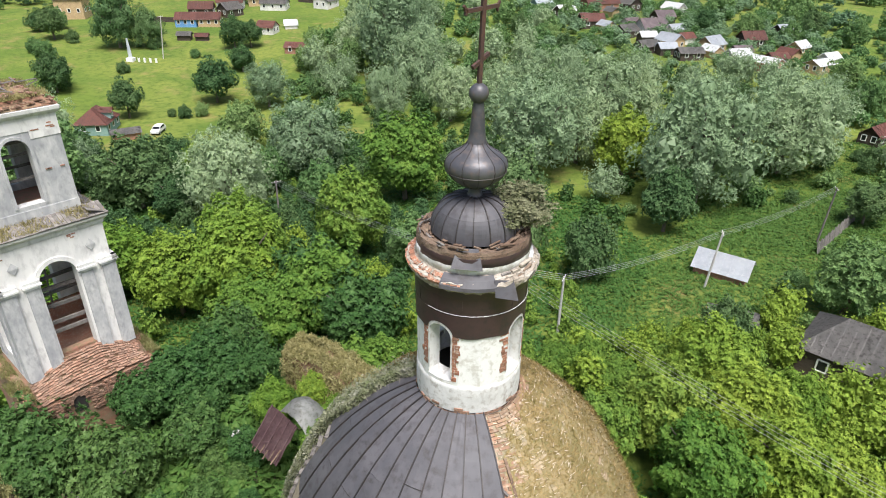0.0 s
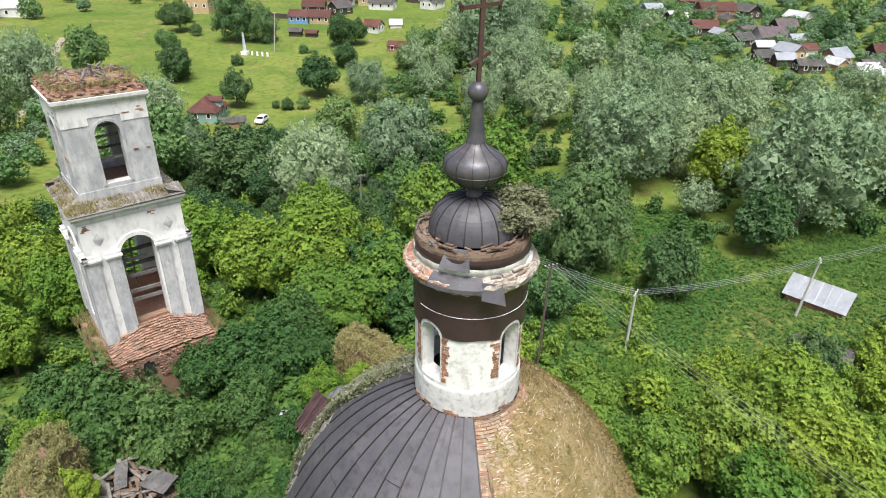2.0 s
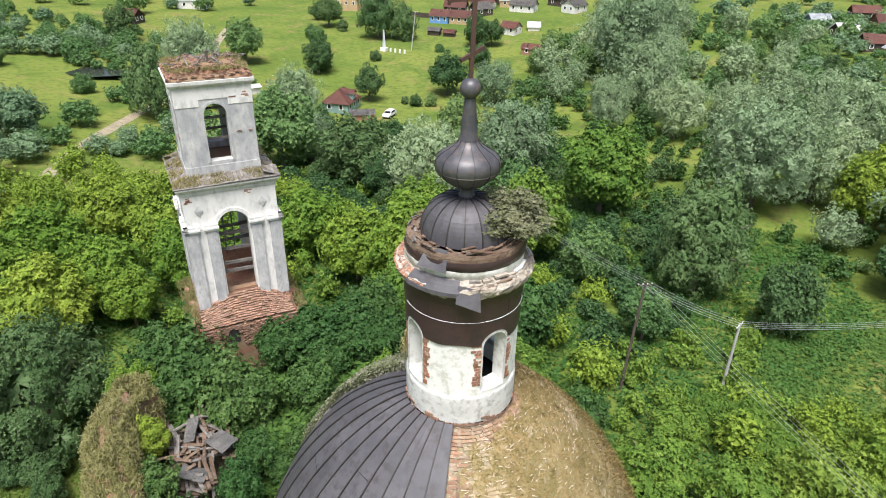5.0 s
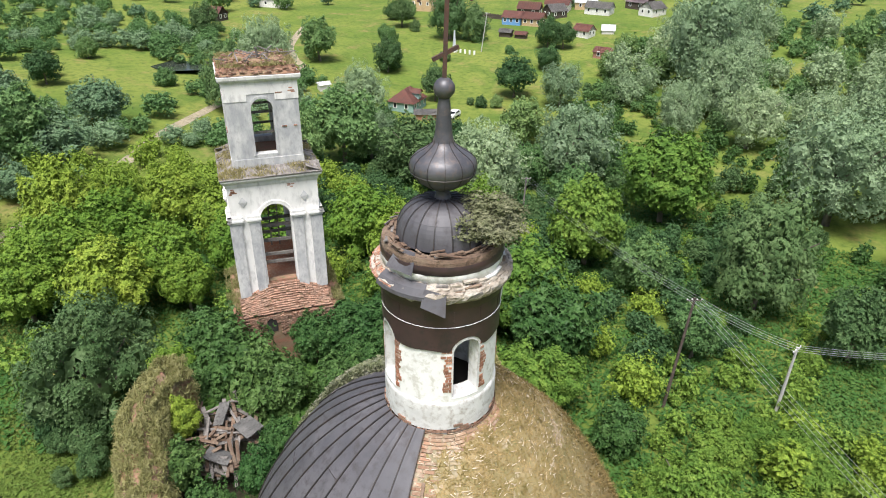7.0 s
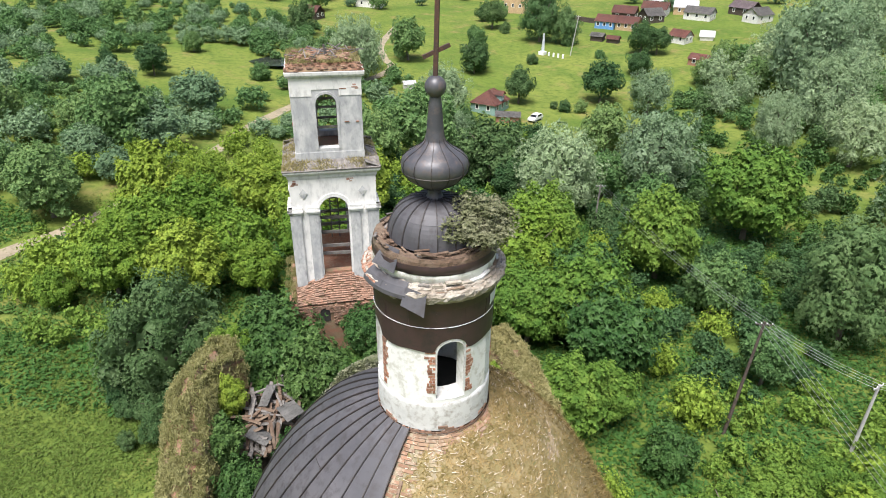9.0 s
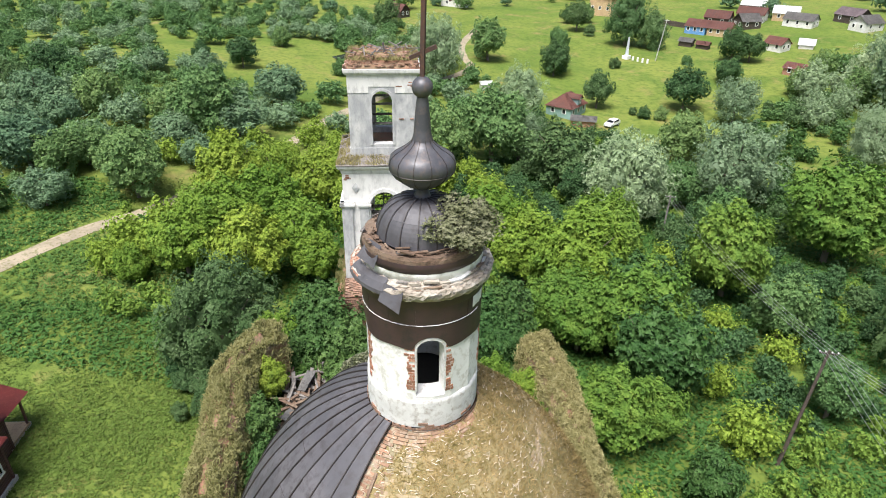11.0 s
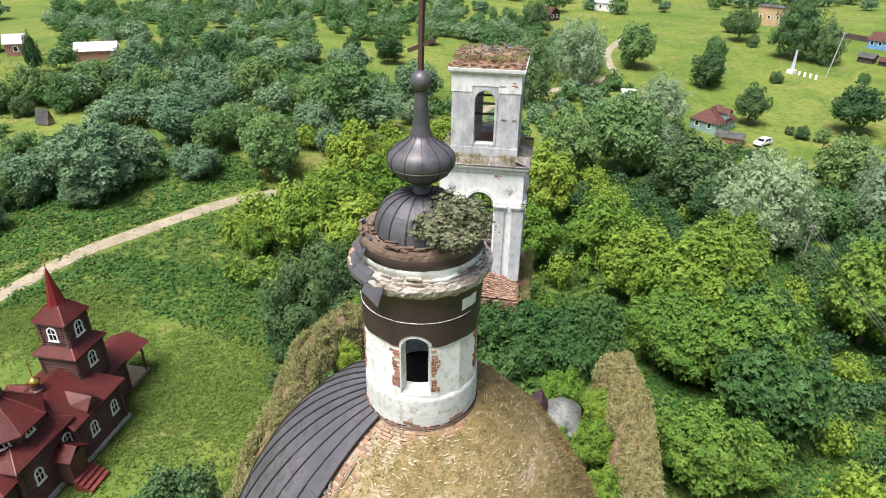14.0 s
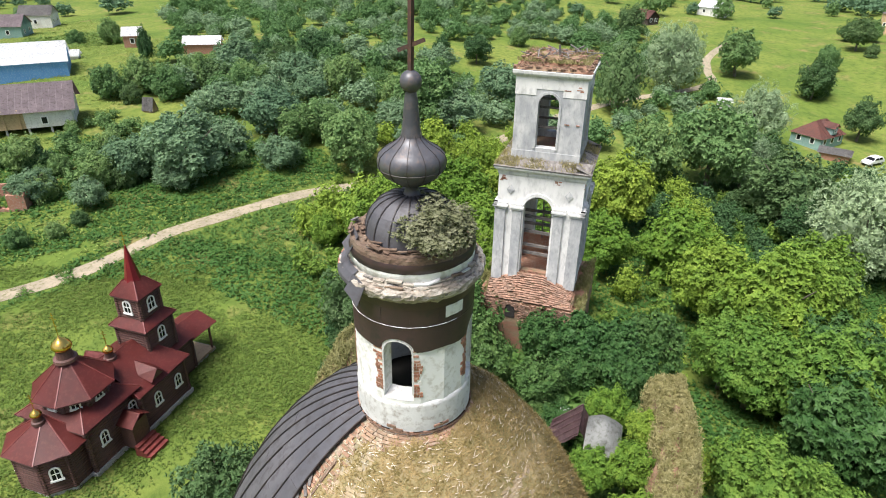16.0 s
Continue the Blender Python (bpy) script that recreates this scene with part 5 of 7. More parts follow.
ruin_wall("ruined_wall", [(-21.6, -8.6, 2.1), (-19.6, -10.2, 2.2), (-16.0, -10.4, 2.2), (-10, -9.8, 2.2), (-6.0, -9.3, 2.2)], -0.5, 10.7, "ruined brick nave wall topped with dry grass", 2, 0.8)
heap = root("rubble_heap", church_frame(), "heap of rubble and earth filling the ruined nave", "rubble", kind="structure")
bm = bmesh.new()
gx, gy = 30, 22
grid = [[bm.verts.new((-26 + 22 * i / gx, -9.6 + 17.6 * j / gy, 5.2 + 1.6 * noise.noise((i * 0.25, j * 0.25, 2.0)) + 1.5 * math.exp(-((i - 8) ** 2) / 60))) for j in range(gy + 1)] for i in range(gx + 1)]
for i in range(gx):
    for j in range(gy):
        bm.faces.new((grid[i][j], grid[i + 1][j], grid[i + 1][j + 1], grid[i][j + 1]))
part("earth", bm, material("rubble_earth", (0.050, 0.040, 0.026), (0.045, 0.060, 0.018), (0.11, 0.082, 0.055), coarse=0.4, fine=3.0, rough=0.95, bump=0.9), heap, "earth and brick rubble", True)
g_nave = np.random.default_rng(88)
nave_spots = []
for _k in range(9000):
    i, j = g_nave.uniform(0, gx), g_nave.uniform(0, gy)
    if -20.8 < -26 + 22 * i / gx < -14.8 and -8.4 < -9.6 + 17.6 * j / gy < -4.0:
        continue
    nave_spots.append((-26 + 22 * i / gx, -9.6 + 17.6 * j / gy, 5.2 + 1.6 * noise.noise((i * 0.25, j * 0.25, 2.0)) + 1.5 * math.exp(-((i - 8) ** 2) / 60)))
nave_weeds = new("nave_weeds", mesh_quads("nave_weeds", scatter_leaves(nave_spots, 0.42, 1.0, 0.34, g_nave), NETTLES, 3))
nave_weeds.matrix_basis = church_frame()
tagged(nave_weeds, "green weeds over the rubble of the nave", "weeds", kind="stuff")
GREYFELT = material("weathered_grey_sheet", (0.085, 0.083, 0.080), (0.135, 0.130, 0.124), (0.045, 0.042, 0.038), coarse=0.9, fine=6.0, rough=0.9, bump=0.4)
for i in range(90):  # collapsed grey roof boards
    g = random.Random(50 + i)
    x, y = g.uniform(-20.5, -15.2), g.uniform(-8.2, -4.4)
    m = church_frame(x, y, 7.4 + g.uniform(0, 0.9)) @ pose(0, 0, 0, g.uniform(-30, 30), g.uniform(-26, 26), g.choice((-10, 0, 8, 95, 60)) + g.uniform(-9, 9))
    bm = boxed(-g.uniform(0.5, 1.3), g.uniform(0.5, 1.3), -g.uniform(0.05, 0.13), g.uniform(0.05, 0.13), -0.03, 0.03)
    me = bpy.data.meshes.new("fallen_board")
    bm.to_mesh(me)
    bm.free()
    ob = new("fallen_board", finish(me, GREYWOOD if g.random() < 0.5 else ROTWOOD))
    ob.matrix_basis = m
    tagged(ob, "grey weathered roof board fallen into the nave", "board", "fallen roof boards")
for i, (x, y, z, l, w, a, b, c) in enumerate(((-17.6, -5.2, 8.5, 1.1, 0.55, 14, -18, 20), (-16.0, -6.9, 8.3, 0.7, 0.6, -14, 16, 65), (-19.2, -6.6, 8.5, 0.8, 0.35, 22, 12, -20))):
    bm = boxed(-l, l, -w, w, -0.02, 0.02)
    bmesh.ops.subdivide_edges(bm, edges=bm.edges[:], cuts=4, use_grid_fill=True)
    for v in bm.verts:
        v.co.z += 0.16 * noise.noise((v.co.x * 1.1 + i * 5, v.co.y * 1.1, 1.0))
        v.co.x += 0.12 * noise.noise((v.co.y * 2.0, i * 3.0, 2.0))
    me = bpy.data.meshes.new("fallen_roof_sheet")
    bm.to_mesh(me)
    bm.free()
    ob = new("fallen_roof_sheet", finish(me, GREYFELT))
    ob.matrix_basis = church_frame(x, y, z) @ pose(0, 0, 0, a, b, c)
    tagged(ob, "grey weathered roof sheet fallen into the nave", "roof sheet", "fallen roof sheets")
MAROON = material("faded_maroon_sheet", (0.10, 0.055, 0.058), (0.13, 0.08, 0.08), (0.07, 0.04, 0.04), coarse=1.2, fine=6.0, rough=0.6, bump=0.15)
SILVERDULL = material("dull_grey_sheet", (0.26, 0.265, 0.25), (0.33, 0.335, 0.32), (0.16, 0.16, 0.14), coarse=1.0, fine=5.0, rough=0.6, metal=0.2, bump=0.2)
wreck = root("collapsed_roof_piece", church_frame(-14.9, 3.2, 9.5) @ Matrix.Diagonal((0.88, 0.88, 0.88, 1)), "collapsed rusty maroon roof piece with bulging grey sheet iron", "roof")


def bent_sheet(u0, u1, v0, v1, height, n=8):
    """A dented sheet of roof iron over a patch of the wreck's own axes."""
    bm = bmesh.new()
    g = [[bm.verts.new((u0 + (u1 - u0) * i / n, v0 + (v1 - v0) * j / n, height(i / n, j / n) + 0.14 * noise.noise((i * 0.6, j * 0.6, u0)) + 0.05 * noise.noise((i * 1.9, j * 1.7, u0)))) for j in range(n + 1)] for i in range(n + 1)]
    for i in range(n):
        for j in range(n):
            bm.faces.new((g[i][j], g[i + 1][j], g[i + 1][j + 1], g[i][j + 1]))
    bmesh.ops.solidify(bm, geom=bm.faces[:], thickness=0.02)
    return bm


part("roof_slope", bent_sheet(-1.7, 0.9, -1.3, 0.5, lambda a, b: -0.5 + 1.9 * b - 0.25 * a), MAROON, wreck, "torn faded maroon sheet")
part("roof_slope", bent_sheet(-1.6, 0.4, 0.5, 1.1, lambda a, b: 1.4 - 1.1 * b - 0.25 * a), MAROON, wreck)
part("bulging_sheet", bent_sheet(-1.5, 1.1, 0.9, 3.0, lambda a, b: 0.2 + 1.35 * math.sin(math.pi * min(1, 0.12 + 0.88 * a)) ** 0.6 * math.sin(math.pi * min(1, 0.15 + 0.8 * b)) ** 0.6, 12), SILVERDULL, wreck, "dull grey bulging sheet", True)
for j in range(6):
    bm = bmesh.new()
    beam(bm, (-1.5 + j * 0.42, -1.35 - 0.12 * (j % 2), -0.75 + 0.06 * (j % 3)), (-1.4 + j * 0.4, 0.4, 1.05 - 0.08 * j), 0.08)
    part("rafter", bm, ROTWOOD, wreck)
for j in range(5):
    bm = bmesh.new()
    x = -1.6 + j * 0.58
    beam(bm, (x, -1.3, -0.44 - 0.25 * j / 5), (x + 0.05, 0.5, 1.46 - 0.25 * j / 5), 0.05, 0.05)
    part("sheet_seam", bm, MAROON, wreck)
bm = bmesh.new()
bmesh.ops.create_cone(bm, cap_ends=False, segments=12, radius1=0.24, radius2=0.2, depth=1.9, matrix=pose(0.6, 3.6, -0.2, 80, 0, 60))
part("flue_pipe", bm, TIN, wreck, "dark bent sheet-iron pipe")
bm = bmesh.new()
bmesh.ops.create_icosphere(bm, subdivisions=3, radius=0.55)
for v in bm.verts:
    v.co *= 1 + 0.3 * noise.noise(v.co * 2.2)
me = bpy.data.meshes.new("fallen_stone")
bm.to_mesh(me)
bm.free()
ob = new("fallen_stone", finish(me, STAINED))
ob.matrix_basis = church_frame(-19.0, 2.5, 7.4) @ Matrix.Diagonal((0.75, 0.75, 0.75, 1))
tagged(ob, "pale lump of fallen plastered masonry", "stone")

# plants on and in the ruin
def shrub(name, place, r, mat, label, seed, leaves=5200, leaf=0.07, flat=0.8):
    ob = root(name, Matrix.Translation(place), label, "shrub")
    v = crown_corners(seed, 50, leaves // 6, 6, leaf * 1.8 / r, 0.3, flat, ragged=0.2) * r
    p = new("foliage", mesh_quads("foliage", v, mat, 3))
    p.parent = ob
    q = new("stem", trunk_mesh(seed, 0.9, 8, "stem"))
    q.parent = ob
    q.matrix_basis = Matrix.Diagonal((r * 0.8, r * 0.8, r, 1))
    return ob


shrub("drum_shrub", (0.98, 0.22, 28.72), 0.88, SHRUBLEAF, "dusty grey-green shrub growing out of the cupola rim", 3, 11000, 0.034, 0.70)
NAVE_TREES = [(-25.4, -6.2, 8.6, 3.2), (-20.8, -3.8, 8.9, 2.8), (-24.9, -0.2, 8.9, 1.9), (-24.4, -2.9, 6.9, 1.3), (-25.6, 4.9, 9.2, 1.7), (-25.2, 2.6, 8.9, 2.6), (-23.8, 5.2, 8.6, 2.3), (-26.6, 7.4, 8.6, 2.5), (-22.4, 6.6, 8.9, 1.8), (-18.6, 5.0, 9.0, 1.6), (-20.2, 0.6, 8.7, 1.8), (-13.4, 4.6, 9.4, 1.3),
              (-24.5, -9.3, 8.8, 1.7), (-18.7, -8.7, 9.4, 1.3), (-15.0, -8.9, 9.5, 1.4), (-16.0, -3.6, 8.6, 1.3), (-13.7, -4.9, 9.0, 1.4), (-17.1, 7.0, 9.6, 1.1), (-14.0, 6.4, 9.6, 1.4), (-22.6, 2.6, 7.8, 1.9), (-11.2, -7.4, 9.6, 1.5), (-8.6, -6.8, 9.8, 1.2), (-10.4, 6.6, 9.9, 1.4), (-22.6, -8.0, 7.6, 2.0), (-26.0, -9.5, 6.0, 2.6), (-17.6, 2.4, 7.8, 1.2), (-16.6, -1.0, 7.5, 1.1), (-13.2, -1.6, 8.0, 0.9), (-18.4, 0.6, 7.4, 0.9), (-15.4, -2.6, 7.6, 0.9), (-19.6, 1.9, 7.6, 0.9), (-14.4, 0.4, 7.6, 0.8), (-16.8, 1.2, 7.3, 0.7)]
for i, (x, y, z, r) in enumerate(NAVE_TREES):
    w = church_frame() @ Vector((x, y, 0))
    up = 1.05 * r + (1.2 if r > 2.5 else 0.2)
    tree("boxelder" if i in (9, 11, 12, 13, 17, 18, 22) else "ruin", w.x, w.y, r, i, z - up - terrain(w.x, w.y), "young trees growing in the ruined nave")


def dome_grass(count, seed):
    """Dry grass on the bare brick side of the dome, thickest and longest on the far lower side."""
    g = np.random.default_rng(seed)
    arr = []
    while len(arr) < count * 3:
        s, a = g.uniform(0.155, 0.98), g.uniform(SEAM + 0.1, radians(165))
        m = mat_height(a, s)
        if g.uniform(-0.03, 0.09) > m:
            continue
        n = np.array(dome_normal(a, s))
        c = np.array(dome_point(a, s, max(m, 0.0)))
        side = np.array([-math.sin(a), math.cos(a), 0])
        down = np.cross(side, n)
        way = side * g.normal(0, 0.6) - down * g.normal(0.25, 0.5)
        long_ = 1.0 + 1.7 * max(0.0, 1 - abs(a - radians(45)) / radians(80)) * min(1.0, max(0.0, (s - 0.35) / 0.25))
        h = g.uniform(0.05, 0.16) * long_
        t = np.cross(n, way / (np.linalg.norm(way) + 1e-6)) * g.uniform(0.008, 0.014)
        tip = c + n * h * g.uniform(0.15, 0.7) + way * h
        arr += [c - t, c + t, tip]
    ob = new("dome_grass", mesh_quads("dome_grass", np.array(arr), DOMEGRASS, 3))
    return tagged(ob, "dry yellow grass and moss growing on the dome", "grass", kind="stuff")


def dead_stalks(count, seed):
    """Bleached stalks and chips of mortar lying on the vault."""
    g = np.random.default_rng(seed)
    arr = []
    for i in range(count):
        s, a = g.uniform(0.17, 0.95), g.uniform(SEAM + 0.04, radians(120))
        n = np.array(dome_normal(a, s))
        c = np.array(dome_point(a, s, 0.045 + max(0.0, mat_height(a, s))))
        side = np.array([-math.sin(a), math.cos(a), 0])
        down = np.cross(side, n)
        w = g.normal(0, 0.5)
        d = side * math.cos(w) + down * math.sin(w)
        e = np.cross(n, d)
        l, k = g.uniform(0.03, 0.095), g.uniform(0.007, 0.013)
        arr += [c - d * l - e * k, c + d * l + n * 0.01, c - d * l + e * k]
    ob = new("dead_stalks", mesh_quads("dead_stalks", np.array(arr), material("bleached_straw", (0.50, 0.43, 0.33), (0.40, 0.33, 0.24), None, coarse=3.0, rough=0.9, bump=0.0), 3))
    return tagged(ob, "bleached dead stalks lying on the brick dome", "grass", kind="stuff")


dead_stalks(1700, 9)
dome_grass(70000, 4)


def edge_weeds(count, seed):
    """Pale creeping weeds along the torn edge of the tin."""
    g = np.random.default_rng(seed)
    arr = []
    for i in range(count):
        s = g.uniform(0.16, 0.85)
        a = TIN_END - abs(g.normal(0, 0.17)) + 0.03 + (0.04 * math.sin(s * 23))
        c = np.array(dome_point(a, s, g.uniform(0.02, 0.36)))
        n = np.array(dome_normal(a, s)) + g.normal(0, 0.6, 3)
        d = np.cross(n, g.normal(0, 1, 3))
        d /= np.linalg.norm(d)
        e = np.cross(n / np.linalg.norm(n), d)
        k = g.uniform(0.025, 0.06)
        arr += [c - d * k - e * k * 0.5, c - d * k + e * k * 0.5, c + d * k]
    ob = new("edge_weeds", mesh_quads("edge_weeds", np.array(arr), EDGEPLANT, 3))
    return tagged(ob, "pale weeds creeping along the torn roof edge", "plants", kind="stuff")


edge_weeds(19000, 6)
for c8 in bare:
    ob = new("brick", mesh_of("brick", [tuple(v) for v in c8], BRICK_FACES, DOMEBRICK_ONE))
    ob.parent = church


# ---- the bell tower ----
tower = root("bell_tower", church_frame(-30.75, -1.5, -0.33) @ Matrix.Diagonal((1, 1, 1.03, 1)), "ruined white bell tower with two open tiers, brick base", "tower")


def plane_wall(side, half, thick):
    """Surfaces of one of the four walls of a square tier; side 0 looks to the dome."""
    def turn(x, y, z):
        a = side * math.pi / 2
        return (x * math.cos(a) - y * math.sin(a), x * math.sin(a) + y * math.cos(a), z)
    return (lambda s, z, o=0.0: turn(half + o, s, z)), (lambda s, z: turn(half - thick, s, z))


# brick base
bm = bmesh.new()
box(bm, -3.5, 3.5, -3.6, 3.9, -0.5, 10.0)
bmesh.ops.subdivide_edges(bm, edges=bm.edges[:], cuts=9, use_grid_fill=True)
for v in bm.verts:
    d = noise.noise(v.co * 0.8) * 0.22
    v.co += Vector((d, noise.noise(v.co * 0.8 + Vector((5, 5, 5))) * 0.22, d * 0.5 if v.co.z > 9 else 0))
base = part("base", bm, BRICKS_PLAIN, tower, "crumbling red brick base")
# sloping broken masonry in front of the lower tier
bm = bmesh.new()
m = 14


def ledge_z(x, y):
    """The broken slope: highest under the opening, falling to the corners and outwards."""
    f = min(1.0, max(0.0, (x - 2.85) / 1.3))
    return (11.72 - 0.42 * max(0.0, abs(y + 0.05) - 0.9)) * (1 - f) + 9.95 * f


grid = [[bm.verts.new((2.6 + 1.45 * i / 6, -3.15 + 6.3 * j / m, ledge_z(2.6 + 1.45 * i / 6, -3.15 + 6.3 * j / m) - 0.05 + 0.10 * noise.noise((i * 0.9, j * 0.9, 4)))) for j in range(m + 1)] for i in range(7)]
for i in range(6):
    for j in range(m):
        bm.faces.new((grid[i][j], grid[i + 1][j], grid[i + 1][j + 1], grid[i][j + 1]))
bmesh.ops.solidify(bm, geom=bm.faces[:], thickness=0.6)
ledge = part("broken_ledge", bm, BRICKS_PLAIN, tower, "sloping ledge of broken brick")
g = random.Random(8)
for row in range(13):  # worn courses of the broken masonry
    x = 2.93 + row * 0.095
    y = -3.08 + (row % 2) * 0.14
    while y < 2.85:
        w = g.choice((0.14, 0.26, 0.27))
        if g.random() < 0.90:
            tilt = math.atan2(ledge_z(x, y) - ledge_z(x + 0.1, y), 0.1) * 0.45
            mm = Matrix.Translation((x + g.uniform(-0.03, 0.03), y + w / 2, ledge_z(x, y + w / 2) + g.uniform(-0.03, 0.01))) @ pose(0, 0, 0, math.degrees(math.atan2(ledge_z(x, y + 0.2) - ledge_z(x, y), 0.2)) + g.uniform(-4, 4), math.degrees(tilt) + g.uniform(-5, 5), g.uniform(-5, 5))
            part("brick", boxed(-0.08, 0.08, -w / 2 + 0.005, w / 2 - 0.005, -0.045, 0.022, mm), WEATHERED, ledge)
        y += w
for row in range(16):  # courses of the face under the ledge
    y = -3.25 + (row % 2) * 0.13
    while y < 3.2:
        w = g.choice((0.13, 0.26, 0.26))
        if g.random() < 0.86 and not (abs(y + w / 2 + 1.25) < 0.62 and row > 2):
            part("brick", boxed(4.06, 4.19 + g.uniform(-0.03, 0.02), y + 0.006, y + w - 0.006, 9.72 - row * 0.1, 9.80 - row * 0.1), WEATHERED, ledge)
        y += w
# small arched hole under the ledge: dark block for its shade, rough brick surround
bm = boxed(3.2, 4.08, -3.3, 3.4, -0.5, 9.85)
bmesh.ops.subdivide_edges(bm, edges=bm.edges[:], cuts=11, use_grid_fill=True)
for v in bm.verts:
    v.co += Vector((noise.noise(v.co * 1.1) * 0.04 * (v.co.x > 4), noise.noise(v.co * 0.9 + Vector((3, 1, 2))) * 0.2, noise.noise(v.co * 1.3 + Vector((9, 1, 2))) * 0.12))
part("front_block", bm, BRICKS_PLAIN, base, "broken brickwork under the ledge")
bm = bmesh.new()
arch = [(-0.36, 8.55), (0.36, 8.55)] + [(0.36 * math.cos(k * math.pi / 8), 9.30 + 0.36 * math.sin(k * math.pi / 8)) for k in range(9)]
face = bm.faces.new([bm.verts.new((4.135, -1.25 + y, z)) for y, z in arch])
ext = bmesh.ops.extrude_face_region(bm, geom=[face])
bmesh.ops.translate(bm, verts=[v for v in ext["geom"] if isinstance(v, bmesh.types.BMVert)], vec=(-0.3, 0, 0))
part("arched_hole", bm, DARK, base, "dark arched block standing for the shade of an opening in the brick base")
for k in range(9):
    a = k * math.pi / 8
    part("brick", boxed(-0.05, 0.05, -0.06, 0.06, -0.12, 0.12, Matrix.Translation((4.15, -1.25 + 0.46 * math.cos(a), 9.30 + 0.46 * math.sin(a))) @ Matrix.Rotation(a - math.pi / 2, 4, "X")), WEATHERED, base)

# lower open tier
LOW, LOW0, LOW1 = 3.0, 10.2, 19.25
for side in range(4):
    f, r = plane_wall(side, LOW - 0.12, 0.75)
    bm = bmesh.new()
    arch_wall(bm, f, r, -LOW + 0.12, LOW - 0.12, LOW0, LOW1, [(0.0 if side else -0.05, 0.98, 11.5 if side == 0 else 11.4, 16.45)], 14)
    wall = part("tier_wall", bm, TOWERWHITE, tower, "white plaster wall with a tall arched opening")
    bm = bmesh.new()
    arch_trim(bm, f, 0.0 if side else -0.05, 0.99, 16.2, 16.45, 0.24, 0.09, 14)
    part("arch_moulding", bm, TOWERWHITE, wall)
    for k, (y0, y1) in enumerate(((-3.0, -2.28), (-1.78, -1.14), (1.06, 1.72), (2.24, 3.0))):
        bm = bmesh.new()
        z0 = LOW0 + 0.7
        vs = [bm.verts.new(f(y, z, o)) for o in (-0.05, 0.14) for y, z in ((y0, z0), (y1, z0), (y1, 16.5), (y0, 16.5))]
        for q in BRICK_FACES:
            bm.faces.new([vs[x] for x in q])
        p = part("pilaster", bm, GREYPLASTER, wall, "grey weathered pilaster")
        bm = bmesh.new()
        for o, za, zb in ((0.20, 16.35, 16.5), (0.28, 16.5, 16.62), (0.22, 16.62, 16.82)):
            vs = [bm.verts.new(f(y, z, w)) for w in (-0.05, o) for y, z in ((y0 - o + 0.12, za), (y1 + o - 0.12, za), (y1 + o - 0.12, zb), (y0 - o + 0.12, zb))]
            for q in BRICK_FACES:
                bm.faces.new([vs[x] for x in q])
        part("capital", bm, TOWERWHITE, p)
    for y in (-2.0, 1.95):  # diamond ornaments
        bm = bmesh.new()
        vs = [bm.verts.new(f(y + a, 17.75 + b, 0.05)) for a, b in ((-0.28, 0), (0, -0.36), (0.28, 0), (0, 0.36))]
        mid = bm.verts.new(f(y, 17.75, 0.09))
        for k in range(4):
            bm.faces.new((vs[k], vs[(k + 1) % 4], mid))
        part("diamond", bm, GREYPLASTER, wall)
    # bricks bared at the worn places
    gg = random.Random(60 + side)
    for i in range(18):
        y, z = gg.choice((-2.7, -2.55, 1.1)) + gg.uniform(-0.22, 0.12), gg.choice((18.45, 18.5, 12.1)) + gg.choice((-0.16, -0.08, 0, 0.08, 0.16))
        if abs(y) < 1.1 and z < 17:
            y = math.copysign(1.1, y)
        bm = bmesh.new()
        vs = [bm.verts.new(f(y + a, z + b, o)) for o in (-0.04, 0.015) for a, b in ((0, 0), (0.22, 0), (0.22, 0.065), (0, 0.065))]
        for q in BRICK_FACES:
            bm.faces.new([vs[x] for x in q])
        part("brick", bm, BRICK, wall)
part("inner_brick", boxed(-2.13, -2.05, -2.1, 2.1, 10.3, 12.6), BRICKS, tower, "bare red brick inside the tier")
part("sill_rubble", boxed(1.95, 2.95, -1.02, 0.92, 11.42, 11.60), BRICKS_PLAIN, tower, "broken brick sill of the arch")
part("inner_floor", boxed(-2.1, 2.1, -2.1, 2.1, 10.2, 10.5), BRICKS, tower, "brick rubble floor of the tier")
for z, dy in ((12.75, 0.0), (13.35, 0.2), (14.4, 0.5), (15.5, -0.4)):  # old floor beams seen through the arches
    for x in ((-2.0, 1.9) if z > 13.2 else (1.9,)):
        bm = bmesh.new()
        beam(bm, (x, -2.3, z + 0.05 * x), (x + 0.1, 2.3, z), 0.16, 0.2)
        part("floor_beam", bm, GREYWOOD, tower)
for y in (-0.25, 0.35):
    bm = bmesh.new()
    beam(bm, (-1.9, y, 12.2), (-0.7, y, 17.9), 0.09)
    part("ladder_rail", bm, GREYWOOD, tower)
for i in range(13):
    bm = bmesh.new()
    z = 12.6 + i * 0.4
    x = -1.9 + 1.2 * (z - 12.2) / 5.7
    beam(bm, (x, -0.25, z), (x, 0.35, z), 0.05)
    part("rung", bm, GREYWOOD, tower)


def square_ring(bm, rows_):
    """A square moulding from (half width, height) rows."""
    prev = None
    for h, z in rows_:
        ring = [bm.verts.new((a * h, b * h, z)) for a, b in ((-1, -1), (1, -1), (1, 1), (-1, 1))]
        if prev:
            for k in range(4):
                bm.faces.new((prev[k], prev[(k + 1) % 4], ring[(k + 1) % 4], ring[k]))
        prev = ring
    return bm


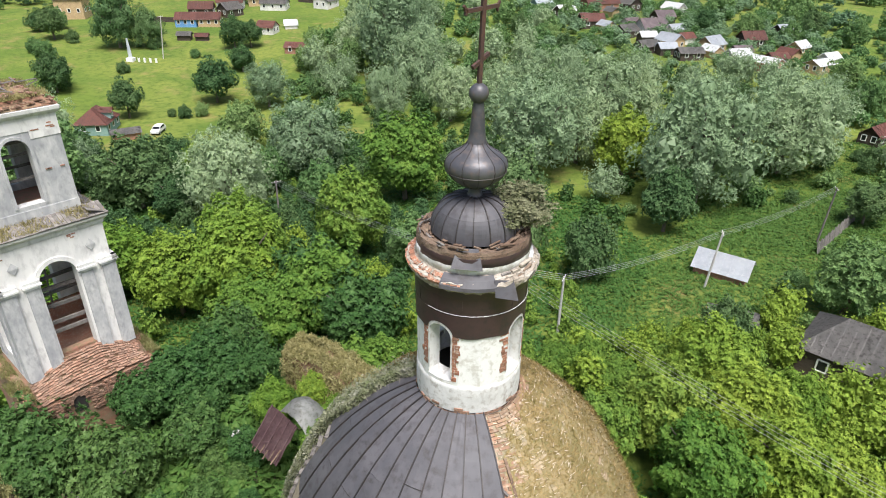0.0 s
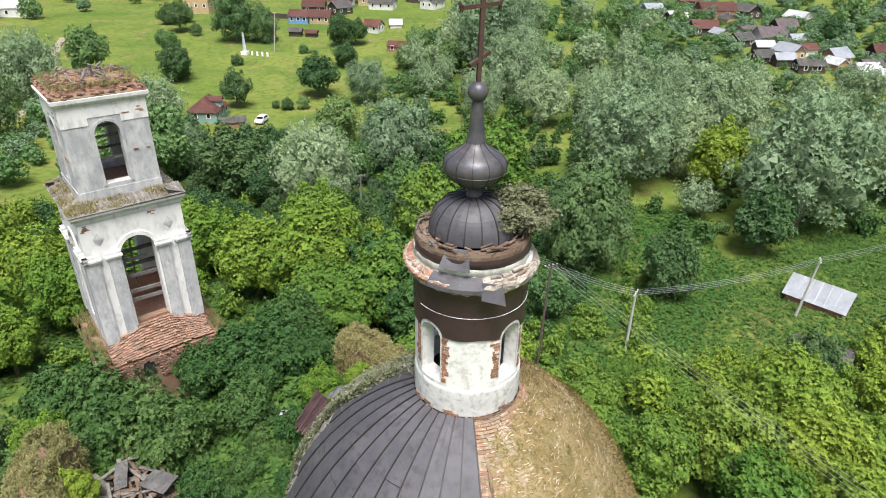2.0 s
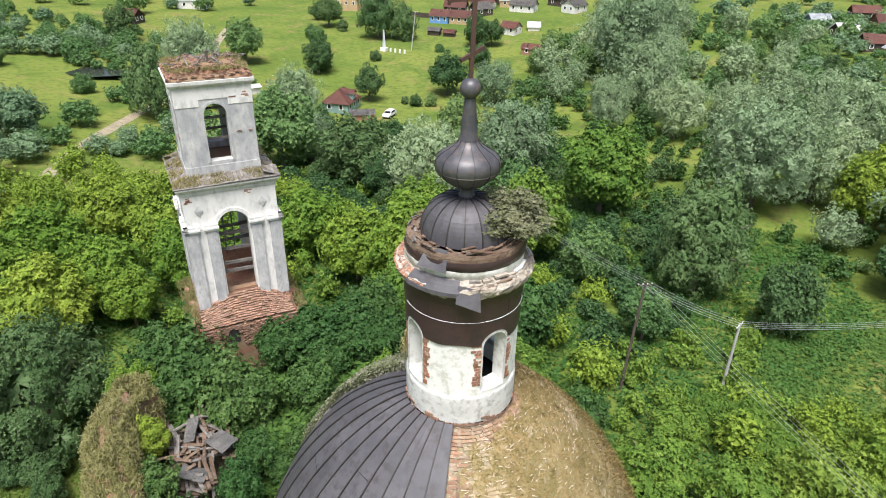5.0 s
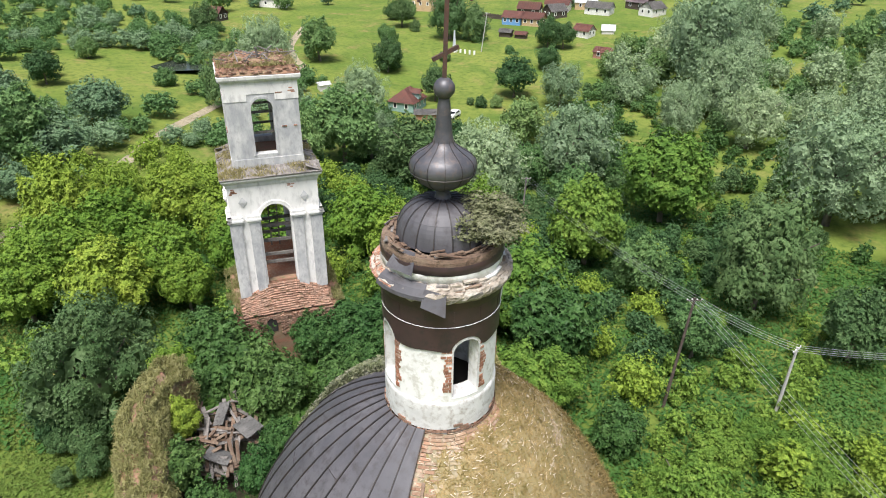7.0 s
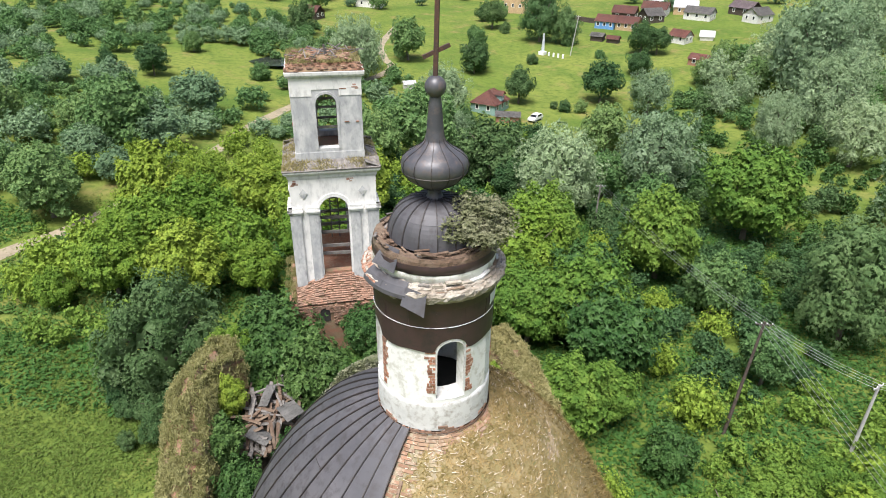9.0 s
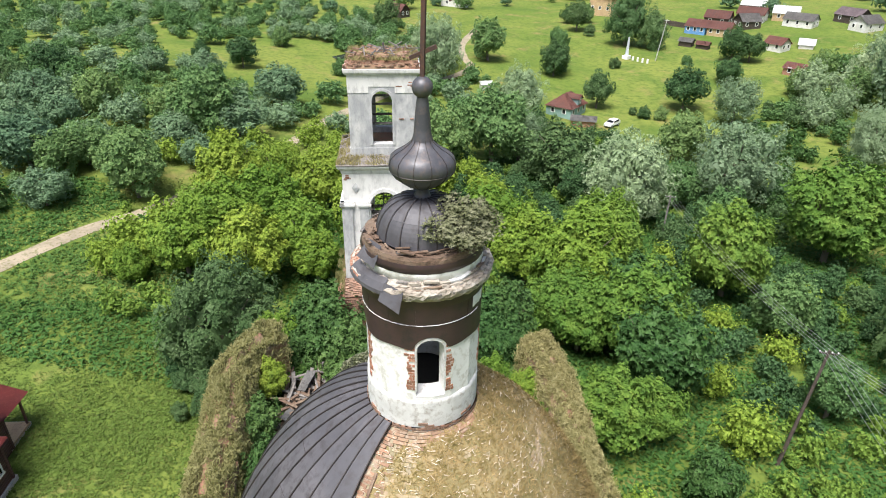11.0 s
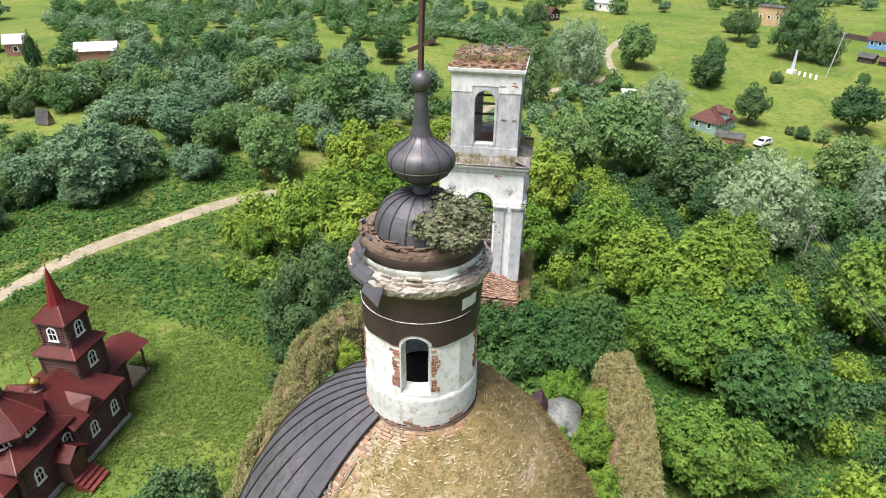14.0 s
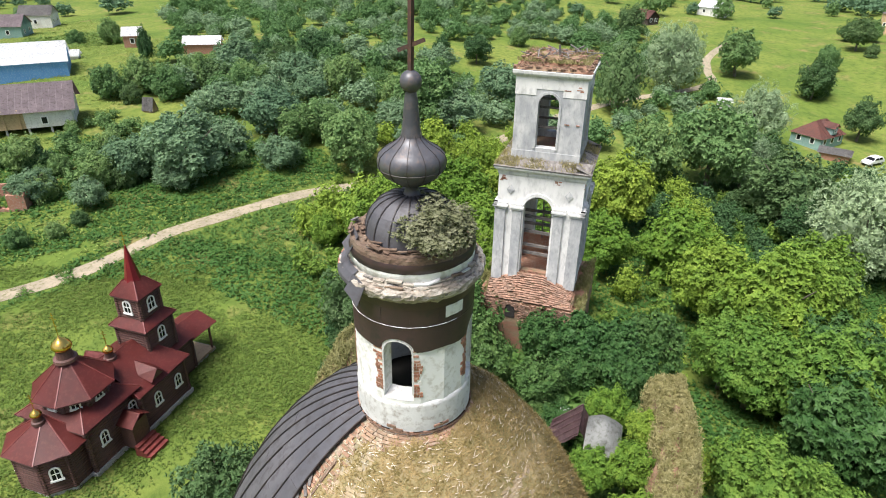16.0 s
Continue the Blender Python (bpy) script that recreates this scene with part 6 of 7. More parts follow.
part("lower_cornice", square_ring(bmesh.new(), [(2.9, 18.75), (2.95, 18.85), (2.97, 19.0), (3.08, 19.1), (3.18, 19.22), (3.2, 19.36), (3.1, 19.38)]), TOWERWHITE, tower, "moulded white cornice")
skirt = part("roof_skirt", square_ring(bmesh.new(), [(3.22, 19.34), (3.24, 19.40), (2.2, 19.80), (1.9, 19.80)]), GREYWOOD, tower, "grey shingled skirt roof")
for side in range(4):
    for j in range(30):
        gg = random.Random(side * 50 + j)
        y0 = -3.2 + j * 6.4 / 30
        if side == 0 and j < 13 or side == 3 and j > 12 or gg.random() < 0.08:
            continue
        a = side * math.pi / 2
        mm = Matrix.Rotation(a, 4, "Z") @ Matrix.Translation((2.73, 0, 19.60)) @ Matrix.Rotation(radians(21), 4, "Y")
        part("shingle", boxed(-0.54 + gg.uniform(-0.05, 0.03), 0.55, y0, y0 + 0.2, 0.0, 0.025 + gg.uniform(0, 0.02), mm), GREYWOOD, skirt)

UP, UP0, UP1 = 2.24, 19.6, 25.0
for side in range(4):
    f, r = plane_wall(side, UP, 0.6)
    bm = bmesh.new()
    arch_wall(bm, f, r, -UP, UP, UP0, UP1, [(-0.05, 0.66, 20.55, 23.35)], 14)
    wall = part("tier_wall", bm, GREYPLASTER, tower, "weathered grey plaster wall with an arched opening")
    bm = bmesh.new()
    arch_trim(bm, f, -0.05, 0.67, 20.5, 23.35, 0.15, 0.06, 14)
    part("arch_moulding", bm, GREYPLASTER, wall)
    for za, zb, o in ((19.6, 20.3, 0.035), (23.9, 25.0, 0.03)):
        bm = bmesh.new()
        y0, y1 = -UP - 0.02, UP + 0.02
        if za > 23:
            vs_ranges = ((y0, -0.9), (0.8, y1))
            box_rows = [(y0, y1, 24.3, zb)] + [(a, b, za, 24.3) for a, b in vs_ranges]
        else:
            box_rows = [(y0, y1, za, zb)]
        for ya, yb, z0, z1 in box_rows:
            vs = [bm.verts.new(f(y, z, w)) for w in (-0.03, o) for y, z in ((ya, z0), (yb, z0), (yb, z1), (ya, z1))]
            for q in BRICK_FACES:
                bm.faces.new([vs[x] for x in q])
        part("plaster_band", bm, TOWERWHITE if za > 23 else GREYPLASTER, wall, "plaster band")
    gg = random.Random(90 + side)
    for i in range(10):
        y, z = gg.choice((1.0, 1.7)) + gg.uniform(-0.16, 0.16), gg.choice((24.45, 22.2)) + gg.choice((-0.16, -0.08, 0, 0.08))
        if side != 3 and z < 24 and abs(y) < 0.95:
            continue
        if abs(y) < 1.0 and z < 24.1:
            continue
        bm = bmesh.new()
        vs = [bm.verts.new(f(y + a, z + b, o)) for o in (-0.04, 0.045) for a, b in ((0, 0), (0.22, 0), (0.22, 0.06), (0, 0.06))]
        for q in BRICK_FACES:
            bm.faces.new([vs[x] for x in q])
        part("brick", bm, BRICK, wall)
for z in (21.6, 22.9):
    for x in (-1.2, 1.1):
        bm = bmesh.new()
        beam(bm, (x, -1.55, z), (x, 1.55, z + 0.05), 0.13)
        part("floor_beam", bm, GREYWOOD, tower)
part("inner_brick", boxed(-1.55, 1.5, -1.5, 1.5, 19.6, 20.2), BRICKS_PLAIN, tower, "bare brick and rubble inside the tier")
part("upper_cornice", square_ring(bmesh.new(), [(2.24, 24.85), (2.28, 25.0), (2.40, 25.08), (2.47, 25.2), (2.49, 25.38), (2.2, 25.42), (0.2, 25.45)]), TOWERWHITE, tower, "moulded white cornice")
# broken brick top
bm = bmesh.new()
n = 18
grid = [[bm.verts.new((-2.42 + 4.84 * i / n, -2.42 + 4.84 * j / n, 25.43 + (0.55 + 0.3 * noise.noise((i * 0.4, j * 0.4, 3))) * min(1, min(i, n - i, j, n - j) / 3))) for j in range(n + 1)] for i in range(n + 1)]
for i in range(n):
    for j in range(n):
        bm.faces.new((grid[i][j], grid[i + 1][j], grid[i + 1][j + 1], grid[i][j + 1]))
top = part("broken_top", bm, BRICKS_PLAIN, tower, "broken brick top of the tower")
g = random.Random(12)
for i in range(280):
    edge = g.random() < 0.62
    if edge:
        k = g.randrange(4)
        s = g.uniform(-2.4, 2.4)
        d = g.uniform(2.12, 2.40)
        x, y = ((d, s), (-d, s), (s, d), (s, -d))[k]
        z, rz = 25.46 + g.choice((0.0, 0.085, 0.17, 0.255, 0.34)) * g.random() ** 0.4, (90 if k < 2 else 0)
    else:
        x, y, z, rz = g.uniform(-2.1, 2.1), g.uniform(-2.1, 2.1), 26.02 + g.uniform(-0.05, 0.12), g.uniform(0, 180)
    mm = Matrix.Translation((x, y, z)) @ pose(0, 0, 0, g.uniform(-9, 9), g.uniform(-9, 9), rz + g.uniform(-6, 6))
    part("brick", boxed(-0.125, 0.125, -0.06, 0.06, -0.036, 0.036, mm), WEATHERED, top)
for i in range(26):
    bm = bmesh.new()
    x, y, a = g.uniform(-1.9, 1.9), g.uniform(-1.9, 1.9), g.uniform(0, 6.28)
    l = g.uniform(0.4, 1.2)
    beam(bm, (x, y, 26.1), (x + l * math.cos(a), y + l * math.sin(a), 26.15 + g.uniform(-0.05, 0.3)), 0.07, 0.05)
    part("splintered_board", bm, GREYWOOD, top)
bm = bmesh.new()
beam(bm, (0.8, 0.2, 26.0), (0.9, 0.1, 26.75), 0.1)
part("splintered_board", bm, GREYWOOD, top)


def roof_weeds(name, place, half, inner, z_of, count, seed, label, mat=DRYGRASS, parent=None):
    g = np.random.default_rng(seed)
    arr = []
    while len(arr) < count * 3:
        x, y = g.uniform(-half, half, 2)
        if max(abs(x), abs(y)) < inner or noise.noise((x * 0.9, y * 0.9, seed)) + g.uniform(-0.3, 0.3) < 0.0:
            continue
        h = g.uniform(0.08, 0.3)
        a = g.uniform(0, 6.28)
        t = np.array([math.cos(a), math.sin(a), 0]) * 0.022
        c = np.array([x, y, z_of(x, y)])
        arr += [c - t, c + t, c + np.array([g.uniform(-0.15, 0.15), g.uniform(-0.15, 0.15), h])]
    ob = new(name, mesh_quads(name, np.array(arr), mat, 3))
    ob.parent = parent
    return tagged(ob, label, kind="stuff")


roof_weeds("ledge_grass", None, 3.2, 2.2, lambda x, y: 19.42 + (3.22 - max(abs(x), abs(y))) * 0.385, 4200, 31, "dry grass on the skirt roof", parent=tower)
roof_weeds("top_grass", None, 2.3, 0.0, lambda x, y: 25.9, 5000, 32, "dead grass and twigs on the tower top", parent=tower)
roof_weeds("base_grass", None, 4.0, 3.0, lambda x, y: 10.02, 9000, 33, "grass on the edge of the brick base", parent=tower)


# ---- the small log church ----
chapel = root("log_church", church_frame(0, 0, 0), "small brown log church with dark red roofs and gilded cupolas", "church")
CY = -30.0  # its axis on the old church's axes


def log_walls(name, plan, z0, z1, label=""):
    """Stacked round logs along a closed plan."""
    body = part(name, poly_prism(plan, z0 - 0.25, z1, 0.10), LOGS, chapel, label)
    n = int((z1 - z0) / 0.22)
    for (x0, y0), (x1, y1) in zip(plan, plan[1:] + plan[:1]):
        d = Vector((x1 - x0, y1 - y0, 0))
        if d.length < 0.5:
            continue
        d.normalize()
        me = None
        for k in range(n):
            bm = bmesh.new()
            e = 0.16
            a, b = Vector((x0, y0, 0)) - d * e, Vector((x1, y1, 0)) + d * e
            q = d.to_track_quat("Z", "Y").to_matrix().to_4x4()
            if me is None:
                r = bmesh.ops.create_cone(bm, cap_ends=True, segments=8, radius1=0.118, radius2=0.118, depth=(b - a).length)
                bmesh.ops.transform(bm, matrix=q, verts=r["verts"])
                me = bpy.data.meshes.new("log")
                bm.to_mesh(me)
                finish(me, LOGS, True)
            bm.free()
            ob = new("log", me)
            ob.parent = body
            ob.location = ((a + b) / 2) + Vector((0, 0, z0 + 0.11 + k * 0.22))
    return body


def poly_prism(plan, z0, z1, inset=0.0):
    bm = bmesh.new()
    cx, cy = sum(p[0] for p in plan) / len(plan), sum(p[1] for p in plan) / len(plan)
    pts = [(x + (cx - x) * inset * 0.3, y + (cy - y) * inset * 0.3) for x, y in plan]
    lo, hi = [bm.verts.new((x, y, z0)) for x, y in pts], [bm.verts.new((x, y, z1)) for x, y in pts]
    for k in range(len(pts)):
        bm.faces.new((lo[k], lo[(k + 1) % len(pts)], hi[(k + 1) % len(pts)], hi[k]))
    bm.faces.new(hi)
    bm.faces.new(lo[::-1])
    return bm


def slab(pts, thick=0.07):
    bm = bmesh.new()
    bm.faces.new([bm.verts.new(p) for p in pts])
    bmesh.ops.solidify(bm, geom=bm.faces[:], thickness=thick)
    return bm


def pyramid_roof(name, plan, z0, top, over=0.35, eave=0.0, parent=None, mat=REDROOF):
    """Roof slopes from a widened plan up to a point or a smaller outline (list of points)."""
    cx, cy = sum(p[0] for p in plan) / len(plan), sum(p[1] for p in plan) / len(plan)
    edge = []
    for x, y in plan:
        d = Vector((x - cx, y - cy))
        k = 1 + over / max(d.length, 0.1) * 1.2
        edge.append((cx + d.x * k, cy + d.y * k, z0 - eave))
    r = None
    n = len(plan)
    for k in range(n):
        a, b = edge[k], edge[(k + 1) % n]
        if isinstance(top[0], (int, float)):
            pts = [a, b, top]
        else:
            pts = [a, b, top[(k + 1) % n], top[k]]
        part(name, slab(pts), mat, parent or chapel)
    for k in range(n):  # ridge caps
        t = top if isinstance(top[0], (int, float)) else top[k]
        bm = bmesh.new()
        beam(bm, Vector(edge[k]) + Vector((0, 0, 0.02)), Vector(t) + Vector((0, 0, 0.02)), 0.07, 0.04)
        part("ridge_cap", bm, mat, parent or chapel)
    bm = bmesh.new()
    bm.faces.new([bm.verts.new((x, y, z - 0.09)) for x, y, z in edge])
    part("soffit", bm, LOGS, parent or chapel)


def rect(x0, x1, y0, y1):
    return [(x0, y0), (x1, y0), (x1, y1), (x0, y1)]


def octagon(cx, cy, r, turn=22.5):
    return [(cx + r * math.cos(radians(turn + 45 * k)), cy + r * math.sin(radians(turn + 45 * k))) for k in range(8)]


def chapel_window(x, y, z, nx, ny, w=0.5, h=1.02):
    """An arched window with a white surround on the wall whose outward way is (nx, ny)."""
    t = Vector((-ny, nx, 0))
    n = Vector((nx, ny, 0))
    o = Vector((x, y, z)) + n * 0.12

    def fn(s, zz, out=0.0):
        return o + t * s + n * out + Vector((0, 0, zz))
    bm = bmesh.new()
    arch_trim(bm, fn, 0, w / 2, 0.0, h - w / 2, 0.10, 0.08, 8)
    win = part("window_frame", bm, WHITE, chapel, "white arched window surround")
    bm = bmesh.new()
    for p, q in (((-w / 2 - 0.16, 0.0), (w / 2 + 0.16, 0.0)),):
        beam(bm, fn(p[0], p[1], 0.05), fn(q[0], q[1], 0.05), 0.13, 0.13)
    part("sill", bm, WHITE, win)
    bm = bmesh.new()
    bm.faces.new([bm.verts.new(fn(s, zz, 0.03)) for s, zz in arch_outline(0, w / 2, 0.0, h - w / 2, 8)])
    bmesh.ops.solidify(bm, geom=bm.faces[:], thickness=0.03)
    part("pane", bm, DARKGLASS, win)
    bm = bmesh.new()
    beam(bm, fn(0, 0, 0.05), fn(0, h - 0.05, 0.05), 0.045)
    beam(bm, fn(-w / 2, h * 0.55, 0.05), fn(w / 2, h * 0.55, 0.05), 0.045)
    part("glazing_bar", bm, WHITE, win)


def gilded_cupola(x, y, z, r, neck=0.5, neck_r=0.5):
    """A dark neck, a gold onion and a thin gold cross."""
    part("cupola_neck", lathe(bmesh.new(), [(neck_r * r * 2.4, z - 0.25), (neck_r * r * 2.3, z - 0.05), (neck_r * r * 1.7, z), (neck_r * r * 1.5, z + neck)], 16, cx=x, cy=y), LOGS, chapel)
    p = [(0.62, 0.0), (0.85, 0.12), (1.0, 0.42), (0.98, 0.62), (0.82, 0.92), (0.52, 1.2), (0.25, 1.42), (0.08, 1.65), (0.02, 1.8)]
    dome = part("gold_dome", lathe(bmesh.new(), [(a * r, z + neck + b * r) for a, b in p], 16, cx=x, cy=y), GOLD, chapel, "gilded onion dome", True)
    bm = bmesh.new()
    top = z + neck + 1.75 * r
    beam(bm, (x, y, top), (x, y, top + 2.2 * r + 0.35), 0.045)
    for k, l in ((0.75, 0.26), (0.9, 0.14), (0.42, 0.17)):
        beam(bm, (x, y - l, top + (2.2 * r + 0.35) * k), (x, y + l, top + (2.2 * r + 0.35) * k), 0.04)
    part("gold_cross", bm, GOLD, dome)
    return dome


# plinth
for plan in (rect(-20.2, -15.0, CY - 3.1, CY + 3.1), rect(-15.2, -10.6, CY - 2.7, CY + 2.7), rect(-25.4, -20.2, CY - 1.4, CY + 1.4)):
    part("plinth", poly_prism([(x * 1.0, y) for x, y in plan], -0.6, 0.35), CONCRETE, chapel, "pale concrete plinth")
# refectory, nave, apse, porch
ref = rect(-19.9, -15.2, CY - 2.9, CY + 2.9)
nave = rect(-15.2, -10.8, CY - 2.5, CY + 2.5)
apse = [(-10.9, CY - 2.2), (-9.4, CY - 2.2), (-8.2, CY - 1.0), (-8.2, CY + 1.0), (-9.4, CY + 2.2), (-10.9, CY + 2.2)]
log_walls("refectory_wall", ref, 0.35, 3.75, "dark brown log wall")
log_walls("nave_wall", nave, 0.35, 4.3, "dark brown log wall")
log_walls("apse_wall", apse, 0.35, 3.5, "dark brown log wall")
log_walls("vestibule_wall", rect(-22.6, -19.9, CY - 1.5, CY + 1.5), 0.35, 3.6, "dark brown log wall")
part("plinth", poly_prism(apse, -0.6, 0.35), CONCRETE, chapel)
# refectory roof with a ridge along the axis
pyramid_roof("roof_slope", ref, 3.8, [(-18.6, CY, 5.6), (-15.2, CY, 5.6), (-15.2, CY, 5.6), (-18.6, CY, 5.6)], 0.5, 0.15)
pyramid_roof("roof_slope", nave, 4.35, [(-13.9, CY - 1.2, 5.3), (-12.1, CY - 1.2, 5.3), (-12.1, CY + 1.2, 5.3), (-13.9, CY + 1.2, 5.3)], 0.5, 0.2)
pyramid_roof("roof_slope", apse, 3.55, (-10.3, CY, 5.15), 0.45, 0.12)
# dormer gable on the refectory's roof
for sgn in (-1, 1):
    yb, yt = CY + sgn * 3.3, CY + sgn * 1.5
    for s2 in (-1, 1):
        part("dormer_roof", slab([(-17.0, yb, 4.75), (-17.0 + s2 * 0.75, yb, 3.95), (-17.0 + s2 * 0.75, yt + sgn * 0.6, 4.35), (-17.0, yt - sgn * 0.2, 4.95)], 0.05), REDROOF, chapel)
    bm = bmesh.new()
    bm.faces.new([bm.verts.new(p) for p in ((-17.55, yb - sgn * 0.1, 4.0), (-16.45, yb - sgn * 0.1, 4.0), (-17.0, yb - sgn * 0.1, 4.65))])
    part("gable_board", bm, LOGS, chapel)
# octagon over the nave
oct_ = octagon(-13.0, CY, 2.0)
log_walls("octagon_wall", oct_, 4.75, 5.85, "low log octagon over the nave")
pyramid_roof("octagon_roof", octagon(-13.0, CY, 2.05), 5.9, (-13.0, CY, 8.1), 0.55, 0.15)
gilded_cupola(-13.0, CY, 7.95, 0.64, 0.55, 0.5)
gilded_cupola(-16.2, CY, 5.6, 0.38, 0.4)
gilded_cupola(-9.9, CY, 5.05, 0.36, 0.3)
# bell tower over the vestibule
TX = -19.9
log_walls("belfry_wall", rect(TX - 1.35, TX + 1.35, CY - 1.35, CY + 1.35), 3.7, 6.7, "square log belfry")
pyramid_roof("belfry_roof", rect(TX - 1.35, TX + 1.35, CY - 1.35, CY + 1.35), 6.75, [(TX - 1.0, CY - 1.0, 7.3), (TX + 1.0, CY - 1.0, 7.3), (TX + 1.0, CY + 1.0, 7.3), (TX - 1.0, CY + 1.0, 7.3)], 0.45, 0.1)
log_walls("belfry_upper_wall", rect(TX - 1.0, TX + 1.0, CY - 1.0, CY + 1.0), 7.2, 9.2, "upper belfry tier of logs")
pyramid_roof("belfry_top_roof", rect(TX - 1.0, TX + 1.0, CY - 1.0, CY + 1.0), 9.25, [(TX - 0.5, CY - 0.5, 10.2), (TX + 0.5, CY - 0.5, 10.2), (TX + 0.5, CY + 0.5, 10.2), (TX - 0.5, CY + 0.5, 10.2)], 0.35, 0.1)
sp = part("red_spire", lathe(bmesh.new(), [(0.62, 10.1), (0.56, 10.3), (0.05, 12.9), (0.0, 12.95)], 8, cx=TX, cy=CY), REDSPIRE, chapel, "crimson tent spire")
bm = bmesh.new()
beam(bm, (TX, CY, 12.8), (TX, CY, 14.1), 0.045)
for k, l in ((13.75, 0.26), (13.9, 0.15), (13.4, 0.18)):
    beam(bm, (TX, CY - l, k), (TX, CY + l, k), 0.04)
part("gold_cross", bm, GOLD, sp)
# porch
part("porch_floor", boxed(-25.3, -22.6, CY - 1.4, CY + 1.4, 0.2, 0.42), TANWALL, chapel, "light board porch floor")
for y in (-1.3, 1.3):
    part("porch_post", boxed(-25.2, -25.06, CY + y - 0.07, CY + y + 0.07, 0.4, 2.95), LOGS, chapel)
part("porch_roof", slab([(-25.7, CY - 1.8, 2.95), (-22.4, CY - 1.8, 3.1), (-22.4, CY, 3.9), (-25.7, CY, 3.75)]), REDROOF, chapel)
part("porch_roof", slab([(-25.7, CY + 1.8, 2.95), (-22.4, CY + 1.8, 3.1), (-22.4, CY, 3.9), (-25.7, CY, 3.75)]), REDROOF, chapel)
part("vestibule_roof", slab([(-22.8, CY + 1.9, 3.45), (-19.9, CY + 1.9, 3.45), (-19.9, CY, 4.3), (-22.8, CY, 4.3)]), REDROOF, chapel)
part("vestibule_roof", slab([(-22.8, CY - 1.9, 3.45), (-19.9, CY - 1.9, 3.45), (-19.9, CY, 4.3), (-22.8, CY, 4.3)]), REDROOF, chapel)
# side porch with steps
part("side_porch", boxed(-14.7, -13.3, CY + 2.5, CY + 3.7, 0.35, 2.5), LOGS, chapel, "small brown side porch")
for s2 in (-1, 1):
    part("side_porch_roof", slab([(-14.0, CY + 2.4, 3.2), (-14.0, CY + 4.0, 3.2), (-14.0 + s2 * 0.95, CY + 4.0, 2.5), (-14.0 + s2 * 0.95, CY + 2.4, 2.5)]), REDROOF, chapel)
for k in range(4):
    part("step", boxed(-14.9, -13.1, CY + 3.7 + k * 0.32, CY + 4.02 + k * 0.32, -0.3, 0.8 - k * 0.2), REDROOF, chapel, "dark red wooden step")
# windows
for x in (-18.9, -16.7):
    for s2 in (-1, 1):
        chapel_window(x, CY + s2 * 2.9, 1.6, 0, s2)
for x in (-12.0,):
    for s2 in (-1, 1):
        chapel_window(x, CY + s2 * 2.5, 1.9, 0, s2)
chapel_window(-15.0 + 0.3, CY + 2.5, 2.4, 0, 1, 0.55, 0.9)
chapel_window(-8.75, CY + 1.65, 1.5, 0.707, 0.707)
chapel_window(-8.75, CY - 1.65, 1.5, 0.707, -0.707)
for k in range(8):
    a = radians(45 * k)
    if k % 2 == 1 or k in (0, 2):
        chapel_window(-13.0 + 1.86 * math.cos(a), CY + 1.86 * math.sin(a), 4.95, math.cos(a), math.sin(a), 0.45, 0.72)
for nx, ny in ((1, 0), (0, 1), (-1, 0), (0, -1)):
    chapel_window(TX + nx * 1.35, CY + ny * 1.35, 5.1, nx, ny, 0.55, 1.05) if (nx, ny) != (1, 0) else None
    chapel_window(TX + nx * 1.0, CY + ny * 1.0, 7.7, nx, ny, 0.56, 1.05)


# ---- poles and wires ----
def pole(x, y, top, mat, label, lean=(0, 0), arm=1.2, way=0.0):
    z = terrain(x, y)
    ob = root("power_pole", Matrix.Translation((x, y, z)), label, "pole", "power poles")
    bm = bmesh.new()
    bm2 = bmesh.ops.create_cone(bm, cap_ends=True, segments=10, radius1=0.15, radius2=0.10, depth=top - z + 0.5)
    for v in bm.verts:
        f = (v.co.z + (top - z + 0.5) / 2) / (top - z + 0.5)
        v.co += Vector((lean[0] * f, lean[1] * f, (top - z - 0.5) / 2))
    part("post", bm, mat, ob)
    h = top - z
    c, s = math.cos(way), math.sin(way)
    bm = bmesh.new()
    beam(bm, (lean[0] - c * arm / 2, lean[1] - s * arm / 2, h - 0.25), (lean[0] + c * arm / 2, lean[1] + s * arm / 2, h - 0.25), 0.09)
    part("crossarm", bm, mat, ob)
    tips = []
    for k in (-0.5, -0.17, 0.17, 0.5):
        p = Vector((lean[0] + c * arm * k, lean[1] + s * arm * k, h - 0.08))
        part("insulator", lathe(bmesh.new(), [(0.02, h - 0.22), (0.045, h - 0.16), (0.05, h - 0.11), (0.02, h - 0.06)], 8, cx=p.x, cy=p.y), WHITE, ob)
        tips.append(Vector((x, y, z)) + p)
    return tips


def wire(a, b, sag):
    bm = bmesh.new()
    n, k = 22, 4
    rings = []
    for i in range(n + 1):
        t = i / n
        p = a.lerp(b, t) - Vector((0, 0, sag * 4 * t * (1 - t)))
        rings.append([bm.verts.new(p + Vector((0, math.cos(j * math.pi / 2), math.sin(j * math.pi / 2))) * 0.012) for j in range(k)])
    for r0, r1 in zip(rings, rings[1:]):
        for j in range(k):
            bm.faces.new((r0[j], r0[(j + 1) % k], r1[(j + 1) % k], r1[j]))
    me = bpy.data.meshes.new("overhead_wire")
    bm.to_mesh(me)
    bm.free()
    return tagged(new("overhead_wire", finish(me, WIRE)), "thin slack overhead power wire between poles", "wire", "overhead wires")


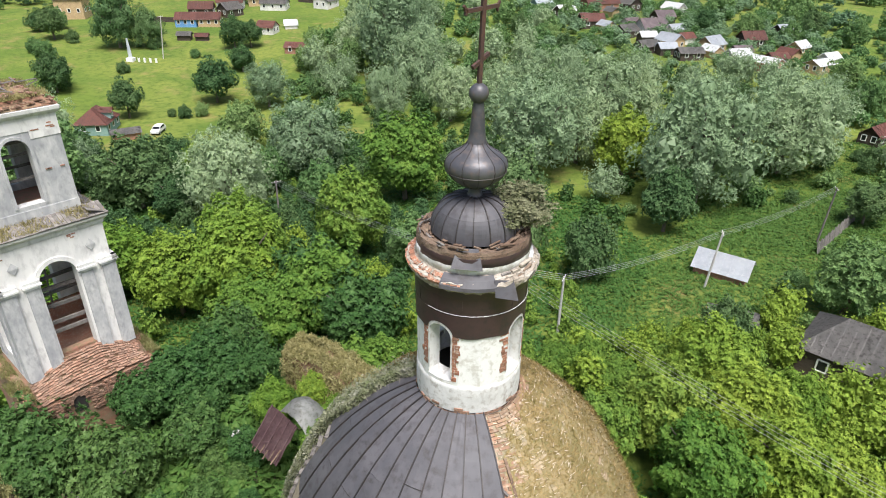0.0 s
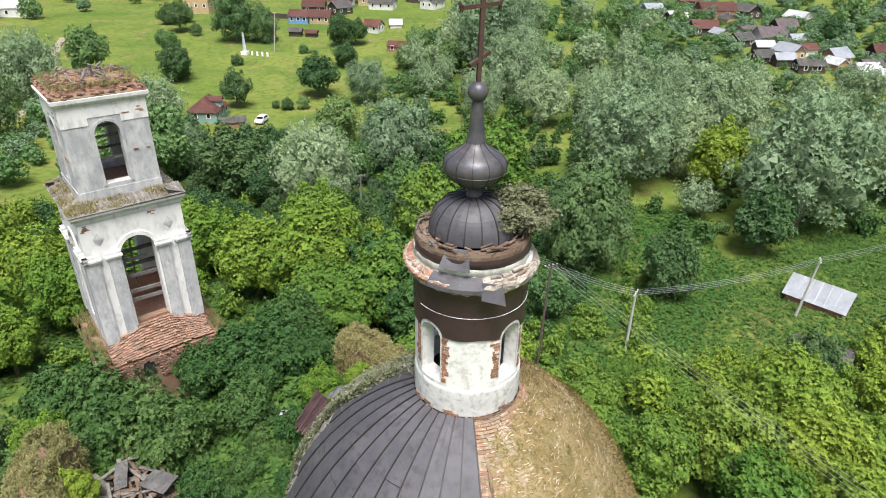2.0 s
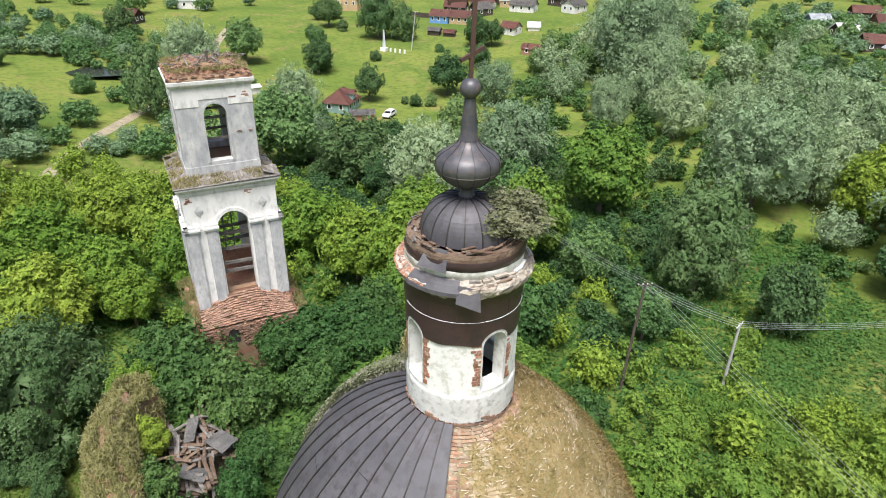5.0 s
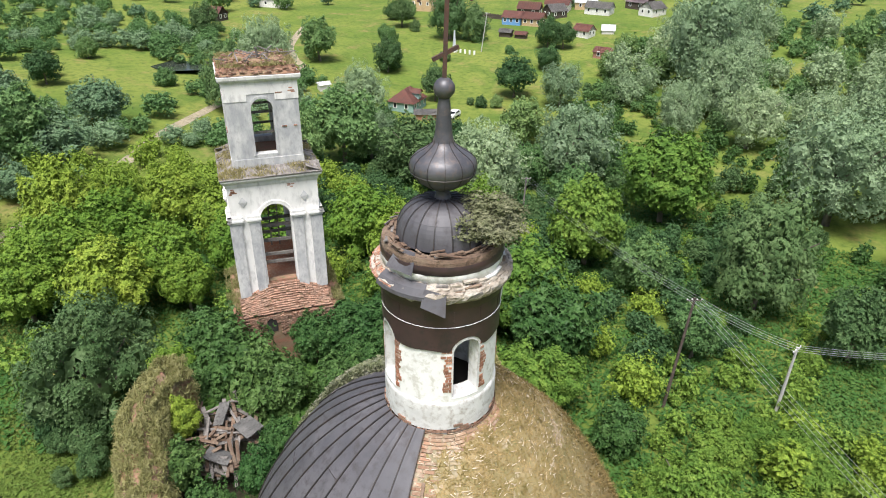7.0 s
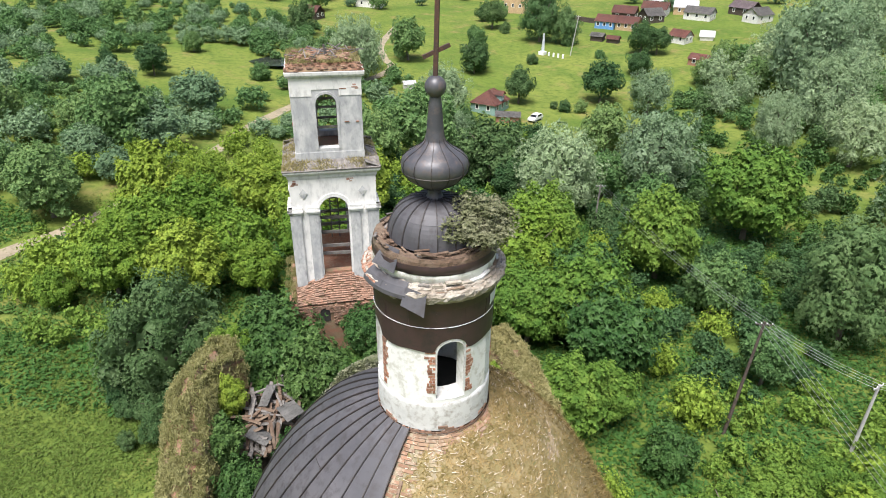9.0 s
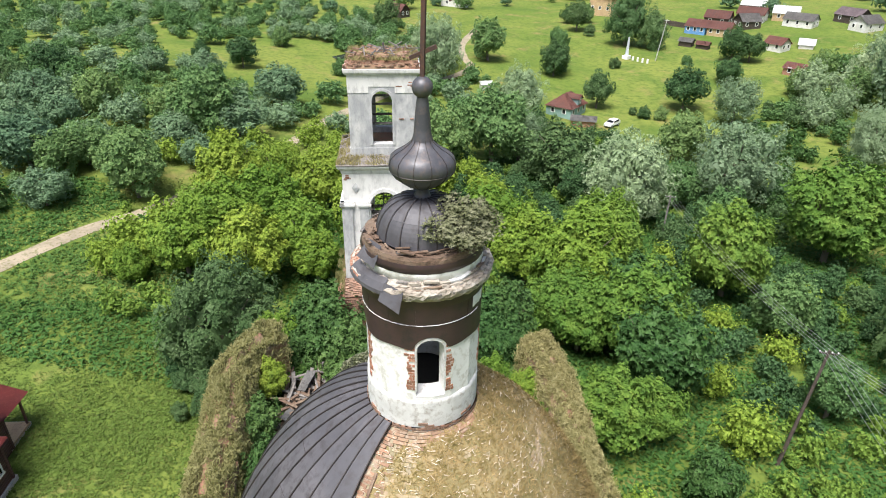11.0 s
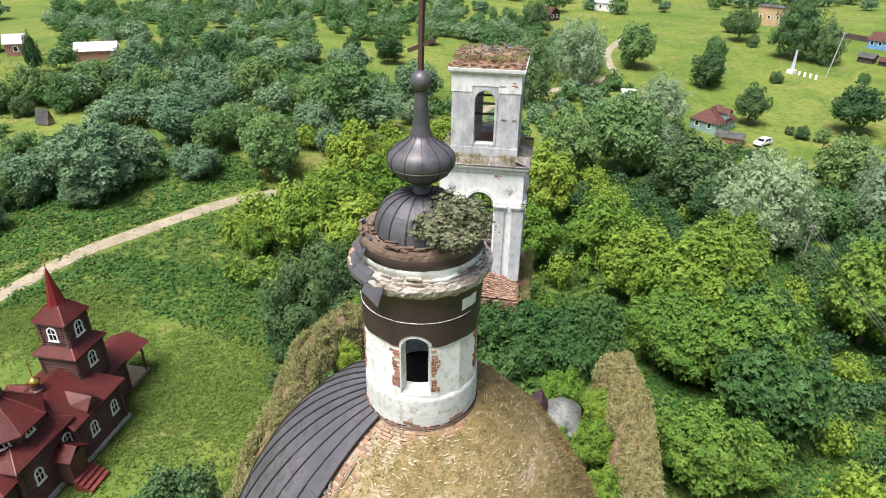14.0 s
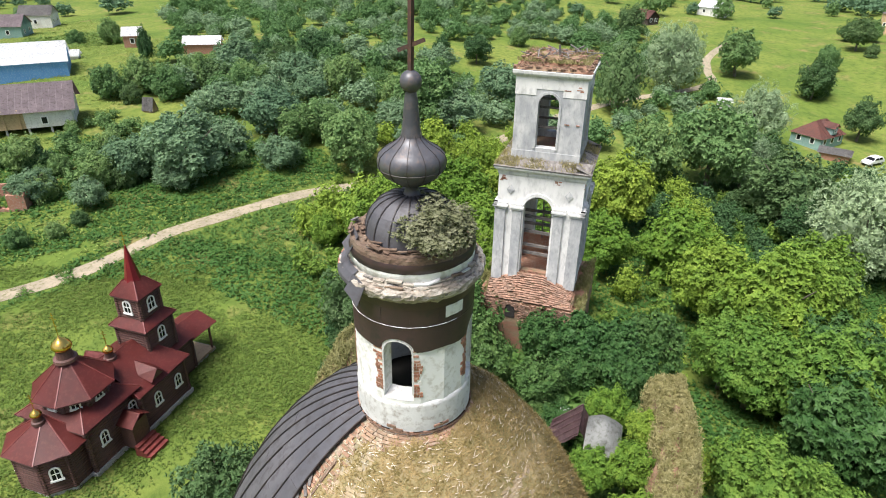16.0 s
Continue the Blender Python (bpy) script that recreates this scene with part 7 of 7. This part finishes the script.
P = {
    "white": pole(9.0, 40.2, 3.9, CONCRETE, "pale concrete power pole standing among bushes", way=radians(70)),
    "dark": pole(0.7, 34.8, 7.8, OLDWALL, "dark wooden power pole leaning among trees", (0.3, 1.7), way=radians(35)),
    "far": pole(-27.0, 64.0, 3.2, GREYWOOD, "grey wooden power pole behind the trees", (0.2, 0.0), way=radians(35)),
    "shed": pole(27.5, 52.0, 3.6, CONCRETE, "pale concrete power pole beside the shed", (0.8, 0.3), way=radians(80)),
    "fence": pole(47.0, 66.0, 4.0, GREYWOOD, "grey wooden power pole by the fence", (0.6, 0.4), way=radians(80)),
    "east": pole(33.0, 2.0, 7.2, OLDWALL, "dark wooden power pole at the edge of the bushes", way=radians(35)),
}
for a, b, sag in (("far", "dark", 0.9), ("dark", "white", 0.3), ("white", "shed", 0.7), ("shed", "fence", 0.6), ("dark", "east", 0.7)):
    for p, q in zip(P[a], P[b]):
        wire(p, q, sag)


# ---- houses and sheds ----
def house(name, x, y, turn, l, w, h, rise, wall, roof, label, windows=2, dormer=False, category="house", group="", hip=0.0, trim=WHITE, over=0.35, stilts=0.0):
    """A gabled or hipped house: walls, roof slopes, windows with frames, a door."""
    ob = root(name, Matrix.Translation((x, y, terrain(x, y))) @ Matrix.Rotation(radians(turn), 4, "Z"), label, category, group)
    bm = boxed(-l / 2, l / 2, -w / 2, w / 2, stilts or -0.8, h)
    part("wall", bm, wall, ob)
    if stilts:
        for j in range(6):
            for k in (-1, 0, 1):
                px, py = (j / 5 - 0.5) * (l - 0.5), k * (w / 2 - 0.25)
                part("stilt", boxed(px - 0.14, px + 0.14, py - 0.14, py + 0.14, -0.8, stilts), CONCRETE, ob)
        part("board_front", boxed(-l / 2 + 0.02, l * 0.08, -w / 2 - 0.05, -w / 2 + 0.02, stilts, h), TANWALL, ob, "tan boarded part of the front")
        for j in range(5):
            px = -l / 2 + 0.3 + j * l * 0.13
            part("veranda_post", boxed(px - 0.09, px + 0.09, -w / 2 - 0.25, -w / 2 - 0.07, stilts, h), TANWALL, ob)
    if hip < l / 2 - 0.1:
        for s in (-1, 1):
            bm = bmesh.new()
            vs = [bm.verts.new(p) for p in ((s * (l / 2 - 0.01), -w / 2, h), (s * (l / 2 - 0.01), w / 2, h), (s * (l / 2 - hip), 0, h + rise))]
            bm.faces.new(vs)
            bmesh.ops.solidify(bm, geom=bm.faces[:], thickness=0.05)
            if hip < 0.2:
                part("gable", bm, wall, ob)
            else:
                bm.free()
    k = rise / (w / 2)
    e = over
    for s in (-1, 1):
        a = [(-l / 2 - e, s * (w / 2 + e), h - e * k), (l / 2 + e, s * (w / 2 + e), h - e * k), (l / 2 + e - hip, 0, h + rise), (-l / 2 - e + hip, 0, h + rise)]
        part("roof_slope", slab([Vector(p) + Vector((0, 0, 0.06)) for p in a], 0.08), roof, ob)
        if hip > 0.2:
            b = [(s * (l / 2 + e), -w / 2 - e, h - e * k), (s * (l / 2 + e), w / 2 + e, h - e * k), (s * (l / 2 + e - hip), 0, h + rise)]
            part("roof_slope", slab([Vector(p) + Vector((0, 0, 0.06)) for p in b], 0.08), roof, ob)
        n = int(l / 0.9)
        for j in range(1, n):  # standing ribs of the sheets
            xx = -l / 2 + l * j / n
            f = min(1.0, (l / 2 - abs(xx) + e) / max(hip, 0.01)) if hip > 0.2 else 1.0
            bm = bmesh.new()
            beam(bm, (xx, s * (w / 2 + e), h - e * k + 0.08), (xx, s * (w / 2 + e) * (1 - f), h + (rise + e * k) * f - e * k + 0.08), 0.05, 0.04)
            part("roof_rib", bm, roof, ob)

    def opening(px, py, nx, ny, ww, wh, z):
        t = Vector((-ny, nx, 0))
        n = Vector((nx, ny, 0))
        o = Vector((px, py, z)) + n * 0.02
        bm = bmesh.new()
        for a, b in (((-1, 0), (1, 0)), ((1, 0), (1, 1)), ((1, 1), (-1, 1)), ((-1, 1), (-1, 0))):
            beam(bm, o + t * a[0] * ww / 2 + Vector((0, 0, a[1] * wh)), o + t * b[0] * ww / 2 + Vector((0, 0, b[1] * wh)), 0.16, 0.12)
        win = part("window", bm, trim, ob)
        bm = bmesh.new()
        bm.faces.new([bm.verts.new(o + t * a * ww / 2 + Vector((0, 0, b * wh)) + n * 0.02) for a, b in ((-1, 0), (1, 0), (1, 1), (-1, 1))])
        part("pane", bm, DARKGLASS, win)
    for s in (-1, 1):
        for j in range(windows):
            opening((j + 0.5) / windows * l - l / 2, s * w / 2, 0, s, 0.9, 1.15, h * 0.36)
        if windows:
            for j in range(2):
                opening(s * l / 2, (j - 0.5) * w * 0.45, s, 0, 0.85, 1.1, h * 0.36)
    if dormer:
        part("dormer", boxed(-0.7, 0.7, -w / 2 - 0.1, 0.0, h + 0.2, h + rise * 0.72), wall, ob)
        for s in (-1, 1):
            part("dormer_roof", slab([(0, -w / 2 - 0.5, h + rise * 1.02), (0, 0.3, h + rise * 1.02), (s * 1.0, 0.3, h + rise * 0.62), (s * 1.0, -w / 2 - 0.5, h + rise * 0.62)], 0.07), roof, ob)
        opening(0, -w / 2 - 0.1, 0, -1, 0.6, 0.75, h + rise * 0.24)
    return ob


V = "houses of the village"
house("old_house", 36.5, 36.0, -40, 9.0, 7.5, 2.9, 2.3, OLDWALL, GREYROOF, "dark weathered log house with a grey-brown hipped roof", 2, group=V, hip=3.0)
house("garden_shed", 31.2, 56.6, -32, 6.0, 4.4, 1.2, 1.5, BRICKWALL, SILVERROOF, "small shed with a bent silver sheet roof", 0, category="shed")
house("lean_to", 28.0, 44.5, -20, 4.5, 2.2, 1.0, 0.4, OLDWALL, GREYROOF, "low dark lean-to shed sunk in weeds", 0, category="shed")
house("green_house", -77.2, 106.6, 101, 7.4, 6.2, 2.3, 2.4, GREENWALL, REDTILE, "pale green wooden house with a rusty red roof and a dormer", 3, True, group=V, hip=2.4)
house("low_shed", -69.5, 103, 35, 5.0, 3.0, 1.4, 0.7, BRICKWALL, GREYROOF, "low shed with a grey slate roof", 0, category="shed")
house("blue_house", -96.5, 198, 8, 6.6, 5.5, 2.3, 1.9, BLUEWALL, REDTILE, "bright blue wooden house with a rusty red roof", 3, group=V)
house("board_house", -89.4, 199.6, 8, 7.0, 5.5, 2.2, 1.9, TANWALL, REDTILE, "wooden house with a rusty red roof", 3, group=V)
house("grey_shed", -90, 180, 8, 3.9, 2.7, 1.5, 0.9, OLDWALL, GREYROOF, "small grey shed in the meadow", 0, category="shed")
house("brown_shed", -84.8, 180.5, 8, 3.6, 2.3, 1.3, 0.8, OLDWALL, REDTILE, "small brown shed in the meadow", 0, category="shed")
house("red_topped_house", -68, 192, -10, 5.5, 4.7, 2.0, 1.7, WHITEWALL, REDTILE, "whitewashed house with a red roof", 2, group=V)
house("tent_shed", -62.5, 199, 20, 3.9, 3.5, 1.2, 1.4, WHITEWALL, WHITEROOF, "pale shed with a steep white roof", 0, category="shed")
house("orange_roofed_house", -53, 171.5, -4, 6.6, 3.9, 1.7, 1.2, BRICKWALL, REDTILE, "low brick house with an orange-red roof", 2, group=V)
house("grey_house", -76, 227, 0, 9.4, 5.5, 2.3, 1.9, WHITEWALL, GREYROOF, "long whitewashed house with a dark grey roof", 3, group=V)
house("yellow_ruin", -139, 205, 10, 9.0, 7.0, 6.0, 0.4, TANWALL, GREYROOF, "tan two-storey shell of a house", 3, group=V)
house("white_house", -186, 172, 30, 10.0, 8.0, 3.0, 2.0, WHITEWALL, WHITEROOF, "whitewashed house with a pale roof", 2, group=V)
house("hut", -178, 136, 10, 8.0, 5.0, 2.0, 2.2, OLDWALL, REDTILE, "dark hut with a red-brown roof among trees", 1, group=V)
house("beehive_shed", -99.5, 103, 60, 2.6, 2.0, 1.6, 0.5, WHITEWALL, WHITEROOF, "small white shed in the meadow grass", 0, category="shed")
for k, (x, y, turn, l, w, wall, roof, label) in enumerate((
        (-98, 214, 12, 8, 6, OLDWALL, REDTILE, "dark house with a rusty red roof behind a yard"), (-88, 214, 60, 7, 5.5, OLDWALL, GREYROOF, "dark barn with a grey roof behind the houses"),
        (-92, 226, 10, 9, 6, WHITEWALL, REDTILE, "whitewashed house with a rusty red roof"), (-84, 234, 20, 8, 6, TANWALL, WHITEROOF, "boarded house with a pale roof"),
        (-66, 243, -20, 9, 6, OLDWALL, BROWNROOF, "dark house with a brown roof"), (-100, 244, 15, 8, 6, OLDWALL, WHITEROOF, "log house with a pale roof"), (-58, 232, 70, 8, 6, WHITEWALL, GREYROOF, "white house with a grey roof"))):
    house("village_house", x, y, turn, l, w, 2.5, 2.1, wall, roof, label, 2, group=V)
yard_fence = root("board_fence", Matrix.Translation((0, 0, 0)), "dark brown board fence beside the blue house", "fence")
for i in range(34):
    x, y = -116 + 0.4 * i, 203.5 - 0.05 * i
    part("slat", boxed(x, x + 0.36, y - 0.03, y + 0.03, terrain(x, y) - 0.2, terrain(x, y) + 1.7 + 0.1 * math.sin(i * 2.1)), OLDWALL, yard_fence)
pole(-88.1, 160.3, 10.5, CONCRETE, "tall pale concrete power pole in the meadow", (1.2, 0.6), way=radians(30))
# the village across the stream
VILLAGE_KINDS = [
    (15, 8, 3.2, 2.8, BRICKWALL, REDTILE, "long brick house with a rusty red roof"), (9, 7, 3, 2.4, OLDWALL, GREYROOF, "dark house with a grey roof"), (8, 6, 2.6, 2.2, OLDWALL, WHITEROOF, "log house with a pale slate roof"),
    (9, 6.5, 2.8, 2.4, OLDWALL, REDTILE, "dark house with a rusty red roof"), (8, 6, 2.4, 2.0, OLDWALL, GREYROOF, "dark barn with a grey roof"), (9, 7.5, 3.2, 2.8, WHITEWALL, BROWNROOF, "white house with a mauve-brown gabled roof"),
    (8, 6, 2.6, 2.2, TANWALL, SILVERROOF, "house with a shiny silver roof"), (7, 5, 2.2, 1.8, OLDWALL, GREYROOF, "old barn with a grey-brown roof"), (8, 5, 2.2, 1.4, OLDWALL, GREYROOF, "low barn with a grey roof"),
    (8, 6.5, 2.8, 2.4, TANWALL, SILVERROOF, "house with a shiny silver roof"), (7, 5, 2.6, 1.8, WHITEWALL, WHITEROOF, "white house with a pale roof"), (10, 6, 2.6, 1.4, BRICKWALL, WHITEROOF, "low brick house with a white roof"),
    (8, 5.5, 2.4, 1.4, TANWALL, WHITEROOF, "house with a white roof"), (8, 6, 2.6, 2.4, OLDWALL, REDTILE, "dark house with a red roof"), (6, 4.5, 2.2, 1.8, OLDWALL, REDTILE, "small dark house with a red roof"),
    (8, 6, 2.6, 2.2, OLDWALL, BROWNROOF, "dark house with a brown roof"), (9, 6, 2.6, 2.2, WHITEWALL, WHITEROOF, "white house with a pale roof"), (8, 6, 2.6, 2.2, GREENWALL, SILVERROOF, "green house with a silver roof"),
    (10, 7, 2.8, 2.4, OLDWALL, REDTILE, "dark house with a rusty red roof"), (7, 5, 2.4, 1.8, TANWALL, WHITEROOF, "house with a white roof"), (8, 6, 2.6, 2.0, OLDWALL, SILVERROOF, "dark house with a silver roof")]
for k, ((x, y), (l, w, h, rise, wall, roof, label)) in enumerate(zip(VILLAGE, VILLAGE_KINDS)):
    house("village_house", x, y, (20, -55, 30, 12, 40)[k % 5], l * 0.85, w * 0.85, h * 0.85, rise * 0.85, wall, roof, label, 2, group=V)
for k, (x, y) in enumerate(OUTHOUSES):
    house("village_shed", x, y, (15, 30, -60)[k % 3], 5.0, 3.6, 1.9, 1.3, (OLDWALL, WHITEWALL, TANWALL)[k % 3], (WHITEROOF, REDTILE, SILVERROOF, GREYROOF, BROWNROOF)[k % 5], ("small shed with a white roof", "small shed with a red roof", "small shed with a silver roof", "small shed with a grey roof", "small shed with a brown roof")[k % 5], 0, category="shed", group="sheds of the village")
# beyond the dirt road
house("brown_roofed_house", -105.0, -34.9, 94, 16.0, 9.0, 3.9, 3.0, WHITEWALL, BROWNROOF, "new pale house with a wide mauve-brown roof on stilts", 2, group=V, stilts=0.9, over=0.7)
house("big_barn", -140.5, -45.0, 97, 24.0, 12.0, 3.6, 3.0, BLUEWALL, WHITEROOF, "large blue barn with a white roof", 0, category="barn", group=V)
house("turquoise_house", -207, -61, 84, 14.0, 9.0, 3.5, 2.6, GREENWALL, BROWNROOF, "turquoise house with a brown roof", 2, group=V)
house("grey_barn", -226.5, -54.5, 84, 9.0, 8.0, 4.0, 2.4, WHITEWALL, GREYROOF, "grey barn with a gabled roof", 1, group=V)
house("white_roofed_shed", -150, -6, 80, 8.0, 5.0, 2.2, 1.4, BRICKWALL, WHITEROOF, "shed with a white roof among trees", 0, category="shed")
house("pink_shed", -163.5, -22, 85, 4.0, 4.0, 3.0, 1.6, BRICKWALL, WHITEROOF, "tall pink shed with a white gable roof", 1, category="shed")
house("greenhouse", -154, -35, 84, 4.0, 2.6, 1.0, 1.0, WHITEWALL, WHITEROOF, "low whitish garden greenhouse", 0, category="greenhouse")
house("privy", -107.5, -15.8, 60, 1.8, 1.6, 0.5, 1.9, TANWALL, GREYROOF, "tiny steep-roofed wooden hut on grass", 0, category="hut", over=0.15)

# ruined brick outhouse
ruin = root("brick_ruin", Matrix.Translation((-75, -31.5, terrain(-75, -31.5))) @ Matrix.Rotation(radians(-8), 4, "Z"), "roofless ruin of a small brick outhouse", "ruin")
for k, (x0, x1, y0, y1, h) in enumerate(((2.0, 2.4, -3.0, 0.6, 1.6), (2.0, 2.4, 1.6, 3.6, 1.9), (-2.4, 2.0, 3.2, 3.6, 2.1), (-2.4, -2.0, -3.0, 3.2, 1.8), (2.0, 2.4, 0.6, 1.6, 0.3))):
    bm = boxed(x0, x1, y0, y1, -0.5, h)
    bmesh.ops.subdivide_edges(bm, edges=bm.edges[:], cuts=5, use_grid_fill=True)
    for v in bm.verts:
        if v.co.z > 0.2:
            v.co.z += 0.3 * noise.noise(v.co * 1.2)
    part("wall_stump", bm, BRICKWALL, ruin)

# white obelisk and its railing
mon = root("monument", Matrix.Translation((-95, 156, terrain(-95, 156))), "slender white obelisk monument in the meadow", "monument")
bm = bmesh.new()
box(bm, -0.9, 0.9, -0.9, 0.9, -0.4, 0.9)
part("pedestal", bm, WHITE, mon)
bm = bmesh.new()
bmesh.ops.create_cone(bm, cap_ends=True, segments=4, radius1=0.62, radius2=0.25, depth=5.2)
bmesh.ops.translate(bm, verts=bm.verts, vec=(0, 0, 3.4))
part("shaft", bm, SILVERROOF, mon)
for k in range(4):
    part("railing_panel", boxed(2.0 + k * 1.6, 2.5 + k * 1.6, -0.15, 0.15, -0.3, 0.9), WHITE, mon)


# ---- parked car ----
def car(x, y, turn):
    ob = root("car", Matrix.Translation((x, y, terrain(x, y))) @ Matrix.Rotation(radians(turn), 4, "Z"), "white hatchback car parked on the meadow", "car")
    side = [(-2.1, 0.45), (-2.12, 0.9), (-1.95, 1.0), (-1.5, 1.48), (-0.3, 1.55), (0.45, 1.45), (1.05, 1.0), (1.9, 0.88), (2.1, 0.72), (2.1, 0.4)]
    bm = bmesh.new()
    l = [bm.verts.new((a, -0.85 + (0.14 if b > 1.2 else 0), b)) for a, b in side]
    r = [bm.verts.new((a, 0.85 - (0.14 if b > 1.2 else 0), b)) for a, b in side]
    for k in range(len(side)):
        j = (k + 1) % len(side)
        bm.faces.new((l[k], l[j], r[j], r[k]))
    bm.faces.new(l)
    bm.faces.new(r[::-1])
    bmesh.ops.bevel(bm, geom=bm.edges[:], offset=0.05, segments=2, affect="EDGES")
    part("body", bm, CARPAINT, ob)
    for s in (-1, 1):
        for pts in (((-1.42, 1.05), (-0.45, 1.05), (-0.45, 1.46), (-1.3, 1.43)), ((-0.38, 1.05), (0.85, 1.05), (0.38, 1.40), (-0.38, 1.46))):
            part("side_window", slab([(a, s * (0.85 - (b - 1.0) * 0.3 + 0.012), b) for a, b in pts], 0.01), DARKGLASS, ob)
    part("windscreen", slab([(0.52, -0.64, 1.43), (0.52, 0.64, 1.43), (1.06, 0.74, 1.03), (1.06, -0.74, 1.03)], 0.01), DARKGLASS, ob)
    part("rear_window", slab([(-1.56, -0.62, 1.45), (-1.56, 0.62, 1.45), (-1.96, 0.72, 1.04), (-1.96, -0.72, 1.04)], 0.01), DARKGLASS, ob)
    for a in (-1.35, 1.35):
        for s in (-1, 1):
            bm = bmesh.new()
            bmesh.ops.create_cone(bm, cap_ends=True, segments=20, radius1=0.32, radius2=0.32, depth=0.22, matrix=Matrix.Translation((a, s * 0.78, 0.32)) @ Matrix.Rotation(math.pi / 2, 4, "X"))
            wh = part("wheel", bm, RUBBER, ob)
            bm = bmesh.new()
            bmesh.ops.create_cone(bm, cap_ends=True, segments=14, radius1=0.2, radius2=0.18, depth=0.24, matrix=Matrix.Translation((a, s * 0.79, 0.32)) @ Matrix.Rotation(math.pi / 2, 4, "X"))
            part("rim", bm, SILVERROOF, wh)
    for s in (-1, 1):
        part("headlight", boxed(2.0, 2.13, s * 0.62 - 0.16, s * 0.62 + 0.16, 0.66, 0.8), SILVERROOF, ob)
    return ob


car(-65.2, 107.5, 275)

# board fence near the shed
fence = root("board_fence", Matrix.Translation((0, 0, 0)), "leaning grey board fence in the weeds", "fence")
for i in range(44):
    t = i / 43
    x, y = 45.5 + 10 * t, 62.5 + 10.5 * t
    z = terrain(x, y)
    part("slat", boxed(-0.11, 0.11, -0.02, 0.02, -0.2, 1.7 + 0.15 * math.sin(i * 1.7), Matrix.Translation((x, y, z)) @ pose(0, 0, 0, -12, 3 * math.sin(i), 46)), GREYWOOD, fence)
